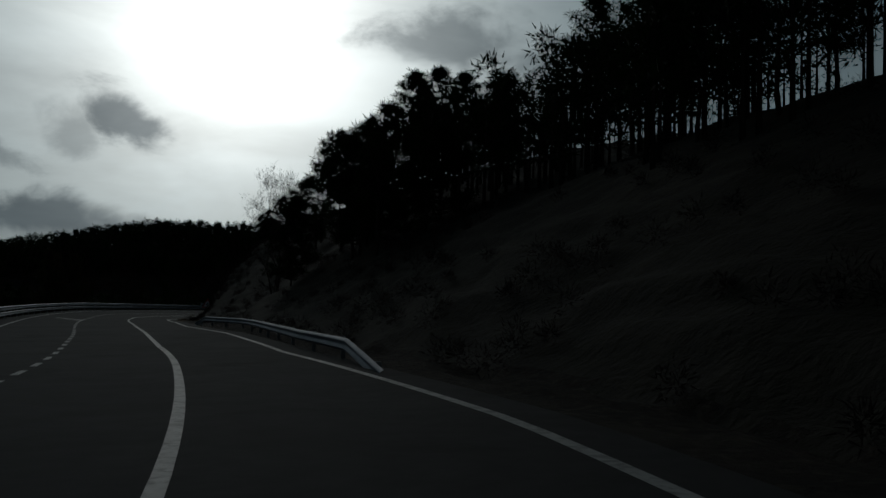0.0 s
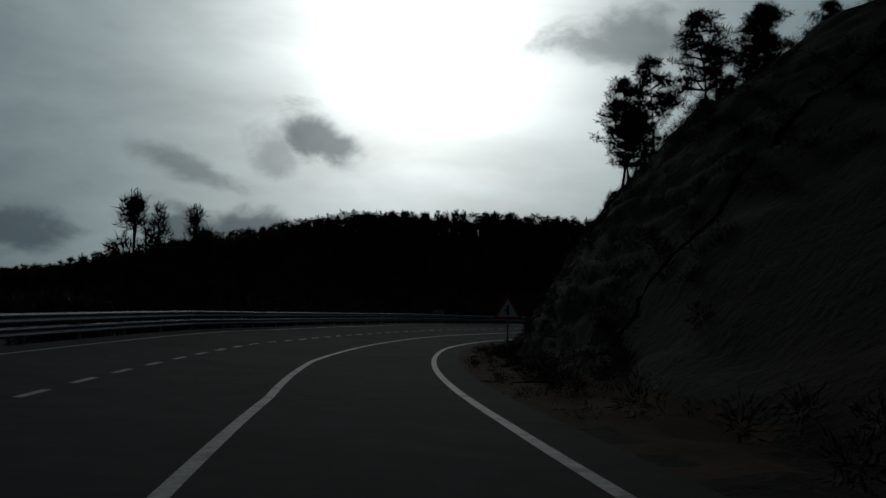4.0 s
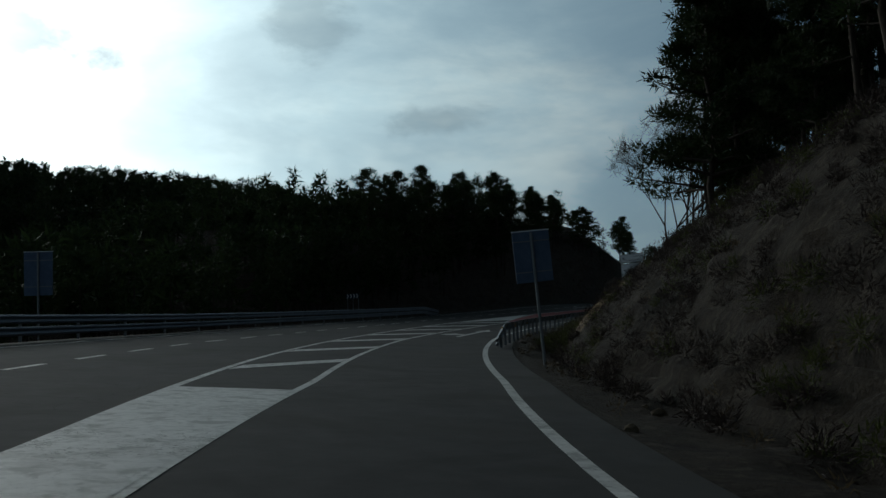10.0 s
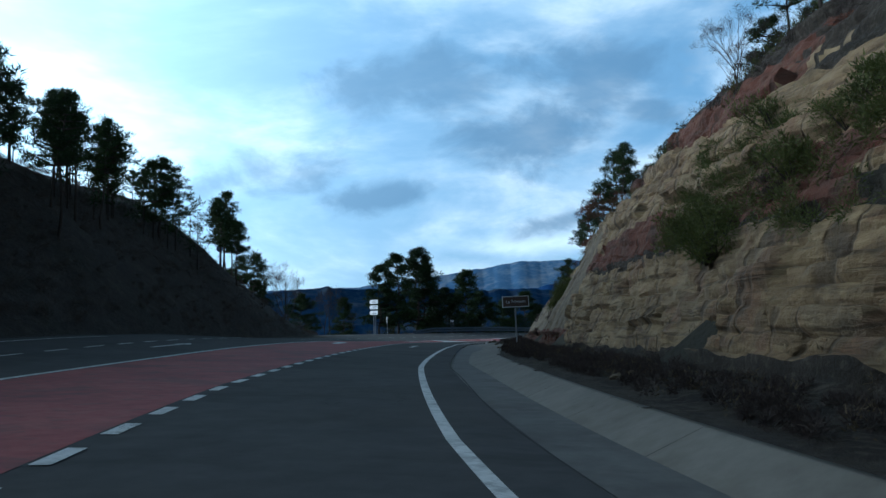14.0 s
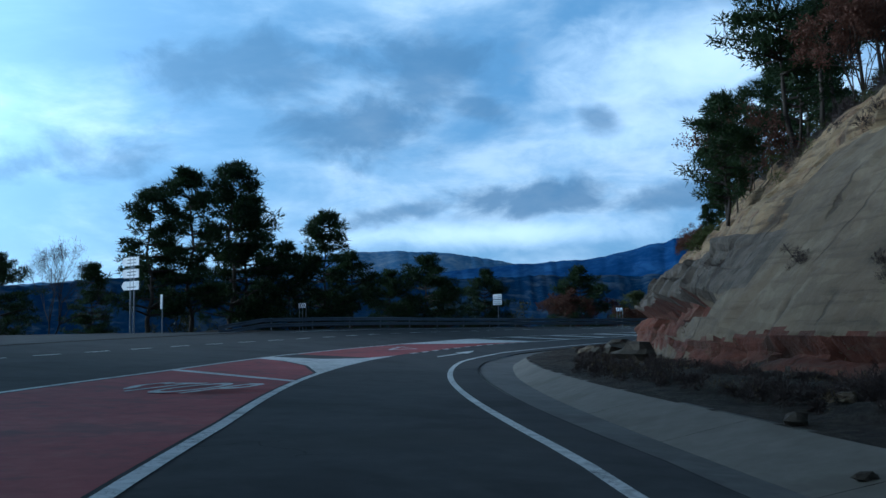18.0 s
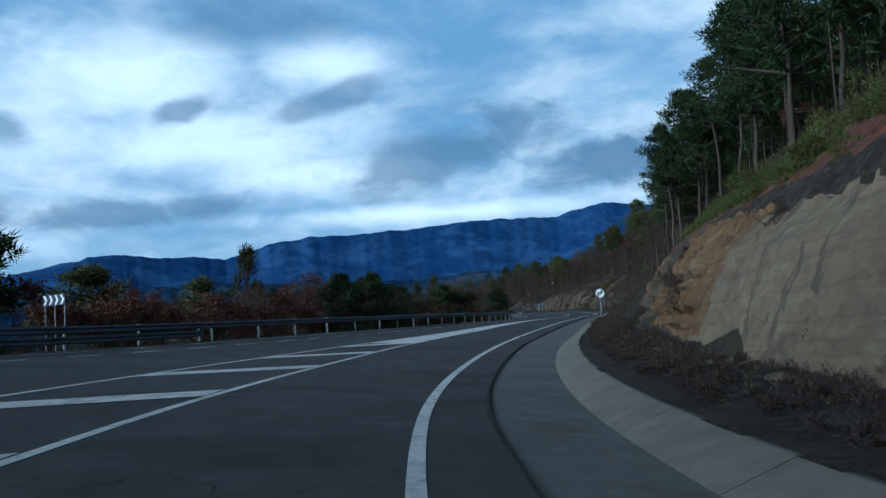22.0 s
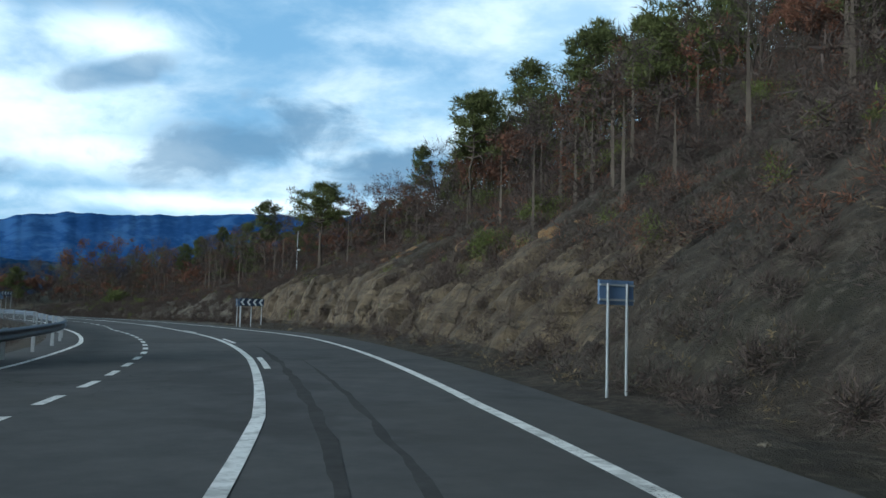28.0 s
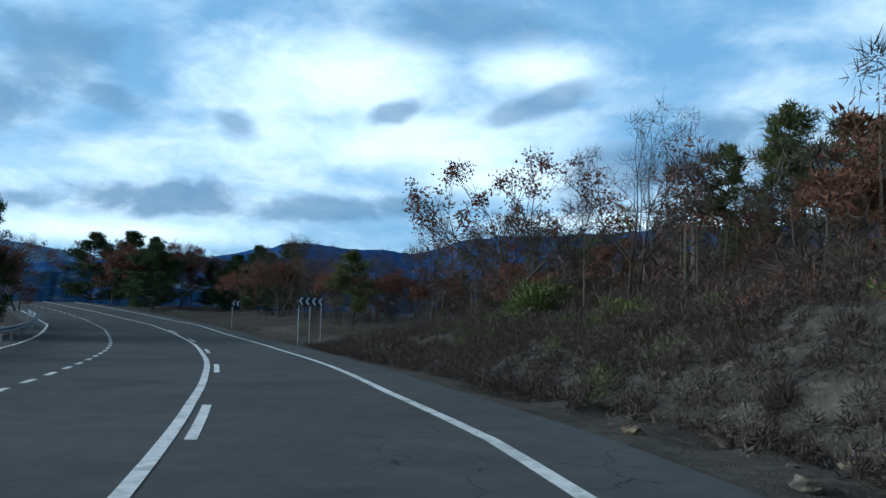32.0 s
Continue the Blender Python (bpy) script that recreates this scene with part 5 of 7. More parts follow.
# ---------------------------------------------------------------- signs
def ground_level(s, n):
    p = at(s, n, 0)
    if n > float(verge_start(np.array(s, float))):
        return float(bank_height(s, n))
    if n < float(left_edge(s)) - 1.6:
        return float(left_height(s, n))
    return 0.0


def sign_base(s, n):
    h = ground_level(s, n)
    return at(s, n, h - 0.05)


def post_part(top, x, height, r=0.04, y=0.03):
    bm = bmesh.new()
    rod(bm, (x, y, -0.3), (x, y, height), r, sides=10)
    return part("post", bm, POST, top)


def lettering(parent, text, x, z, size, mat, y=-0.02, align="LEFT"):
    curve = bpy.data.curves.new("lettering", "FONT")
    curve.body, curve.size, curve.align_x, curve.extrude = text, size, align, 0.001
    curve.materials.append(mat)
    ob = new("lettering", curve)
    ob.parent = parent
    ob.matrix_basis = pose(x, y, z, 90, 0, 0)
    return ob


def arrow_mark(parent, x, z, size, mat, turn):
    bm = bmesh.new()
    pts = [(-0.08, -0.5), (0.08, -0.5), (0.08, 0.1), (0.32, 0.1), (0, 0.5), (-0.32, 0.1), (-0.08, 0.1)]
    c, q = math.cos(radians(turn)), math.sin(radians(turn))
    slab(bm, [((px * c - pz * q) * size + x, (px * q + pz * c) * size + z) for px, pz in pts], 0.004, -0.02)
    part("arrow", bm, mat, parent)


def chevron_sign(s, n, left=False, cells=4, lift=1.05, top_level=None, group="chevron signs", turn=0.0, cell=0.42, label=""):
    top = holder("chevron_sign", sign_base(s, n), heading(s) + turn, label or "dark blue board of white chevrons on steel posts", "chevron sign", group)
    w = cells * cell
    base = float(lift) if top_level is None else top_level - 0.46 - (ground_level(s, n) - 0.05)
    bm = bmesh.new()
    box(bm, (w, 0.03, 0.46), (0, 0, base + 0.23), 0.006)
    part("board", bm, CHEVRON_DARK, top)
    for k in range(cells):
        x0 = -w / 2 + cell * (k + 0.5)
        bm = bmesh.new()
        pts = [(-0.15, 0.03), (-0.01, 0.03), (0.15, 0.23), (-0.01, 0.43), (-0.15, 0.43), (0.01, 0.23)]
        sgn = -1 if left else 1
        slab(bm, [(x0 + sgn * px, base + pz) for px, pz in pts], 0.004, -0.019)
        part("chevron", bm, SIGN_WHITE, top)
    for x in (np.linspace(-w / 2 + 0.12, w / 2 - 0.12, 3 if cells > 2 else 1)):
        post_part(top, float(x), base + 0.44, 0.03, 0.04)
    return top


chevron_sign(177.1, -13.6, lift=1.5, turn=-14)
chevron_sign(273.8, -19.6, top_level=2.3, turn=-20)
chevron_sign(421.2, -24.6, top_level=2.25, turn=-32)
chevron_sign(463.6, -17.3, top_level=2.25, turn=-28)
chevron_sign(599.4, 4.9, left=True, lift=1.35, turn=14, label="dark blue board of left-pointing white chevrons on grey posts")
chevron_sign(666.2, 4.4, left=True, top_level=2.5, turn=22, label="dark blue board of left-pointing white chevrons on grey posts")
chevron_sign(693.6, 4.4, left=True, cells=2, top_level=2.0, turn=26, label="small board of two left-pointing chevrons on one post")


def direction_board():
    """Three white panels on one leaning post."""
    top = holder("direction_sign", sign_base(277.8, 6.0) + np.array([0, 0, 0.35]), heading(277.8) - 8, "three white direction panels with black writing on a leaning post", "road sign", lean=-4.0)
    post_part(top, 0.05, 5.2, 0.055, 0.05)
    rows = [(4.42, 0.74, ("L. social", "L. poliesportiu"), 0.24), (3.16, 1.16, ("Ajuntament", "Serra St. Tirs", "Serra les Cases"), 0.25), (2.60, 0.48, ("Madrona",), 0.27)]
    for z0, hgt, words, size in rows:
        bm = bmesh.new()
        box(bm, (2.1, 0.035, hgt), (0, 0, z0 + hgt / 2), 0.01)
        panel = part("panel", bm, SIGN_WHITE, top)
        for dx, dz, w, h in ((0, hgt / 2 - 0.05, 2.0, 0.022), (0, -hgt / 2 + 0.05, 2.0, 0.022), (-1.0, 0, 0.022, hgt - 0.1), (1.0, 0, 0.022, hgt - 0.1)):
            bm = bmesh.new()
            box(bm, (w, 0.004, h), (dx, -0.019, z0 + hgt / 2 + dz))
            part("border", bm, SIGN_BLACK, panel)
        for k, word in enumerate(words):
            lettering(panel, word, 0.93, z0 + hgt - 0.13 - size * 0.72 - k * (size + 0.07), size, SIGN_BLACK, -0.021, "RIGHT")
        arrow_mark(panel, -0.72, z0 + hgt / 2, 0.32, SIGN_BLACK, 50)


def warning_triangle():
    top = holder("warning_sign", sign_base(120.4, 4.3), heading(120), "red bordered triangular warning sign with a black junction symbol", "road sign")
    post_part(top, 0, 2.2, 0.045)
    tri = lambda r, z0: [(math.cos(radians(a)) * r, z0 + math.sin(radians(a)) * r) for a in (90, 210, 330)]
    bm = bmesh.new()
    slab(bm, tri(0.80, 2.2), 0.03)
    part("border", bm, SIGN_RED, top)
    bm = bmesh.new()
    slab(bm, tri(0.56, 2.2), 0.006, -0.018)
    part("face", bm, SIGN_WHITE, top)
    bm = bmesh.new()
    slab(bm, [(-0.07, 1.97), (0.0, 2.03), (0.07, 1.97), (0.06, 2.38), (0, 2.48), (-0.06, 2.38), (-0.06, 2.26), (-0.15, 2.26), (-0.15, 2.17), (-0.06, 2.17)], 0.006, -0.023)
    part("symbol", bm, SIGN_BLACK, top)


def end_of_limit():
    top = holder("round_sign", sign_base(525.3, 3.2), heading(525), "round white end-of-overtaking-ban sign on a steel post", "road sign")
    post_part(top, 0, 2.0, 0.045)
    disc = lambda r: [(math.cos(t) * r, 2.38 + math.sin(t) * r) for t in np.linspace(0, 2 * math.pi, 40, endpoint=False)]
    bm = bmesh.new()
    slab(bm, disc(0.45), 0.03)
    part("face", bm, SIGN_WHITE, top)
    for x in (-0.17, 0.17):
        bm = bmesh.new()
        slab(bm, [(x - 0.14, 2.33), (x - 0.12, 2.42), (x - 0.08, 2.5), (x + 0.08, 2.5), (x + 0.12, 2.42), (x + 0.14, 2.33), (x + 0.14, 2.29), (x + 0.09, 2.29), (x + 0.09, 2.32), (x - 0.09, 2.32), (x - 0.09, 2.29), (x - 0.14, 2.29)], 0.004, -0.018)
        part("car_symbol", bm, POST, top, "grey car symbol")
    for k in range(5):
        o = (k - 2) * 0.055
        bm = bmesh.new()
        half = math.sqrt(0.43**2 - o**2)
        c = math.sqrt(0.5)
        a, b = (-half * c + o * c, -half * c - o * c), (half * c + o * c, half * c - o * c)
        w = 0.012
        slab(bm, [(a[0] + w, 2.38 + a[1] - w), (b[0] + w, 2.38 + b[1] - w), (b[0] - w, 2.38 + b[1] + w), (a[0] - w, 2.38 + a[1] + w)], 0.004, -0.022)
        part("bar", bm, SIGN_BLACK, top)


def panel_back(s, n, w, h, base, posts, turn, label, lean=0.0, double=False):
    """A sign seen from behind, plain backed with ribs."""
    top = holder("sign_back", sign_base(s, n), heading(s) + turn, label, "road sign", "sign backs", lean)
    bm = bmesh.new()
    box(bm, (w, 0.04, h), (0, 0.0, base + h / 2), 0.008)
    part("panel", bm, SIGN_BACK, top)
    for k in range(2 if not double else 3):
        bm = bmesh.new()
        box(bm, (w * 0.98, 0.03, 0.03), (0, -0.033, base + h * (0.2 + 0.6 * k / (1 if not double else 2))))
        part("rib", bm, POST, top)
    if h > 1:
        bm = bmesh.new()
        box(bm, (w + 0.03, 0.05, 0.03), (0, 0, base + h), 0.004)
        part("edge", bm, SIGN_WHITE, top)
    for x in posts:
        post_part(top, x, base + h - 0.05, 0.045 if h > 1 else 0.022, -0.07 if h > 1 else -0.045)


def side_panel():
    """A narrow plain panel on two posts, close beside the chevron board."""
    panel_back(600.1, 4.25, 0.34, 0.46, 1.35, (-0.1, 0.1), 14, "narrow plain blue grey panel beside the chevron board")


side_panel()


def plain_place_sign():
    top = holder("place_sign", sign_base(333, 7.0), heading(333) + 4, "small brown place sign with white writing on a post", "road sign", lean=-2)
    post_part(top, -0.05, 3.3, 0.05)
    bm = bmesh.new()
    box(bm, (1.75, 0.03, 0.72), (0, 0, 2.95), 0.01)
    panel = part("panel", bm, SIGN_WHITE, top)
    bm = bmesh.new()
    box(bm, (1.66, 0.006, 0.63), (0, -0.017, 2.95))
    part("face", bm, SIGN_BROWN, panel)
    lettering(panel, "La Trinxera", 0, 2.87, 0.27, SIGN_WHITE, -0.024, "CENTER")


def arrow_boards():
    """Stack of pointed boards at the junction."""
    top = holder("fingerpost", sign_base(409.5, -30.5), heading(409) - 22, "stack of white pointed direction boards on a post", "road sign")
    post_part(top, 0, 6.0, 0.07)
    post_part(top, 0.5, 6.0, 0.07)
    for k, z0 in enumerate((5.25, 4.35, 3.45)):
        bm = bmesh.new()
        slab(bm, [(-1.25, z0 + 0.32), (-0.95, z0), (1.2, z0), (1.2, z0 + 0.64), (-0.95, z0 + 0.64)], 0.05)
        board = part("board", bm, SIGN_WHITE, top)
        for j in range(2 if k < 2 else 1):
            bm = bmesh.new()
            box(bm, (1.3, 0.004, 0.08), (0.2, -0.028, z0 + 0.2 + 0.24 * j))
            part("writing_bar", bm, POST, board, "unreadable writing")
    post2 = holder("marker_post", sign_base(411.5, -29.6), heading(411) - 20, "slim post with a small narrow plate beside the fingerpost", "road sign")
    post_part(post2, 0, 3.0, 0.05)
    bm = bmesh.new()
    box(bm, (0.3, 0.03, 1.1), (0, -0.04, 2.6), 0.006)
    part("plate", bm, SIGN_WHITE, post2)


def twin_board():
    top = holder("info_board", sign_base(447.3, -22.6), heading(447) - 25, "small twin white boards high on one post behind the rail", "road sign")
    post_part(top, 0, 5.0, 0.05)
    for z0 in (3.6, 4.25):
        for x in (-0.52, 0.52):
            bm = bmesh.new()
            box(bm, (0.98, 0.03, 0.55), (x, -0.05, z0 + 0.28), 0.006)
            b = part("board", bm, SIGN_WHITE, top)
            for k in range(2):
                bm = bmesh.new()
                box(bm, (0.7, 0.004, 0.07), (x, -0.068, z0 + 0.17 + 0.2 * k))
                part("writing_bar", bm, POST, b, "unreadable writing")


def pole_lamp():
    top = holder("street_lamp", sign_base(610.2, 11.9), heading(610), "slim grey pole with a small white lamp head", "lamp")
    bm = bmesh.new()
    rod(bm, (0, 0, -0.5), (0, 0, 3.4), 0.035, 0.03)
    part("pole", bm, POST, top)
    bm = bmesh.new()
    box(bm, (0.26, 0.2, 0.16), (0.06, -0.1, 1.9), 0.04)
    part("lamp_head", bm, SIGN_WHITE, top)


def stop_back():
    top = holder("stop_sign", sign_base(380, -33), heading(380) + 60, "octagonal stop sign seen from behind on a grey post", "road sign")
    post_part(top, 0, 2.5, 0.045)
    bm = bmesh.new()
    slab(bm, [(math.cos(t) * 0.5, 2.5 + math.sin(t) * 0.5) for t in np.linspace(math.pi / 8, 2 * math.pi + math.pi / 8, 8, endpoint=False)], 0.03)
    part("plate", bm, SIGN_BACK, top)


def triangle_back():
    top = holder("warning_sign", sign_base(624, -7.2), heading(624), "triangular sign seen from behind on a post by the rail", "road sign")
    post_part(top, 0, 2.3, 0.04)
    bm = bmesh.new()
    slab(bm, [(-0.5, 1.6), (0.5, 1.6), (0, 2.47)], 0.03, 0.08)
    part("plate", bm, SIGN_BACK, top)


direction_board()
warning_triangle()
end_of_limit()
panel_back(222.2, 3.62, 1.1, 1.5, 2.35 - ground_level(222.2, 3.62), (0.0,), 12, "tall dark blue grey sign back leaning over the verge", lean=-4.0)
panel_back(234.3, -19.0, 1.25, 2.0, 2.6, (0.0,), 14, "tall dark sign back on a post behind the far rail")
panel_back(555.5, 4.7, 0.62, 0.36, 1.40 - ground_level(555.5, 4.7), (-0.17, 0.17), 14, "dull blue grey sign back on two steel posts")
plain_place_sign()
arrow_boards()
twin_board()
pole_lamp()
stop_back()
triangle_back()

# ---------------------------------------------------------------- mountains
# the blue is distance haze, put into the base colour of the woods
RANGE_HAZE = material("haze-blue distant mountain woods", ((0.009, 0.033, 0.10), (0.015, 0.048, 0.135), (0.035, 0.082, 0.175)), 90.0, 1.0, 0.0, spec=0.0, patches=[(150.0, (0.04, 0.10, 0.22), 0.6)])
# nearer hills: a darker blue, also haze mixed into the base colour
FOOT_HAZE = material("dark haze-blue wooded foothills", ((0.005, 0.018, 0.048), (0.009, 0.028, 0.066), (0.03, 0.055, 0.085)), 50.0, 1.0, 0.0, spec=0.0, patches=[(70.0, (0.07, 0.09, 0.11), 0.6)])
# farthest range: the pale blue of thick haze is painted into the base colour
PALE_HAZE = material("pale hazy far range", ((0.05, 0.115, 0.22), (0.075, 0.15, 0.26), (0.20, 0.25, 0.31)), 80.0, 1.0, 0.0, spec=0.0, patches=[(120.0, (0.26, 0.29, 0.33), 0.5)])


def mountain_range(name, skyline, distance, mat, label, drop=140.0, rough=0.10, centre=(200, 230)):
    """skyline: azimuth (to the left of +y) and elevation, degrees."""
    az = np.arange(skyline[0][0], skyline[-1][0], -0.12)
    el = np.interp(-az, [-a for a, _ in skyline], [e for _, e in skyline])
    top = distance * np.tan(np.radians(el)) * (1 + 0.0 * el) + distance * np.radians(rough) * 2.2 * fbm(az * 1.3, az * 0 + distance, 0, 5)
    t = np.linspace(0, 1, 44)
    A = np.radians(az)[:, None] + 0 * t[None, :]
    dist = distance * (1 - 0.30 * t)[None, :] + distance * 0.012 * fbm(A * 22 + 3 * t[None, :], t[None, :] * 9 + 0 * A, 0, 4)
    zz = top[:, None] * (1 - t[None, :]) ** 1.1 - drop * t[None, :] + distance * 0.007 * fbm(A * 30 + 7 * t[None, :], t[None, :] * 18 + 9 * A, 2.0, 5) * np.sin(np.pi * np.clip(t, 0, 1))[None, :]
    v = np.stack([centre[0] - np.sin(A) * dist, centre[1] + np.cos(A) * dist, zz], -1)
    ob = new(name, mesh(name, v.reshape(-1, 3), grid_faces(len(az), len(t)), mat, smooth=True))
    tagged(ob, label, "mountain", kind="structure")


mountain_range("backdrop_range", [(-25, 1.0), (-40, 2.0), (-50, 2.6), (-57, 2.9), (-62, 3.6), (-67, 4.4), (-70, 4.4), (-73.4, 4.3), (-76.5, 3.7), (-79, 3.2), (-84, 3.0), (-90, 2.8)], 4300, PALE_HAZE, "pale haze-tinted rocky far mountain range under cloud", rough=0.10)
mountain_range("backdrop_mountains", [(-60, 2.2), (-70, 2.9), (-76.7, 3.4), (-80, 3.6), (-82, 3.7), (-84.7, 4.2), (-88.4, 4.95), (-92.4, 4.7), (-95.7, 4.5), (-98.3, 5.3), (-101, 5.75), (-104, 5.75), (-108.4, 6.05), (-113.2, 6.3), (-116.8, 6.25), (-120, 6.9), (-123, 6.5), (-130, 5.8), (-150, 5.0), (-185, 4.0)], 3600, RANGE_HAZE, "haze-blue wooded mountain range across the valley", rough=0.12)
mountain_range("backdrop_foothills", [(-20, 1.0), (-40, 1.8), (-48, 2.4), (-53, 2.9), (-56, 2.75), (-68, 2.6), (-78, 2.7), (-86, 2.6), (-94, 2.9), (-104, 2.6), (-116, 3.2), (-130, 3.4), (-160, 3.0), (-185, 2.5)], 2400, FOOT_HAZE, "dark haze-blue wooded foothills in the valley", rough=0.16)

# ---------------------------------------------------------------- plants
def tufts(rnd, centres, radii, per, length, width, flat=0.6, up=0.25):
    """Leaf or needle blades on shells round centres: narrow pointed blades."""
    c = np.repeat(np.asarray(centres), per, axis=0)
    r = np.repeat(np.asarray(radii), per)
    d = rnd.normal(size=(len(c), 3))
    d /= np.linalg.norm(d, axis=1)[:, None]
    base = c + d * (r * rnd.uniform(0.15, 0.95, len(c)))[:, None] * np.array([1, 1, flat])
    way = d + rnd.normal(size=d.shape) * 0.55 + np.array([0, 0, up])
    way /= np.linalg.norm(way, axis=1)[:, None]
    side = np.cross(way, rnd.normal(size=d.shape))
    side /= np.linalg.norm(side, axis=1)[:, None] + 1e-9
    ln = length * rnd.uniform(0.6, 1.3, len(c))[:, None]
    wd = width * rnd.uniform(0.6, 1.3, len(c))[:, None]
    v = np.stack([base - side * wd, base + side * wd, base + way * ln], 1).reshape(-1, 3)
    return v, np.arange(len(v)).reshape(-1, 3)


def limb_mesh(segs, sides=6):
    """Tapered limbs from (a, b, ra, rb)."""
    V, F, k = [], [], 0
    ang = np.arange(sides) * 2 * math.pi / sides
    for a, b, ra, rb in segs:
        a, b = np.array(a, float), np.array(b, float)
        w = b - a
        w /= np.linalg.norm(w) + 1e-9
        u = np.cross(w, (0.3, 0.9, 0.1) if abs(w[1]) < 0.9 else (1, 0, 0))
        u /= np.linalg.norm(u)
        q = np.cross(w, u)
        ring = np.cos(ang)[:, None] * u + np.sin(ang)[:, None] * q
        V += [a + ring * ra, b + ring * rb]
        i = np.arange(sides)
        F.append(np.stack([k + i, k + (i + 1) % sides, k + sides + (i + 1) % sides, k + sides + i], 1))
        k += 2 * sides
    return np.concatenate(V), np.concatenate(F)


def thing_tree(name, label, category, group, trunk, crown, mats):
    top = tagged(new(name), label, category, group)
    ob = new("trunk", mesh("trunk", *trunk, mats[0], smooth=True))
    ob.parent = top
    if crown is not None:
        ob = new("crown", mesh("crown", *crown, mats[1]))
        ob.parent = top
    return top


def build_pine(seed, height=11.0, crown_from=0.45, spread=2.8, full=False, mat=None, label="tall dark green pine with a bare lower trunk"):
    rnd = np.random.RandomState(seed)
    lean = rnd.normal(size=2) * 0.035
    segs, prev, r0 = [], np.array([0, 0, -0.8]), 0.0125 * height
    steps = 7
    for k in range(1, steps + 1):
        z = height * 0.97 * k / steps
        p = np.array([lean[0] * z + 0.12 * rnd.normal(), lean[1] * z + 0.12 * rnd.normal(), z])
        segs.append((prev, p, r0 * (1.08 - (k - 1) / steps), r0 * (1.08 - k / steps) + 0.015))
        prev = p
    centres, radii = [], []
    tiers = int(15 if full else 11)
    for k in range(tiers):
        f = crown_from + (1 - crown_from) * (k + rnd.rand() * 0.6) / tiers
        g = (f - crown_from) / (1 - crown_from)
        reach = spread * (math.sin(math.pi * min(1, 0.28 + 0.72 * g)) ** 0.7 if not full else max(0.08, 1.02 - g ** 2.0) ** 0.7) * rnd.uniform(0.65, 1.2)
        z = height * f
        base = np.array([lean[0] * z, lean[1] * z, z])
        for j in range(rnd.randint(3, 6)):
            a = rnd.rand() * 2 * math.pi
            rr = reach * rnd.uniform(0.55, 1.1)
            tip = base + np.array([math.cos(a) * rr, math.sin(a) * rr, rr * rnd.uniform(0.05, 0.4)])
            segs.append((base, tip, 0.05 + 0.004 * height * (1 - g), 0.018))
            for q in (0.55, 0.8, 1.0):
                centres.append(base + (tip - base) * q + rnd.normal(size=3) * 0.16)
                radii.append(rnd.uniform(0.38, 0.66) * (0.65 + 0.14 * spread))
    centres.append((lean[0] * height, lean[1] * height, height * 0.98))
    radii.append(0.5)
    if not full:
        for k in range(rnd.randint(3, 7)):
            z = height * rnd.uniform(0.2, crown_from)
            a = rnd.rand() * 6.3
            segs.append(((lean[0] * z, lean[1] * z, z), (lean[0] * z + math.cos(a) * 0.9, lean[1] * z + math.sin(a) * 0.9, z + rnd.uniform(-0.1, 0.3)), 0.03, 0.01))
    crown = tufts(rnd, centres, radii, 74 if full else 44, 0.36 if full else 0.40, 0.042, 0.62, 0.35)
    return thing_tree("pine_tree", label, "pine tree", "roadside pines", limb_mesh(segs), crown, (BARK, mat or NEEDLES))


def build_column(seed, height=9.0, width=1.3, mat=None, label="slender brownish poplar with dense upright twigs"):
    rnd = np.random.RandomState(seed)
    segs = [((0, 0, -0.6), (0, 0, height * 0.9), 0.16, 0.03)]
    centres, radii = [], []
    for k in range(60):
        f = rnd.uniform(0.12, 1.0)
        w = width * (0.55 + 0.6 * math.sin(math.pi * min(1.0, f * 0.9 + 0.12))) * (1.02 - f) ** 0.45
        a = rnd.rand() * 6.3
        rr = w * math.sqrt(rnd.rand())
        p = np.array([math.cos(a) * rr, math.sin(a) * rr, height * f])
        centres.append(p)
        radii.append(rnd.uniform(0.3, 0.55))
        if k % 2:
            segs.append(((0, 0, max(0.4, p[2] - 1.6)), tuple(p), 0.04, 0.01))
    crown = tufts(rnd, centres, radii, 46, 0.40, 0.034, 1.3, 1.2)
    return thing_tree("poplar_tree", label, "tree", "columnar trees", limb_mesh(segs, 5), crown, (BARK, mat or CYPRESS))


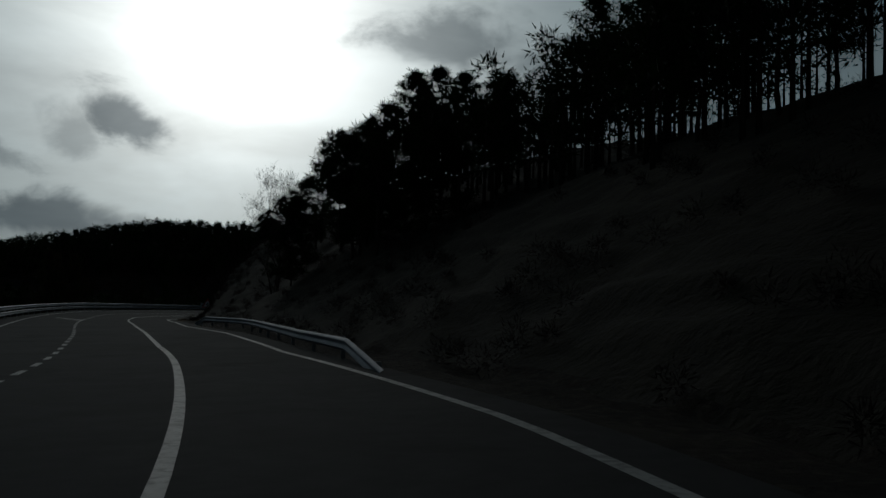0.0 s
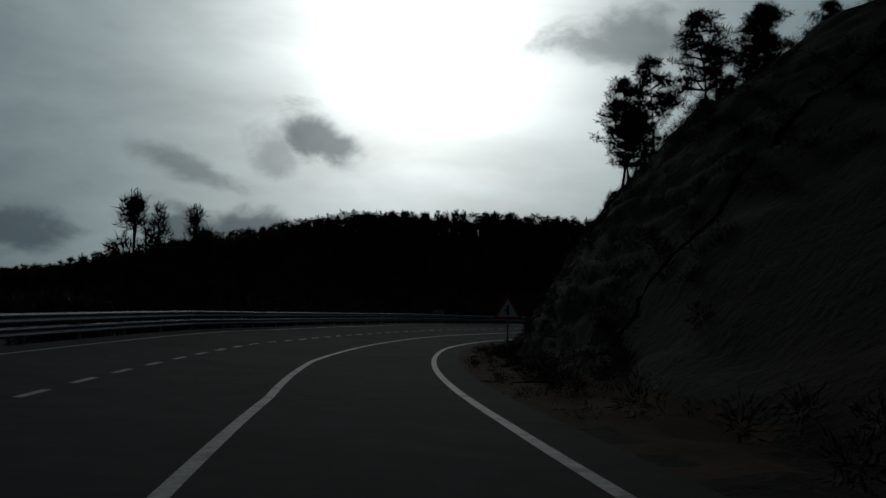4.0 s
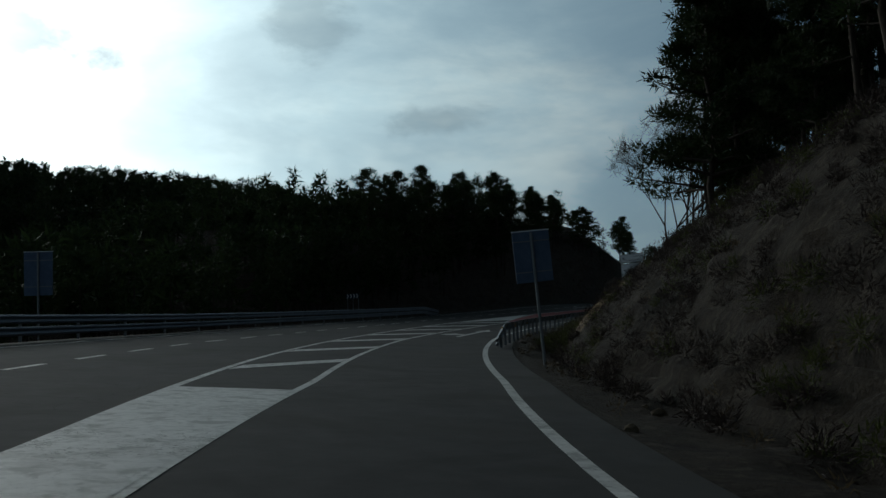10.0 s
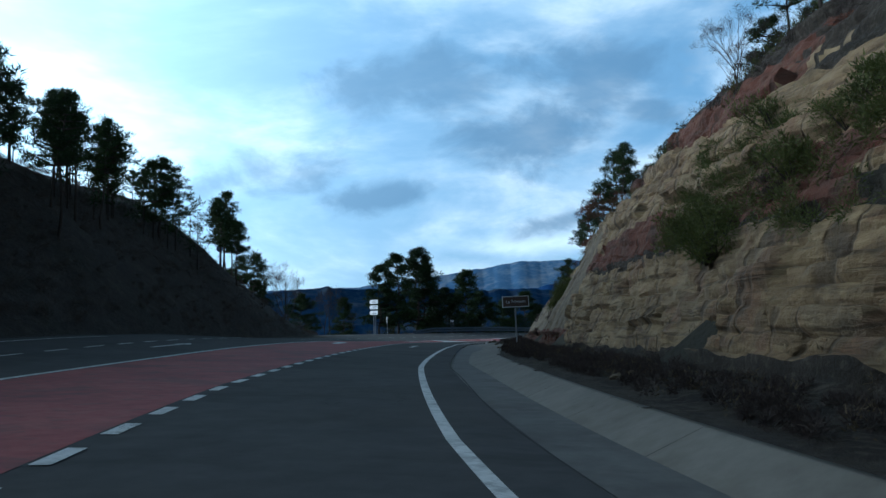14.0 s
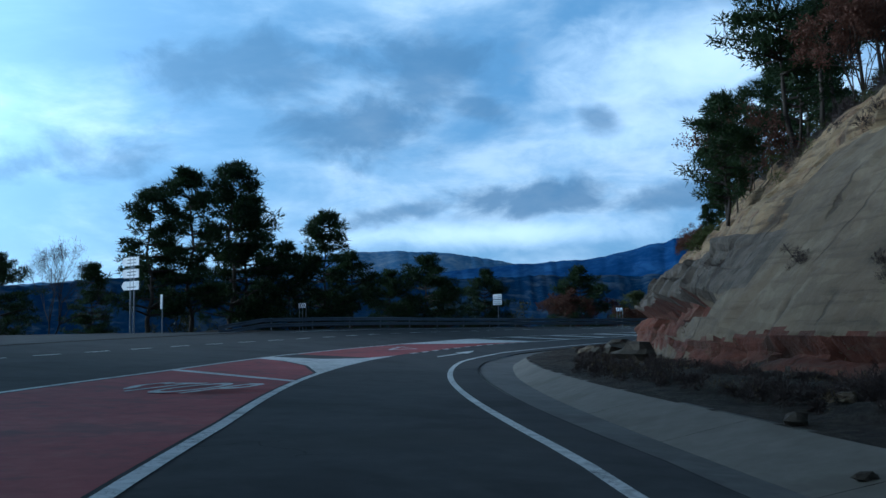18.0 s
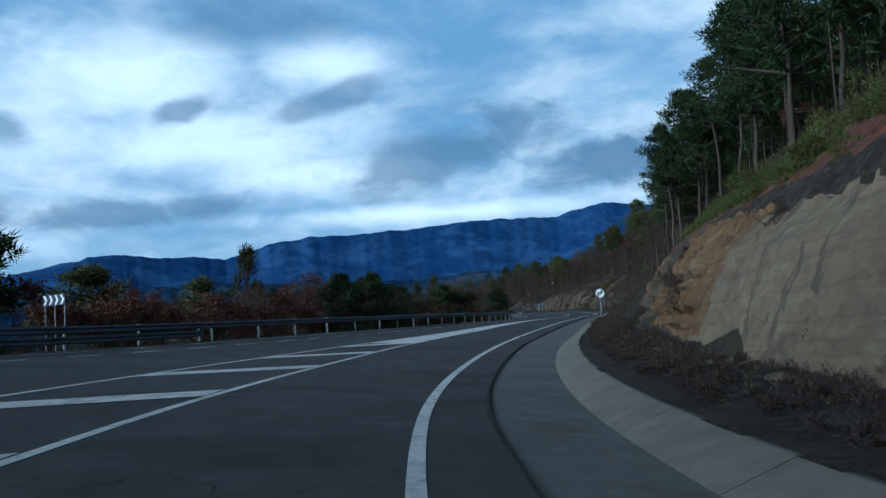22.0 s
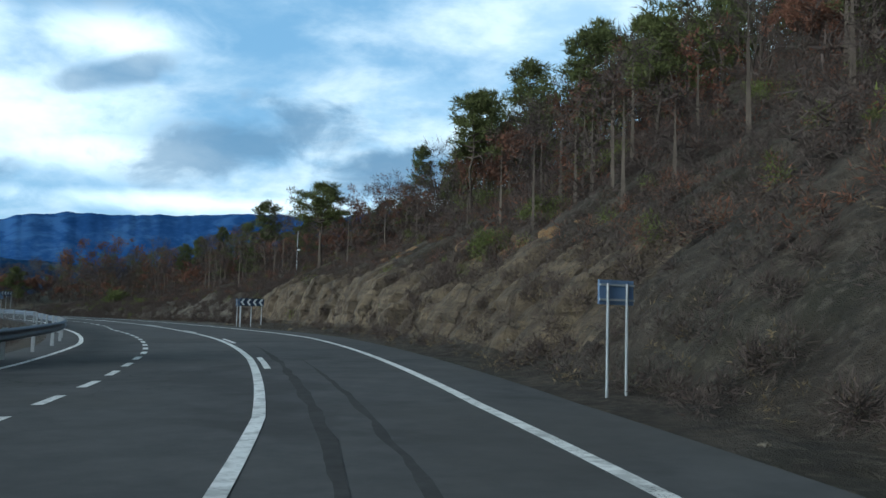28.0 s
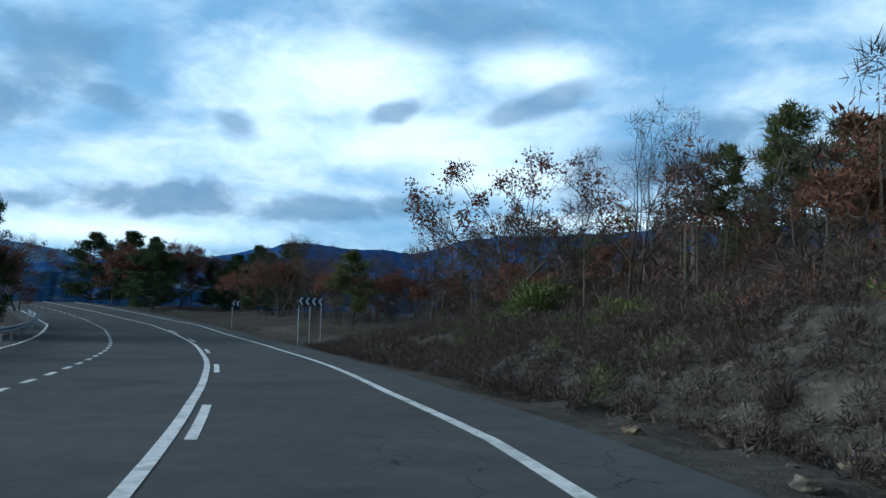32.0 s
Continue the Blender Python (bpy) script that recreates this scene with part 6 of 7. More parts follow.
def build_bare(seed, height=8.0, leaves=None, label="bare winter tree with fine grey branches", name="bare_tree", density=10, spread=0.62):
    rnd = np.random.RandomState(seed)
    segs, tips = [], []

    def grow(p, way, length, r, depth):
        q = p + way * length
        segs.append((p, q, r, r * 0.62))
        if depth == 0:
            tips.append(q)
            return
        for k in range(rnd.randint(2, 4)):
            w = way + rnd.normal(size=3) * spread * 0.62 + np.array([0, 0, 0.16])
            w /= np.linalg.norm(w)
            grow(q, w, length * rnd.uniform(0.6, 0.86), r * 0.6, depth - 1)

    for k in range(rnd.randint(1, 4)):
        w = np.array([rnd.normal() * 0.22, rnd.normal() * 0.22, 1.0])
        grow(np.array([rnd.normal() * 0.15, rnd.normal() * 0.15, -0.5]), w / np.linalg.norm(w), height * 0.30, 0.011 * height, 5)
    crown = None
    tw = tufts(rnd, tips, np.full(len(tips), 0.28), 8, 0.55, 0.011, 1.0, 0.6)
    if leaves is not None:
        crown = tufts(rnd, tips, np.full(len(tips), 0.42), density * 2, 0.13, 0.05, 0.9, -0.1)
        return thing_tree(name, label, "tree", "broadleaved trees", limb_mesh(segs, 4), crown, (BARK, leaves))
    return thing_tree(name, label, "tree", "broadleaved trees", limb_mesh(segs, 4), tw, (BARK, TWIGS))


def build_bush(seed, size=1.2, mat=None, label="rounded yellow green scrub bush", per=120, blade=0.15, width=0.02):
    rnd = np.random.RandomState(seed)
    centres = rnd.normal(size=(22, 3)) * np.array([0.42, 0.42, 0.22]) * size + np.array([0, 0, 0.42 * size])
    segs = [((0, 0, -0.2), tuple(c), 0.03 * size, 0.008) for c in centres]
    crown = tufts(rnd, centres, np.full(22, 0.30 * size), per, blade, width, 0.9, 0.5)
    return thing_tree("bush", label, "bush", "roadside bushes", limb_mesh(segs, 4), crown, (BARK, mat or BROOM))


def stand(ob, s, n, scale=1.0, turn=0.0, sink=0.35, wide=1.0):
    p = at(s, n, ground_level(s, n) - sink)
    return copy_thing_at(ob, p, scale, turn, wide)


def copy_thing_at(ob, p, scale, turn, wide=1.0):
    made = copy_thing(ob, pose(*[float(v) for v in p], 0, 0, turn))
    made.matrix_basis = pose(*[float(v) for v in p], 0, 0, turn) @ Matrix.Diagonal((scale * wide, scale * wide, scale, 1))
    return made


def drop_model(ob):
    for o in (*ob.children_recursive, ob):
        bpy.data.objects.remove(o)


PINES = [build_pine(11), build_pine(12, 12.5, 0.5, 2.6), build_pine(13, 10, 0.38, 3.1), build_pine(14, 13, 0.52, 2.8), build_pine(15, 9, 0.3, 2.7)]
FULL = [build_pine(21, 10, 0.10, 3.2, True, label="dense dark pine clothed to the ground"), build_pine(22, 9, 0.06, 3.9, True, label="broad dark pine clothed to the ground"), build_pine(23, 12, 0.14, 3.4, True, label="tall dense pine clothed to the ground")]
OLIVE = [build_pine(31, 9, 0.3, 2.2, mat=NEEDLES_OLIVE, label="olive green pine among bare woods"), build_pine(32, 10.5, 0.5, 2.4, mat=NEEDLES_OLIVE, label="olive green pine with a pale bare trunk"), build_pine(33, 8, 0.25, 2.3, False, NEEDLES_OLIVE, "bushy olive green pine")]
POPLARS = [build_column(41), build_column(42, 10, 1.1), build_column(43, 8, 1.6)]
BARE = [build_bare(51), build_bare(52, 9.0), build_bare(53, 7.0)]
OAKS = [build_bare(61, 6.0, OAK_DRY, "small oak holding dry rust brown leaves", "oak_tree", 14), build_bare(62, 7.5, OAK_DRY, "oak with thinning dry brown leaves", "oak_tree", 8), build_bare(63, 5.0, OAK_DRY, "low oak with dry russet leaves", "oak_tree", 16)]
UMBRELLA = build_pine(36, 9.5, 0.58, 3.2, mat=NEEDLES_OLIVE, label="single pine with a flat open crown on a tall bare trunk")
BUSHES = [build_bush(71), build_bush(72, 1.5), build_bush(73, 1.0, TWIGS, "grey brown leafless roadside bush", 130, 0.17, 0.011), build_bush(74, 1.3, TWIGS, "brown leafless roadside bush", 130, 0.19, 0.011)]
random.seed(7)


def scatter(models, count, s_range, d_range, scale=(0.8, 1.2), right=True, power=1.0):
    for k in range(count):
        s = random.uniform(*s_range)
        d = d_range[0] + (d_range[1] - d_range[0]) * random.random() ** power
        n = float(foot(np.array(s))) + d if right else float(left_edge(s)) - d
        stand(random.choice(models), s, n, random.uniform(*scale), random.uniform(0, 360))


# pines on the right-hand crest, stretch by stretch
scatter(PINES, 18, (8, 60), (11, 30), (0.75, 1.05))

scatter(PINES + FULL[:1], 5, (126, 180), (12, 24), (0.5, 0.85))
scatter(PINES, 12, (206, 246), (9, 22), (0.7, 1.05))
scatter(FULL, 4, (206, 232), (7, 13), (0.4, 0.7))
scatter(PINES, 26, (268, 302), (7.0, 17), (0.75, 1.0))
scatter(PINES, 7, (318, 362), (18, 28), (0.6, 0.85))
scatter(PINES, 15, (396, 446), (7, 20), (0.75, 1.05))
scatter(PINES, 6, (362, 396), (16, 22), (0.6, 0.8))
scatter(PINES, 9, (446, 480), (7, 24), (0.85, 1.15))
scatter(OLIVE, 6, (535, 610), (20, 52), (0.6, 1.0), power=0.8)
scatter(OAKS, 26, (520, 608), (9, 24), (0.5, 0.8))
scatter(OAKS, 8, (612, 640), (8, 20), (0.4, 0.6))
scatter(BARE, 9, (520, 600), (11, 40), (0.5, 0.8))
scatter(OAKS, 10, (365, 440), (9, 14), (0.5, 0.8))
scatter(OAKS, 8, (455, 500), (9, 16), (0.5, 0.9))
scatter(OAKS + BARE, 14, (640, 735), (7, 30), (0.6, 1.0))
scatter(OLIVE, 4, (655, 735), (14, 34), (0.4, 0.6))
scatter(BUSHES[:2], 8, (222, 262), (5.0, 8.5), (0.5, 0.9))
scatter(BUSHES[:2], 26, (268, 300), (1.1, 2.8), (0.6, 1.0))
scatter(PINES, 10, (58, 74), (9, 20), (0.75, 1.0))
scatter(FULL, 6, (54, 72), (6, 13), (0.5, 0.75))
scatter(BUSHES[:2], 16, (330, 400), (1.5, 7.0), (0.5, 1.0))
scatter(BUSHES[:2], 22, (418, 478), (4.0, 8.0), (0.5, 1.2))
scatter(BUSHES, 40, (520, 640), (1.5, 14), (0.5, 1.1))
scatter(BUSHES[2:], 60, (240, 520), (-1.2, 2.0), (0.35, 0.7))
for s, n, z, model, scale in (
    (160, 8.6, 0, PINES[4], 0.45), (166, 8.8, 0, PINES[2], 0.42),
    (630, 24.6, 0, OLIVE[1], 0.6)):
    stand(model, s, n, scale, 40 * s)

# left side
stand(POPLARS[0], 80.7, -15.5, 1.15, 10, 2.0)
for s, n, scale, m in ((71, -19, 1.0, 1), (75, -21, 0.9, 2), (88, -20, 0.85, 0), (93, -24, 0.8, 1), (68, -26, 0.9, 0), (118, -23, 0.75, 1), (131, -26, 0.8, 2), (60, -24, 0.8, 2), (54, -27, 0.7, 1), (48, -30, 0.8, 0)):
    stand(POPLARS[m], s, n, scale, 31 * s, 1.0)
for s, n, scale in ((140, -24, 0.9), (146, -27, 1.0), (152, -25, 0.8), (190, -26, 1.0), (108, -30, 0.8)):
    stand(BARE[int(s) % 3], s, n, scale, 17 * s, 1.0)
# pines on the hill by the junction
for s, d, scale in ((378, 13, 0.85), (381, 15, 0.85), (384, 17, 0.8), (387, 18, 0.75), (391, 20, 0.6), (394, 23, 0.5)):
    stand(PINES[int(s) % 4], s, float(left_edge(s)) - d, scale, s)
# trees set by the level of their tops over the road
TALL = {}
for models, heights in ((PINES, (11, 12.5, 10, 13, 9)), (FULL, (10, 9, 12)), (OLIVE, (9, 10.5, 8)), (POPLARS, (9.3, 10.3, 8.4)), (BARE, (9, 10, 8)), (OAKS, (6.5, 8, 5.5)), (BUSHES, (1.2, 1.5, 1.0, 1.3))):
    for ob, tall in zip(models, heights):
        TALL[ob.name] = tall
TALL[UMBRELLA.name] = 9.5


def stand_to(model, s, n, top, wide=1.0):
    top = top - float(np.interp(s, (660, 680, 700, 720, 740), (0, 0.35, 1.1, 2.2, 3.4)))
    scale = max(0.25, (top - ground_level(s, n) + 0.4) / TALL[model.name])
    stand(model, s, n, scale, 53 * s, 0.4, wide)


for s, n, model, top, wide in (
    # dark hillside at the start, and the poplars across the road
    (67, 8.8, BARE[0], 12.8, 0.7), (70, 9.8, BARE[2], 12.2, 0.7), (64, 9.5, FULL[0], 9.0, 0.9), (57, 12, PINES[0], 12.6, 1.0), (52, 12.2, PINES[2], 13.6, 1.0),
    (94, -20, POPLARS[0], 8.9, 1.0), (91, -21.5, POPLARS[1], 7.6, 1.0), (97, -21, POPLARS[2], 7.4, 1.0), (99.3, -20.5, POPLARS[1], 7.3, 1.0), (102, -21, POPLARS[0], 6.6, 1.0), (107.4, -20, POPLARS[0], 6.5, 1.0), (104.5, -21, POPLARS[2], 5.8, 1.0), (115.5, -20, POPLARS[1], 5.4, 1.0), (87, -20, POPLARS[2], 8.0, 1.0),
    (127, 10.5, PINES[0], 15.0, 1.0), (130, 10.9, PINES[2], 14.6, 1.0), (124.5, 11.5, PINES[4], 15.4, 1.0), (133, 11.6, PINES[0], 14.6, 1.0), (121.7, 13.6, PINES[2], 17.0, 1.0), (151, 9.8, PINES[4], 11.6, 1.0), (147.5, 10.4, PINES[0], 11.9, 1.0), (125, 15, PINES[0], 16.2, 0.9), (128.5, 16.2, PINES[4], 15.6, 1.0), (155.2, 10.2, PINES[2], 12.2, 1.0), (158, 11, PINES[0], 11.9, 0.9), (161, 12, PINES[4], 12.5, 1.0),
    (158, -20, BARE[0], 6.8, 1.0), (161.5, -21, BARE[1], 6.2, 1.0), (154, -20, BARE[2], 6.5, 1.0), (166, -20, POPLARS[0], 5.4, 1.0),
    (137, -18, POPLARS[1], 7.8, 1.2), (134, -19, POPLARS[0], 7.2, 1.2), (139.5, -18.5, POPLARS[2], 6.2, 1.2), (142, -18, POPLARS[1], 4.2, 1.3), (131, -19, POPLARS[2], 7.5, 1.2),
    # dark pines over the orange cutting
    (504, 10.5, PINES[3], 15.5, 1.0), (508, 11, PINES[0], 15.8, 1.0), (512, 11.5, PINES[1], 16.0, 1.0), (517, 11.5, PINES[3], 16.0, 1.0), (522, 10.5, PINES[3], 16.4, 1.0), (527, 12, PINES[2], 15.5, 1.0), (532, 12, PINES[0], 14.5, 1.0), (515, 14, PINES[0], 19.0, 1.0), (522, 15, PINES[1], 20.0, 1.0), (528, 16, PINES[0], 19.6, 1.0), (536, 16, PINES[2], 18.0, 1.0), (542, 18, PINES[3], 19.0, 1.0), (549, 20, PINES[0], 20.0, 1.0),
    (498, 13, PINES[0], 16.0, 1.0), (494, 12, PINES[2], 16.0, 1.0), (489, 13, PINES[3], 17.0, 1.0), (485, 14, PINES[0], 18.0, 1.0), (480, 14, PINES[2], 18.0, 1.0), (476, 15, PINES[1], 19.0, 1.0), (500, 16, PINES[0], 19.0, 1.0), (508, 17, PINES[2], 20.0, 1.0), (492, 17, PINES[0], 20.0, 1.0), (471, 14, PINES[2], 18.5, 1.0), (466, 15, PINES[0], 18.5, 1.0),
    # one clear pine and an oak on the dark slope
    (214, 10.4, PINES[4], 14.2, 1.0), (218, 11.4, PINES[2], 14.6, 0.9), (185, 6.6, FULL[2], 9.3, 0.9), (187, 8.0, FULL[0], 7.6, 0.8), (198.7, 11.9, OAKS[1], 14.2, 0.8), (208, 13.5, FULL[0], 13.4, 0.8), (211, 14, FULL[2], 15.6, 0.9), (214, 14, PINES[0], 17.5, 1.0), (207, -25.5, BARE[0], 12.6, 1.0), (204, -27, BARE[2], 10.6, 1.0),
    # where the rail begins again on the bend
    (244, 11, BARE[0], 14.0, 0.8), (241, 9.6, BARE[2], 12.2, 0.8), (246.5, 11.5, BARE[1], 12.6, 0.7), (238, 13, FULL[2], 16.0, 1.0), (234.5, 11, FULL[0], 14.0, 1.0), (243.5, 14.5, PINES[0], 17.0, 1.0), (230.5, 10.4, FULL[2], 15.5, 1.0), (236, 12.5, PINES[0], 15.0, 1.0), (240, 14, PINES[3], 16.5, 1.0), (232, 11.5, PINES[1], 15.5, 1.0),
    # on the crest before the sandstone face
    (309, 14, BARE[1], 14.8, 0.8), (312, 15, BARE[0], 14.0, 0.8), (306, 15, PINES[2], 15.6, 1.0), (302, 14.5, PINES[0], 16.0, 1.0), (300, 16.5, PINES[3], 17.0, 1.0), (296, 15.5, PINES[1], 17.0, 1.0), (292, 15, PINES[0], 16.4, 1.0), (304, 18, PINES[3], 17.6, 1.0),
    # over the sandstone face
    (388, 13.2, PINES[0], 16.0, 1.0), (391, 14.2, PINES[2], 14.2, 1.0), (394, 12.6, PINES[4], 12.2, 1.0), (384.5, 14.6, OAKS[0], 13.4, 1.0), (386.5, 10.6, PINES[4], 10.2, 1.1), (389.5, 11.5, OAKS[1], 11.0, 1.0), (375.5, 16, PINES[2], 17.5, 1.0), (371, 17.5, PINES[0], 20.0, 1.0), (366, 18.0, PINES[3], 20.0, 1.0),
    (436, 9.7, PINES[3], 16.5, 1.0), (432, 10.5, PINES[0], 17.0, 1.0), (428.5, 10.2, PINES[1], 18.0, 1.0), (424, 10.8, PINES[3], 18.5, 1.0), (433, 11.2, OAKS[0], 10.4, 1.0),
    # at the mouth of the side road
    (418, 10.2, FULL[0], 10.0, 0.6), (423, 9.2, OAKS[0], 9.6, 1.0), (428, 9.4, FULL[2], 12.5, 0.8), (433, 9.8, OAKS[1], 10.8, 1.0), (438.5, 10.2, FULL[0], 12.0, 0.8), (413.5, -54, BARE[1], 15.5, 0.8), (409.5, -57, PINES[2], 14.5, 0.9), (407, -60, FULL[2], 12.0, 1.0), (421, -55, BARE[0], 10.4, 0.9), (424.5, -55, FULL[0], 7.0, 1.0), (417.5, -56, FULL[1], 7.5, 1.0), (411.5, -59, FULL[0], 10.0, 1.0),
    # behind the outer bend
    (414.5, -34, FULL[2], 12.0, 1.15), (418, -33.5, FULL[2], 14.0, 1.1), (421.4, -32.5, FULL[2], 15.4, 1.1), (424, -33.5, FULL[0], 12.5, 1.1), (430, -30, FULL[0], 11.4, 1.0), (426.5, -31, FULL[1], 8.0, 1.0), (433.5, -30, FULL[1], 7.6, 1.0), (437.5, -28.5, FULL[1], 6.0, 1.0), (441.5, -28, FULL[1], 7.7, 1.15), (445.5, -28, FULL[1], 5.0, 1.0),
    (450, -27, FULL[1], 6.6, 1.0), (467, -26, FULL[1], 7.5, 1.1), (463, -25, OAKS[0], 5.2, 1.2), (471.5, -26, OAKS[2], 5.4, 1.2), (479, -25, OLIVE[2], 4.4, 1.4), (486, -25, OAKS[2], 4.6, 1.3), (493, -25, OLIVE[2], 4.2, 1.2), (500, -25, POPLARS[2], 7.4, 1.0), (507, -24, OAKS[0], 4.6, 1.2), (513, -24, OAKS[1], 5.0, 1.2), (521, -22, OAKS[2], 4.4, 1.2), (529, -20, FULL[1], 4.2, 1.2), (537, -19, POPLARS[1], 5.5, 1.3), (541, -17.5, POPLARS[0], 6.2, 1.4), (548, -16, POPLARS[2], 4.6, 1.6), (555, -14, POPLARS[2], 4.4, 1.5), (560, -13.5, POPLARS[2], 4.2, 1.5),
    # beyond the second rail
    (594.3, 18, OLIVE[1], 15.4, 0.9), (583, 18, OLIVE[1], 15.6, 1.0), (648.5, 18, OLIVE[1], 8.6, 0.9), (644.5, 18.2, OLIVE[1], 9.2, 0.9), (640.8, 19, OLIVE[2], 8.0, 1.0), (612, 24, OLIVE[1], 15.6, 0.8),
    (657, 13, OAKS[1], 11.0, 1.0), (661, 14, BARE[2], 8.6, 1.0), (670.7, 13, BARE[0], 9.0, 0.9), (664, 11, OAKS[2], 4.6, 1.3), (653, 12, OAKS[2], 4.6, 1.3), (649, 10.5, BUSHES[0], 3.2, 1.0), (676, 9.5, OLIVE[2], 6.0, 1.0), (681, 10, OAKS[0], 5.6, 1.1),
    (688, 9.5, BARE[1], 8.4, 0.9), (694.6, 10.5, BARE[0], 9.8, 1.0), (700, 10, OAKS[0], 7.4, 1.3), (706, 10.5, OAKS[1], 8.2, 1.2), (713, 10.5, FULL[0], 9.0, 0.9), (719, 10, OAKS[0], 7.4, 1.3), (726, 10.5, FULL[1], 7.6, 1.1), (733, 10, FULL[0], 8.4, 1.1), (729, 13, BARE[0], 9.0, 1.0), (722, 14, FULL[1], 9.0, 1.2), (716, 13, BARE[1], 9.4, 1.0), (709, 13, FULL[0], 9.2, 1.0), (702, 13, BARE[2], 9.0, 1.1), (736, 14, FULL[1], 9.6, 1.2), (648, -13.5, FULL[0], 6.0, 0.7), (668, -14, FULL[0], 7.4, 0.9), (676, -15, FULL[2], 8.4, 0.9), (684, -16, FULL[0], 8.4, 1.0), (693, -15, OAKS[0], 8.0, 1.0), (702, -13.5, BARE[1], 9.4, 1.0), (712, -12.5, OAKS[1], 9.8, 1.0), (606, 11.9, UMBRELLA, 10.2, 1.15),
    # where the road leaves the view
    (674, -12.8, FULL[2], 8.8, 0.7), (671, -14, FULL[0], 8.0, 0.8), (726, 1.5, FULL[1], 9.6, 1.2), (730, 0.5, OAKS[0], 10.4, 1.2), (734, 3.0, FULL[2], 11.4, 1.0), (737, -1.5, OAKS[1], 11.2, 1.2), (740, 1.0, FULL[0], 12.2, 1.1), (742, -3.5, FULL[1], 11.8, 1.2), (741, 5.0, OAKS[0], 11.6, 1.3), (731, 5.5, BARE[0], 11.8, 1.1), (735, 8.0, OAKS[0], 11.0, 1.2)):
    stand_to(model, s, n, top, wide)
for k in range(14):
    s = 566 + 6 * k + random.uniform(-2, 2)
    stand_to(OLIVE[k % 3], s, random.uniform(15, 24), float(np.interp(s, (566, 583, 595, 604, 611, 617, 625, 632, 650), (15.4, 15.2, 15.0, 14.0, 11.8, 11.0, 11.6, 8.2, 8.0))) - random.uniform(0.2, 2.6), random.uniform(0.9, 1.2))
for k in range(34):
    s = 548 + 3.4 * k + random.uniform(-1, 1)
    stand_to(OLIVE[k % 3], s, random.uniform(27, 36), float(np.interp(s, (548, 560, 580, 600, 614, 621, 627, 634, 642, 650, 660), (26.5, 26.0, 25.5, 24, 20.5, 17.5, 14.6, 14.6, 13.0, 13.4, 13.6))) - random.uniform(0.2, 3.0), random.uniform(0.9, 1.2))
# brown thicket behind the valley rail
for k in range(34):
    s = 478 + 2.6 * k + random.uniform(-1, 1)
    stand_to(random.choice(OAKS + BARE + [FULL[1]]), s, float(left_edge(s)) - random.uniform(4.5, 12), random.uniform(2.8, 4.8), random.uniform(1.0, 1.4))
# pines along the crest of the hill by the junction
for k in range(30):
    s = 298 + 2.7 * k + random.uniform(-1, 1)
    n = -random.uniform(25, 37)
    stand_to(PINES[k % 5], s, n, float(np.interp(s, (298, 309, 318, 335, 355, 368, 378), (16.0, 17.0, 17.2, 19.4, 19.4, 17.5, 14.0))) + (-n - 26) * 0.45 - random.uniform(0.2, 2.8), random.uniform(0.9, 1.15))
for k in range(46):
    s = random.uniform(452, 640)
    stand(random.choice(BARE + OAKS + [BUSHES[3], OLIVE[2]]), s, float(left_edge(s)) - random.uniform(5, 26), random.uniform(0.35, 0.7), 71 * k, 0.6)
for k in range(26):
    s = random.uniform(390, 412)
    stand(random.choice(BARE + FULL), s, float(left_edge(s)) - random.uniform(46, 60), random.uniform(0.4, 0.75), 71 * k, 0.6)
for k in range(30):
    s = random.uniform(640, 740)
    stand(random.choice(BARE + OAKS + FULL[:1]), s, float(left_edge(s)) - random.uniform(4, 26), random.uniform(0.4, 0.75), 91 * k, 0.6)
for model in PINES + FULL + OLIVE + POPLARS + BARE + OAKS + BUSHES + [UMBRELLA]:
    drop_model(model)


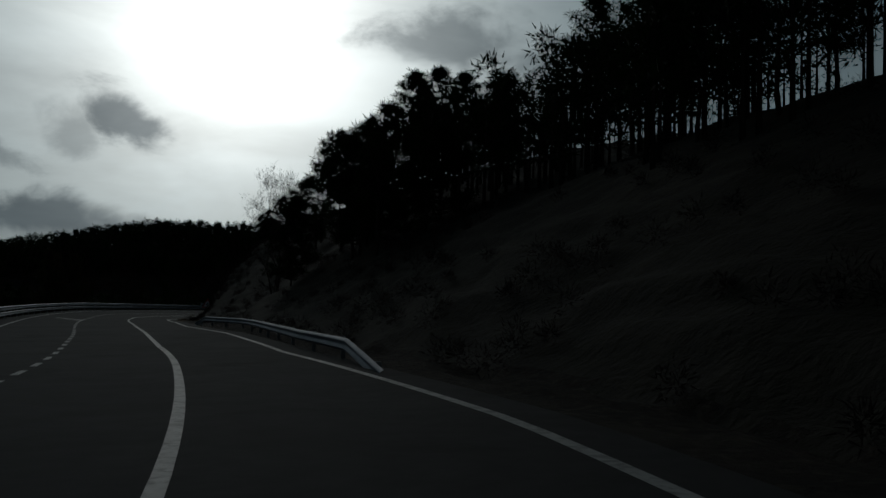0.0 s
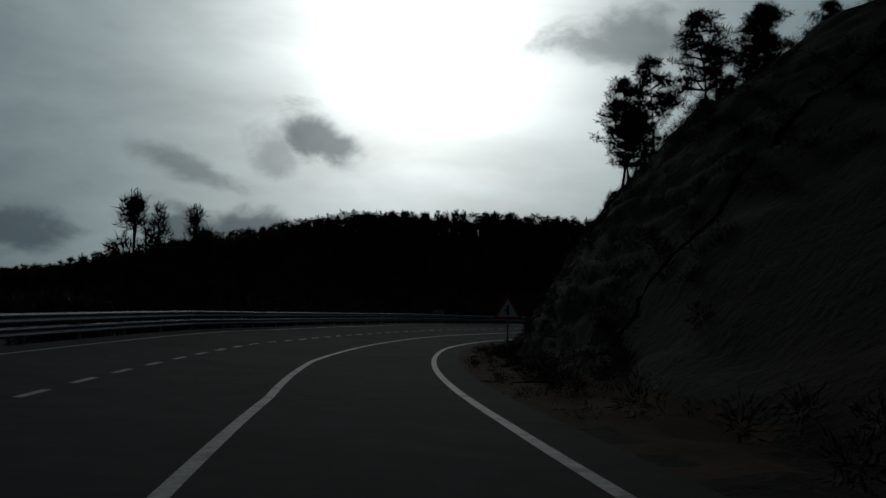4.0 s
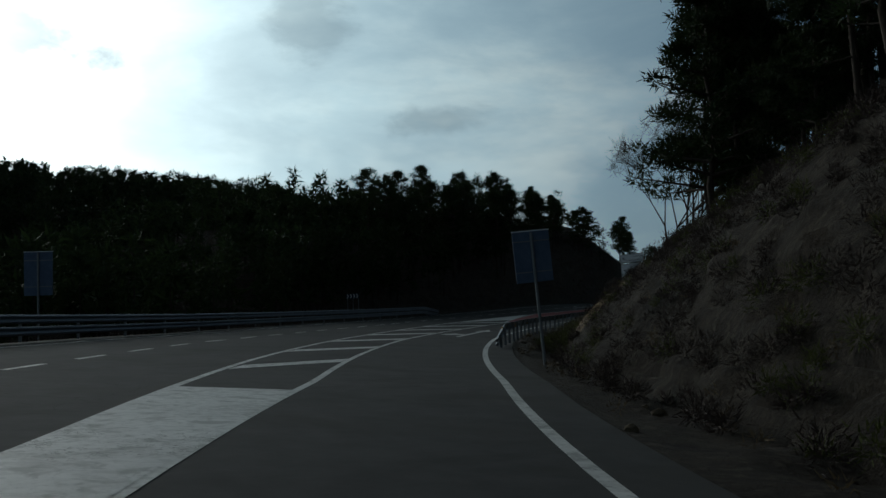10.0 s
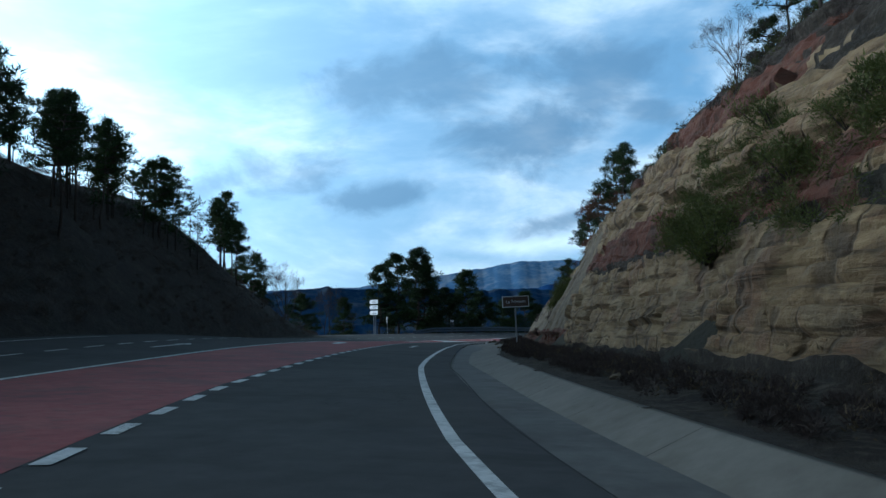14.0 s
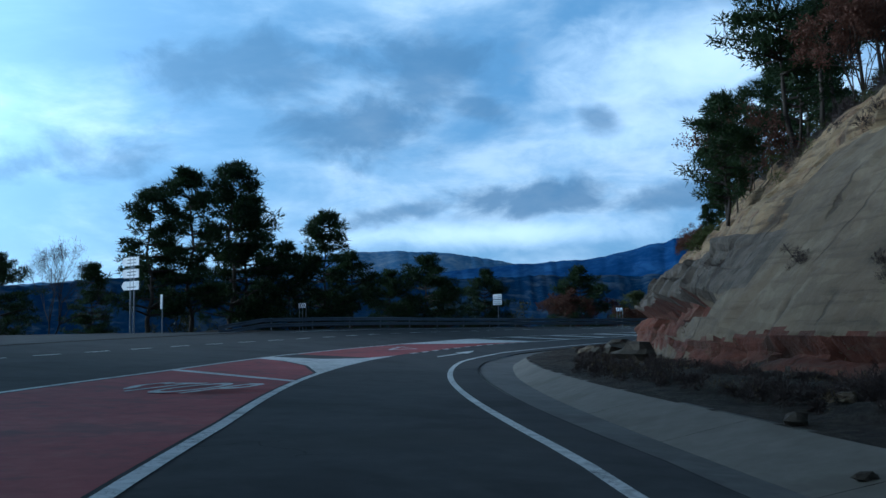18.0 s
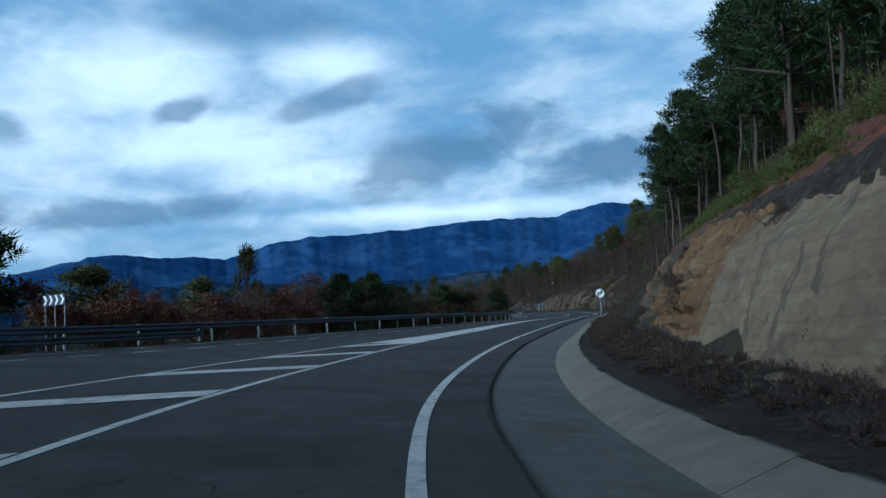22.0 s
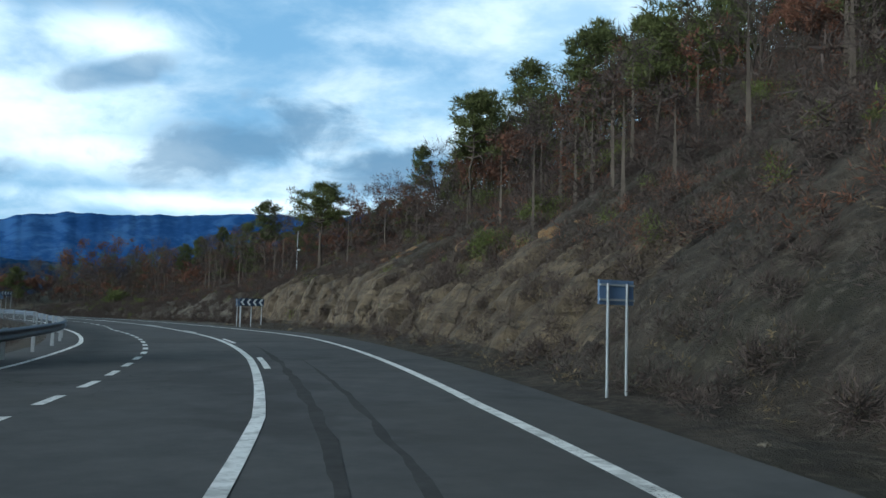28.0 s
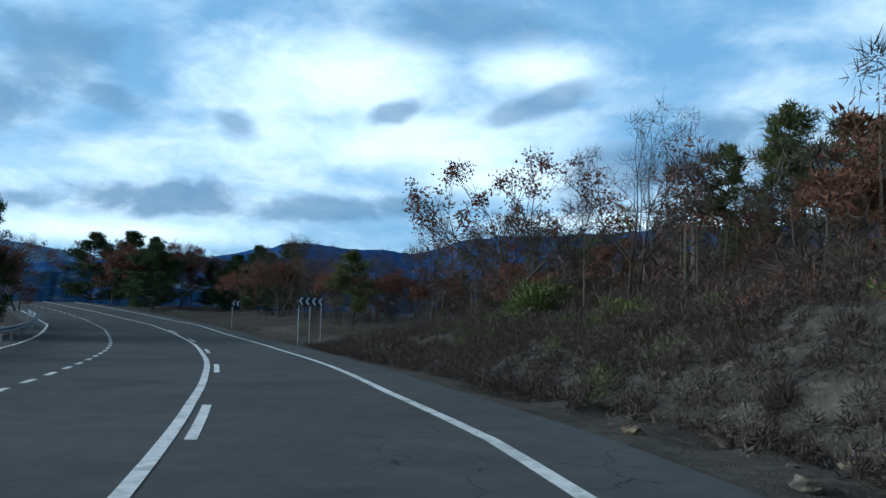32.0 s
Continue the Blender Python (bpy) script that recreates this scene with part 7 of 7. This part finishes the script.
# ---------------------------------------------------------------- woods and scrub that nobody could count
def wood(name, places, heights, mat, label, seed=3, clumps=9, per=9, width=0.28, slim=0.19, blade=1.0, stems=True):
    rnd = np.random.RandomState(seed)
    P, H = np.asarray(places), np.asarray(heights)
    n = len(P)
    f = rnd.uniform(0.25 if stems else 0.04, 1.0, (n, clumps))
    f[:, 0] = 0.97
    a = rnd.uniform(0, 6.3, (n, clumps))
    w = H[:, None] * slim * (1.08 - f) ** 0.6 * np.sqrt(rnd.uniform(0.2, 1, (n, clumps)))
    c = np.stack([P[:, 0, None] + np.cos(a) * w, P[:, 1, None] + np.sin(a) * w, P[:, 2, None] + H[:, None] * f], -1).reshape(-1, 3)
    r = np.repeat(H * 0.10, clumps)
    v, fc = tufts(rnd, c, r, per, blade, width, 0.8, 0.3)
    trunks = []
    k = len(v)
    tv = np.stack([np.stack([P[:, 0] - 0.13, P[:, 1], P[:, 2] - 1], -1), np.stack([P[:, 0] + 0.13, P[:, 1], P[:, 2] - 1], -1), np.stack([P[:, 0], P[:, 1], P[:, 2] + H * 0.9], -1), np.stack([P[:, 0], P[:, 1] - 0.13, P[:, 2] - 1], -1), np.stack([P[:, 0], P[:, 1] + 0.13, P[:, 2] - 1], -1)], 1).reshape(-1, 3)
    i = np.arange(n)[:, None] * 5 + k
    tf = np.concatenate([i + np.array([[0, 1, 2]]), i + np.array([[3, 4, 2]])])
    if not stems:
        tf = tf[:len(tf) // 4]
    faces = fc.tolist() + tf.tolist()
    slots = np.r_[np.zeros(len(fc), int), np.ones(len(tf), int)]
    ob = new(name, mesh(name, np.concatenate([v, tv]), faces, [mat, BARK], slots))
    tagged(ob, label, "woods", kind="stuff")


def ground_points(count, xr, yr, keep, seed):
    rnd = np.random.RandomState(seed)
    x, y = rnd.uniform(*xr, count), rnd.uniform(*yr, count)
    s, n = to_road(x, y)
    ok = keep(x, y, s, n)
    x, y = x[ok], y[ok]
    return np.stack([x, y, land(x, y)], -1), rnd


P, rnd = ground_points(6500, (-420, 150), (30, 470), lambda x, y, s, n: (n < -24) & ((s < 262) | (n < -62)) & (y > 60 - x * 0.2), 4)
wood("forest", P, np.where(P[:, 1] > 300, rnd.uniform(5, 8.5, len(P)), rnd.uniform(2.5, 4.5, len(P))), NEEDLES, "dark pine forest covering the hill across the valley", 4, 10, 12, 0.17)
P, rnd = ground_points(3600, (-190, 150), (310, 440), lambda x, y, s, n: (n < -60), 14)
wood("forest", P, rnd.uniform(5.5, 8.5, len(P)), NEEDLES, "dark pine forest along the ridge across the valley", 14, 10, 12, 0.17)
P, rnd = ground_points(3000, (-30, 210), (225, 370), lambda x, y, s, n: (n < np.interp(s, (240, 300, 334), (-21, -22, -30))) & (n > -64) & (s > 240) & (s < 334), 24)
wood("forest", P, rnd.uniform(4.5, 7.5, len(P)), NEEDLES, "dark pine forest over the hill by the junction", 24, 12, 16, 0.12, 0.18, 0.8)
P, rnd = ground_points(1600, (20, 140), (180, 330), lambda x, y, s, n: (n < left_edge(s) - 4) & (n > -26) & (s > 205) & (s < 292) & ((s < 246) | (n < -21.5)), 25)
wood("forest", P, rnd.uniform(2.5, 5.5, len(P)), NEEDLES, "young dark pines behind the far rail", 25, 10, 22, 0.06, 0.24, 0.5)
P, rnd = ground_points(900, (40, 240), (260, 380), lambda x, y, s, n: (n < -27) & (n > -48) & (s > 300) & (s < 368), 26)
wood("forest", P, rnd.uniform(5.5, 8.0, len(P)), NEEDLES, "pines crowding the hill crest by the junction", 26, 12, 26, 0.06, 0.2, 0.5)
P, rnd = ground_points(900, (-40, 40), (0, 110), lambda x, y, s, n: (n > 14) & (n < 34) & (s > 0) & (s < 84), 27)
wood("forest", P, rnd.uniform(6.0, 9.0, len(P)), NEEDLES, "dark pines crowding the crest above the first bend", 27, 14, 26, 0.06, 0.2, 0.5)
P, rnd = ground_points(2600, (-20, 440), (30, 250), lambda x, y, s, n: (n > 26) & (n < 120) & (s < 512), 5)
wood("forest", P, rnd.uniform(6, 10, len(P)), NEEDLES, "pine wood on the hill above the cuttings", 5, 12, 18, 0.07, 0.19, 0.6)
P, rnd = ground_points(1900, (280, 460), (90, 215), lambda x, y, s, n: (n > np.interp(s, (525, 600, 622, 660, 690), (18, 20, 36, 34, 24))) & (n < 95) & (s > 525), 6)
wood("forest", P, rnd.uniform(4, 8, len(P)), NEEDLES_OLIVE, "olive green pine wood on the hillside", 6, 13, 26, 0.05, 0.2, 0.5)
P, rnd = ground_points(3400, (270, 460), (90, 250), lambda x, y, s, n: (n > np.interp(s, (518, 555, 590, 640), (9, 8.5, 11, 10))) & (n < 95) & (s > 518), 7)
wood("bare_woods", P, rnd.uniform(2.5, 5.5, len(P)), TWIGS, "grey brown leafless woods on the hillside", 7, 14, 22, 0.017, 0.34, 0.5, False)
P, rnd = ground_points(800, (280, 460), (90, 250), lambda x, y, s, n: (n > 11) & (n < 80) & (s > 518), 17)
wood("oak_woods", P, rnd.uniform(3.0, 5.5, len(P)), OAK_DRY, "russet oak scrub among bare woods", 17, 14, 22, 0.045, 0.34, 0.22, False)
P, rnd = ground_points(2600, (180, 330), (190, 290), lambda x, y, s, n: (n > np.interp(s, (440, 480, 500, 520, 560), (13, 14.5, 14.5, 14, 20))) & (n < 34) & (s > 440) & (s < 560), 18)
wood("forest", P, rnd.uniform(5, 9.5, len(P)), NEEDLES, "dark pines crowding the slope above the orange cutting", 18, 13, 26, 0.05, 0.19, 0.5)
P, rnd = ground_points(2200, (200, 760), (200, 560), lambda x, y, s, n: (n < -26) & (s > 405), 8)
wood("valley_woods", P, rnd.uniform(3, 6, len(P)), CYPRESS, "brown green trees on the slopes below the road", 8, 10, 12, 0.07, 0.3, 0.6)
P, rnd = ground_points(900, (250, 620), (200, 420), lambda x, y, s, n: (n < -18) & (s > 450), 9)
wood("valley_woods", P, rnd.uniform(3, 5.5, len(P)), TWIGS, "bare brown trees below the road", 9, 10, 14, 0.03, 0.3, 0.6)


def scrub(name, count, s_range, d_range, mat, size, label, seed, right=True, per=150, width=0.0115, power=1.0, mask=None):
    rnd = np.random.RandomState(seed)
    s = rnd.uniform(*s_range, count)
    d = d_range[0] + (d_range[1] - d_range[0]) * rnd.rand(count) ** power
    n = foot(s) + d if right else left_edge(s) - d
    keep = (n > verge_start(s) + 0.15) if right else (d > 1.5)
    if mask is not None:
        keep &= mask(s, d)
    s, n = s[keep], n[keep]
    h = bank_height(s, n) if right else left_height(s, n)
    p = at(s, n, h)
    sz = rnd.uniform(*size, len(p))
    c = p + np.array([0, 0, 0.28]) * sz[:, None]
    v, f = tufts(rnd, c, sz * 0.5, per, 0.07 + size[1] * 0.08, width, 0.95, 0.4)
    ob = new(name, mesh(name, v, f, mat))
    tagged(ob, label, "scrub", kind="stuff")


scrub("scrub", 1400, (96, 232), (-0.6, 9), TWIGS, (0.35, 0.85), "dark scrub and dead heather on the steep slope", 43)
scrub("scrub", 240, (150, 230), (-0.4, 7), BROOM, (0.4, 0.8), "dull green broom on the steep slope", 44)
scrub("scrub", 300, (96, 262), (-1.6, 3), STRAW, (0.25, 0.5), "rust dry grass on the steep slope", 45, per=30)
scrub("scrub", 900, (-10, 240), (-0.8, 14), TWIGS, (0.5, 1.1), "dark leafless scrub on the hillside", 31)
scrub("scrub", 500, (90, 200), (-2.2, 0.6), STRAW, (0.25, 0.5), "tufts of rust dry grass on the verge", 32, per=20)
scrub("scrub", 2600, (262, 530), (-2.6, -0.1), TWIGS, (0.18, 0.4), "low dark scrub between gutter and rock", 33, width=0.008)
scrub("scrub", 1300, (262, 530), (-2.4, 0.5), STRAW, (0.2, 0.4), "dry grass tufts between gutter and rock", 34, per=14)
scrub("scrub", 1100, (236, 525), (4.5, 16), TWIGS, (0.5, 1.1), "scrub on top of the cuttings", 35)
scrub("scrub", 420, (243, 272), (-0.2, 8), TWIGS, (0.45, 1.0), "dark heather on the bank behind the rail", 49)
scrub("scrub", 170, (232, 264), (-0.6, 1.0), BROOM, (0.45, 0.95), "green broom on the bank behind the rail", 50)
scrub("scrub", 240, (266, 302), (1.0, 2.8), BROOM, (0.5, 0.9), "green broom along a ledge of the cutting", 47)
scrub("scrub", 300, (440, 500), (3.2, 5.5), BROOM, (0.4, 0.8), "green broom above the slab", 48)
scrub("scrub", 220, (266, 525), (4.0, 12), BROOM, (0.6, 1.2), "yellow green broom on the ledges", 36)
scrub("scrub", 8200, (512, 660), (-0.8, 20), TWIGS, (0.4, 1.0), "grey brown scrub covering the hillside", 37, width=0.009, power=0.8)
scrub("scrub", 1100, (530, 640), (2.5, 16), OAK_DRY, (0.5, 1.1), "russet dry undergrowth on the hillside", 46, per=60)
scrub("scrub", 1500, (520, 690), (-1.2, 6), STRAW, (0.25, 0.5), "dry yellowish grass along the verge", 38, per=16)
scrub("scrub", 1500, (604, 665), (-0.9, 5), TWIGS, (0.25, 0.6), "low dark scrub over the pale stony verge", 51, width=0.009)
scrub("scrub", 260, (520, 660), (0, 16), BROOM, (0.5, 1.0), "green broom among the grey scrub", 39)
scrub("scrub", 2600, (262, 398), (3, 36), HEATHER, (0.5, 1.1), "dark heather scrub on the hill by the junction", 40, right=False, mask=lambda s, d: (d > np.interp(s, (262, 285, 300, 370, 385, 400), (8, 4, 3, 3, 5, 12))))
scrub("scrub", 900, (-10, 262), (2, 14), TWIGS, (0.5, 1.2), "dark scrub behind the far rail", 41, right=False)
scrub("scrub", 1600, (420, 740), (2.5, 18), TWIGS, (0.6, 1.5), "brown bushes behind the guard rail", 42, right=False)


def stones():
    rnd = np.random.RandomState(9)
    groups = [(9, (330, 368), (-0.9, 0.3), (0.10, 0.22)), (46, (262, 520), (0.6, 3.0), (0.08, 0.24)), (6, (380, 394), (2.2, 3.8), (0.35, 0.75)), (40, (535, 630), (0.3, 2.6), (0.06, 0.17)), (14, (100, 190), (0.1, 2.4), (0.12, 0.3)), (40, (196, 262), (0.1, 3.0), (0.06, 0.16))]
    for count, sr, dr, size in groups:
        for k in range(count):
            s = rnd.uniform(*sr)
            n = float(verge_start(np.array(s))) + rnd.uniform(*dr)
            bm = bmesh.new()
            bmesh.ops.create_icosphere(bm, subdivisions=2, radius=1.0)
            r = rnd.uniform(*size)
            o = rnd.rand(3) * 50
            for v in bm.verts:
                q = 0.75 + 0.5 * noise.noise(v.co * 1.4 + Vector(o)) + 0.12 * noise.noise(v.co * 4 + Vector(o))
                v.co = Vector((v.co.x * q * 1.25, v.co.y * q, v.co.z * q * 0.7)) * r
            me = bpy.data.meshes.new("stone")
            bm.to_mesh(me)
            bm.free()
            me.materials.append(GREY_ROCK if k % 3 else SAND_ROCK)
            ob = new("stone", me)
            h = ground_level(s, n) if n > float(verge_start(np.array(s))) else float(np.interp(n, (float(verge_start(np.array(s))) - 1.2, float(verge_start(np.array(s)))), (-0.03, 0.25)))
            ob.matrix_basis = pose(*[float(v) for v in at(s, n, h + r * 0.3)], 0, 0, rnd.rand() * 360)
            tagged(ob, "loose angular sandstone stone by the gutter", "stone", "fallen stones")


stones()
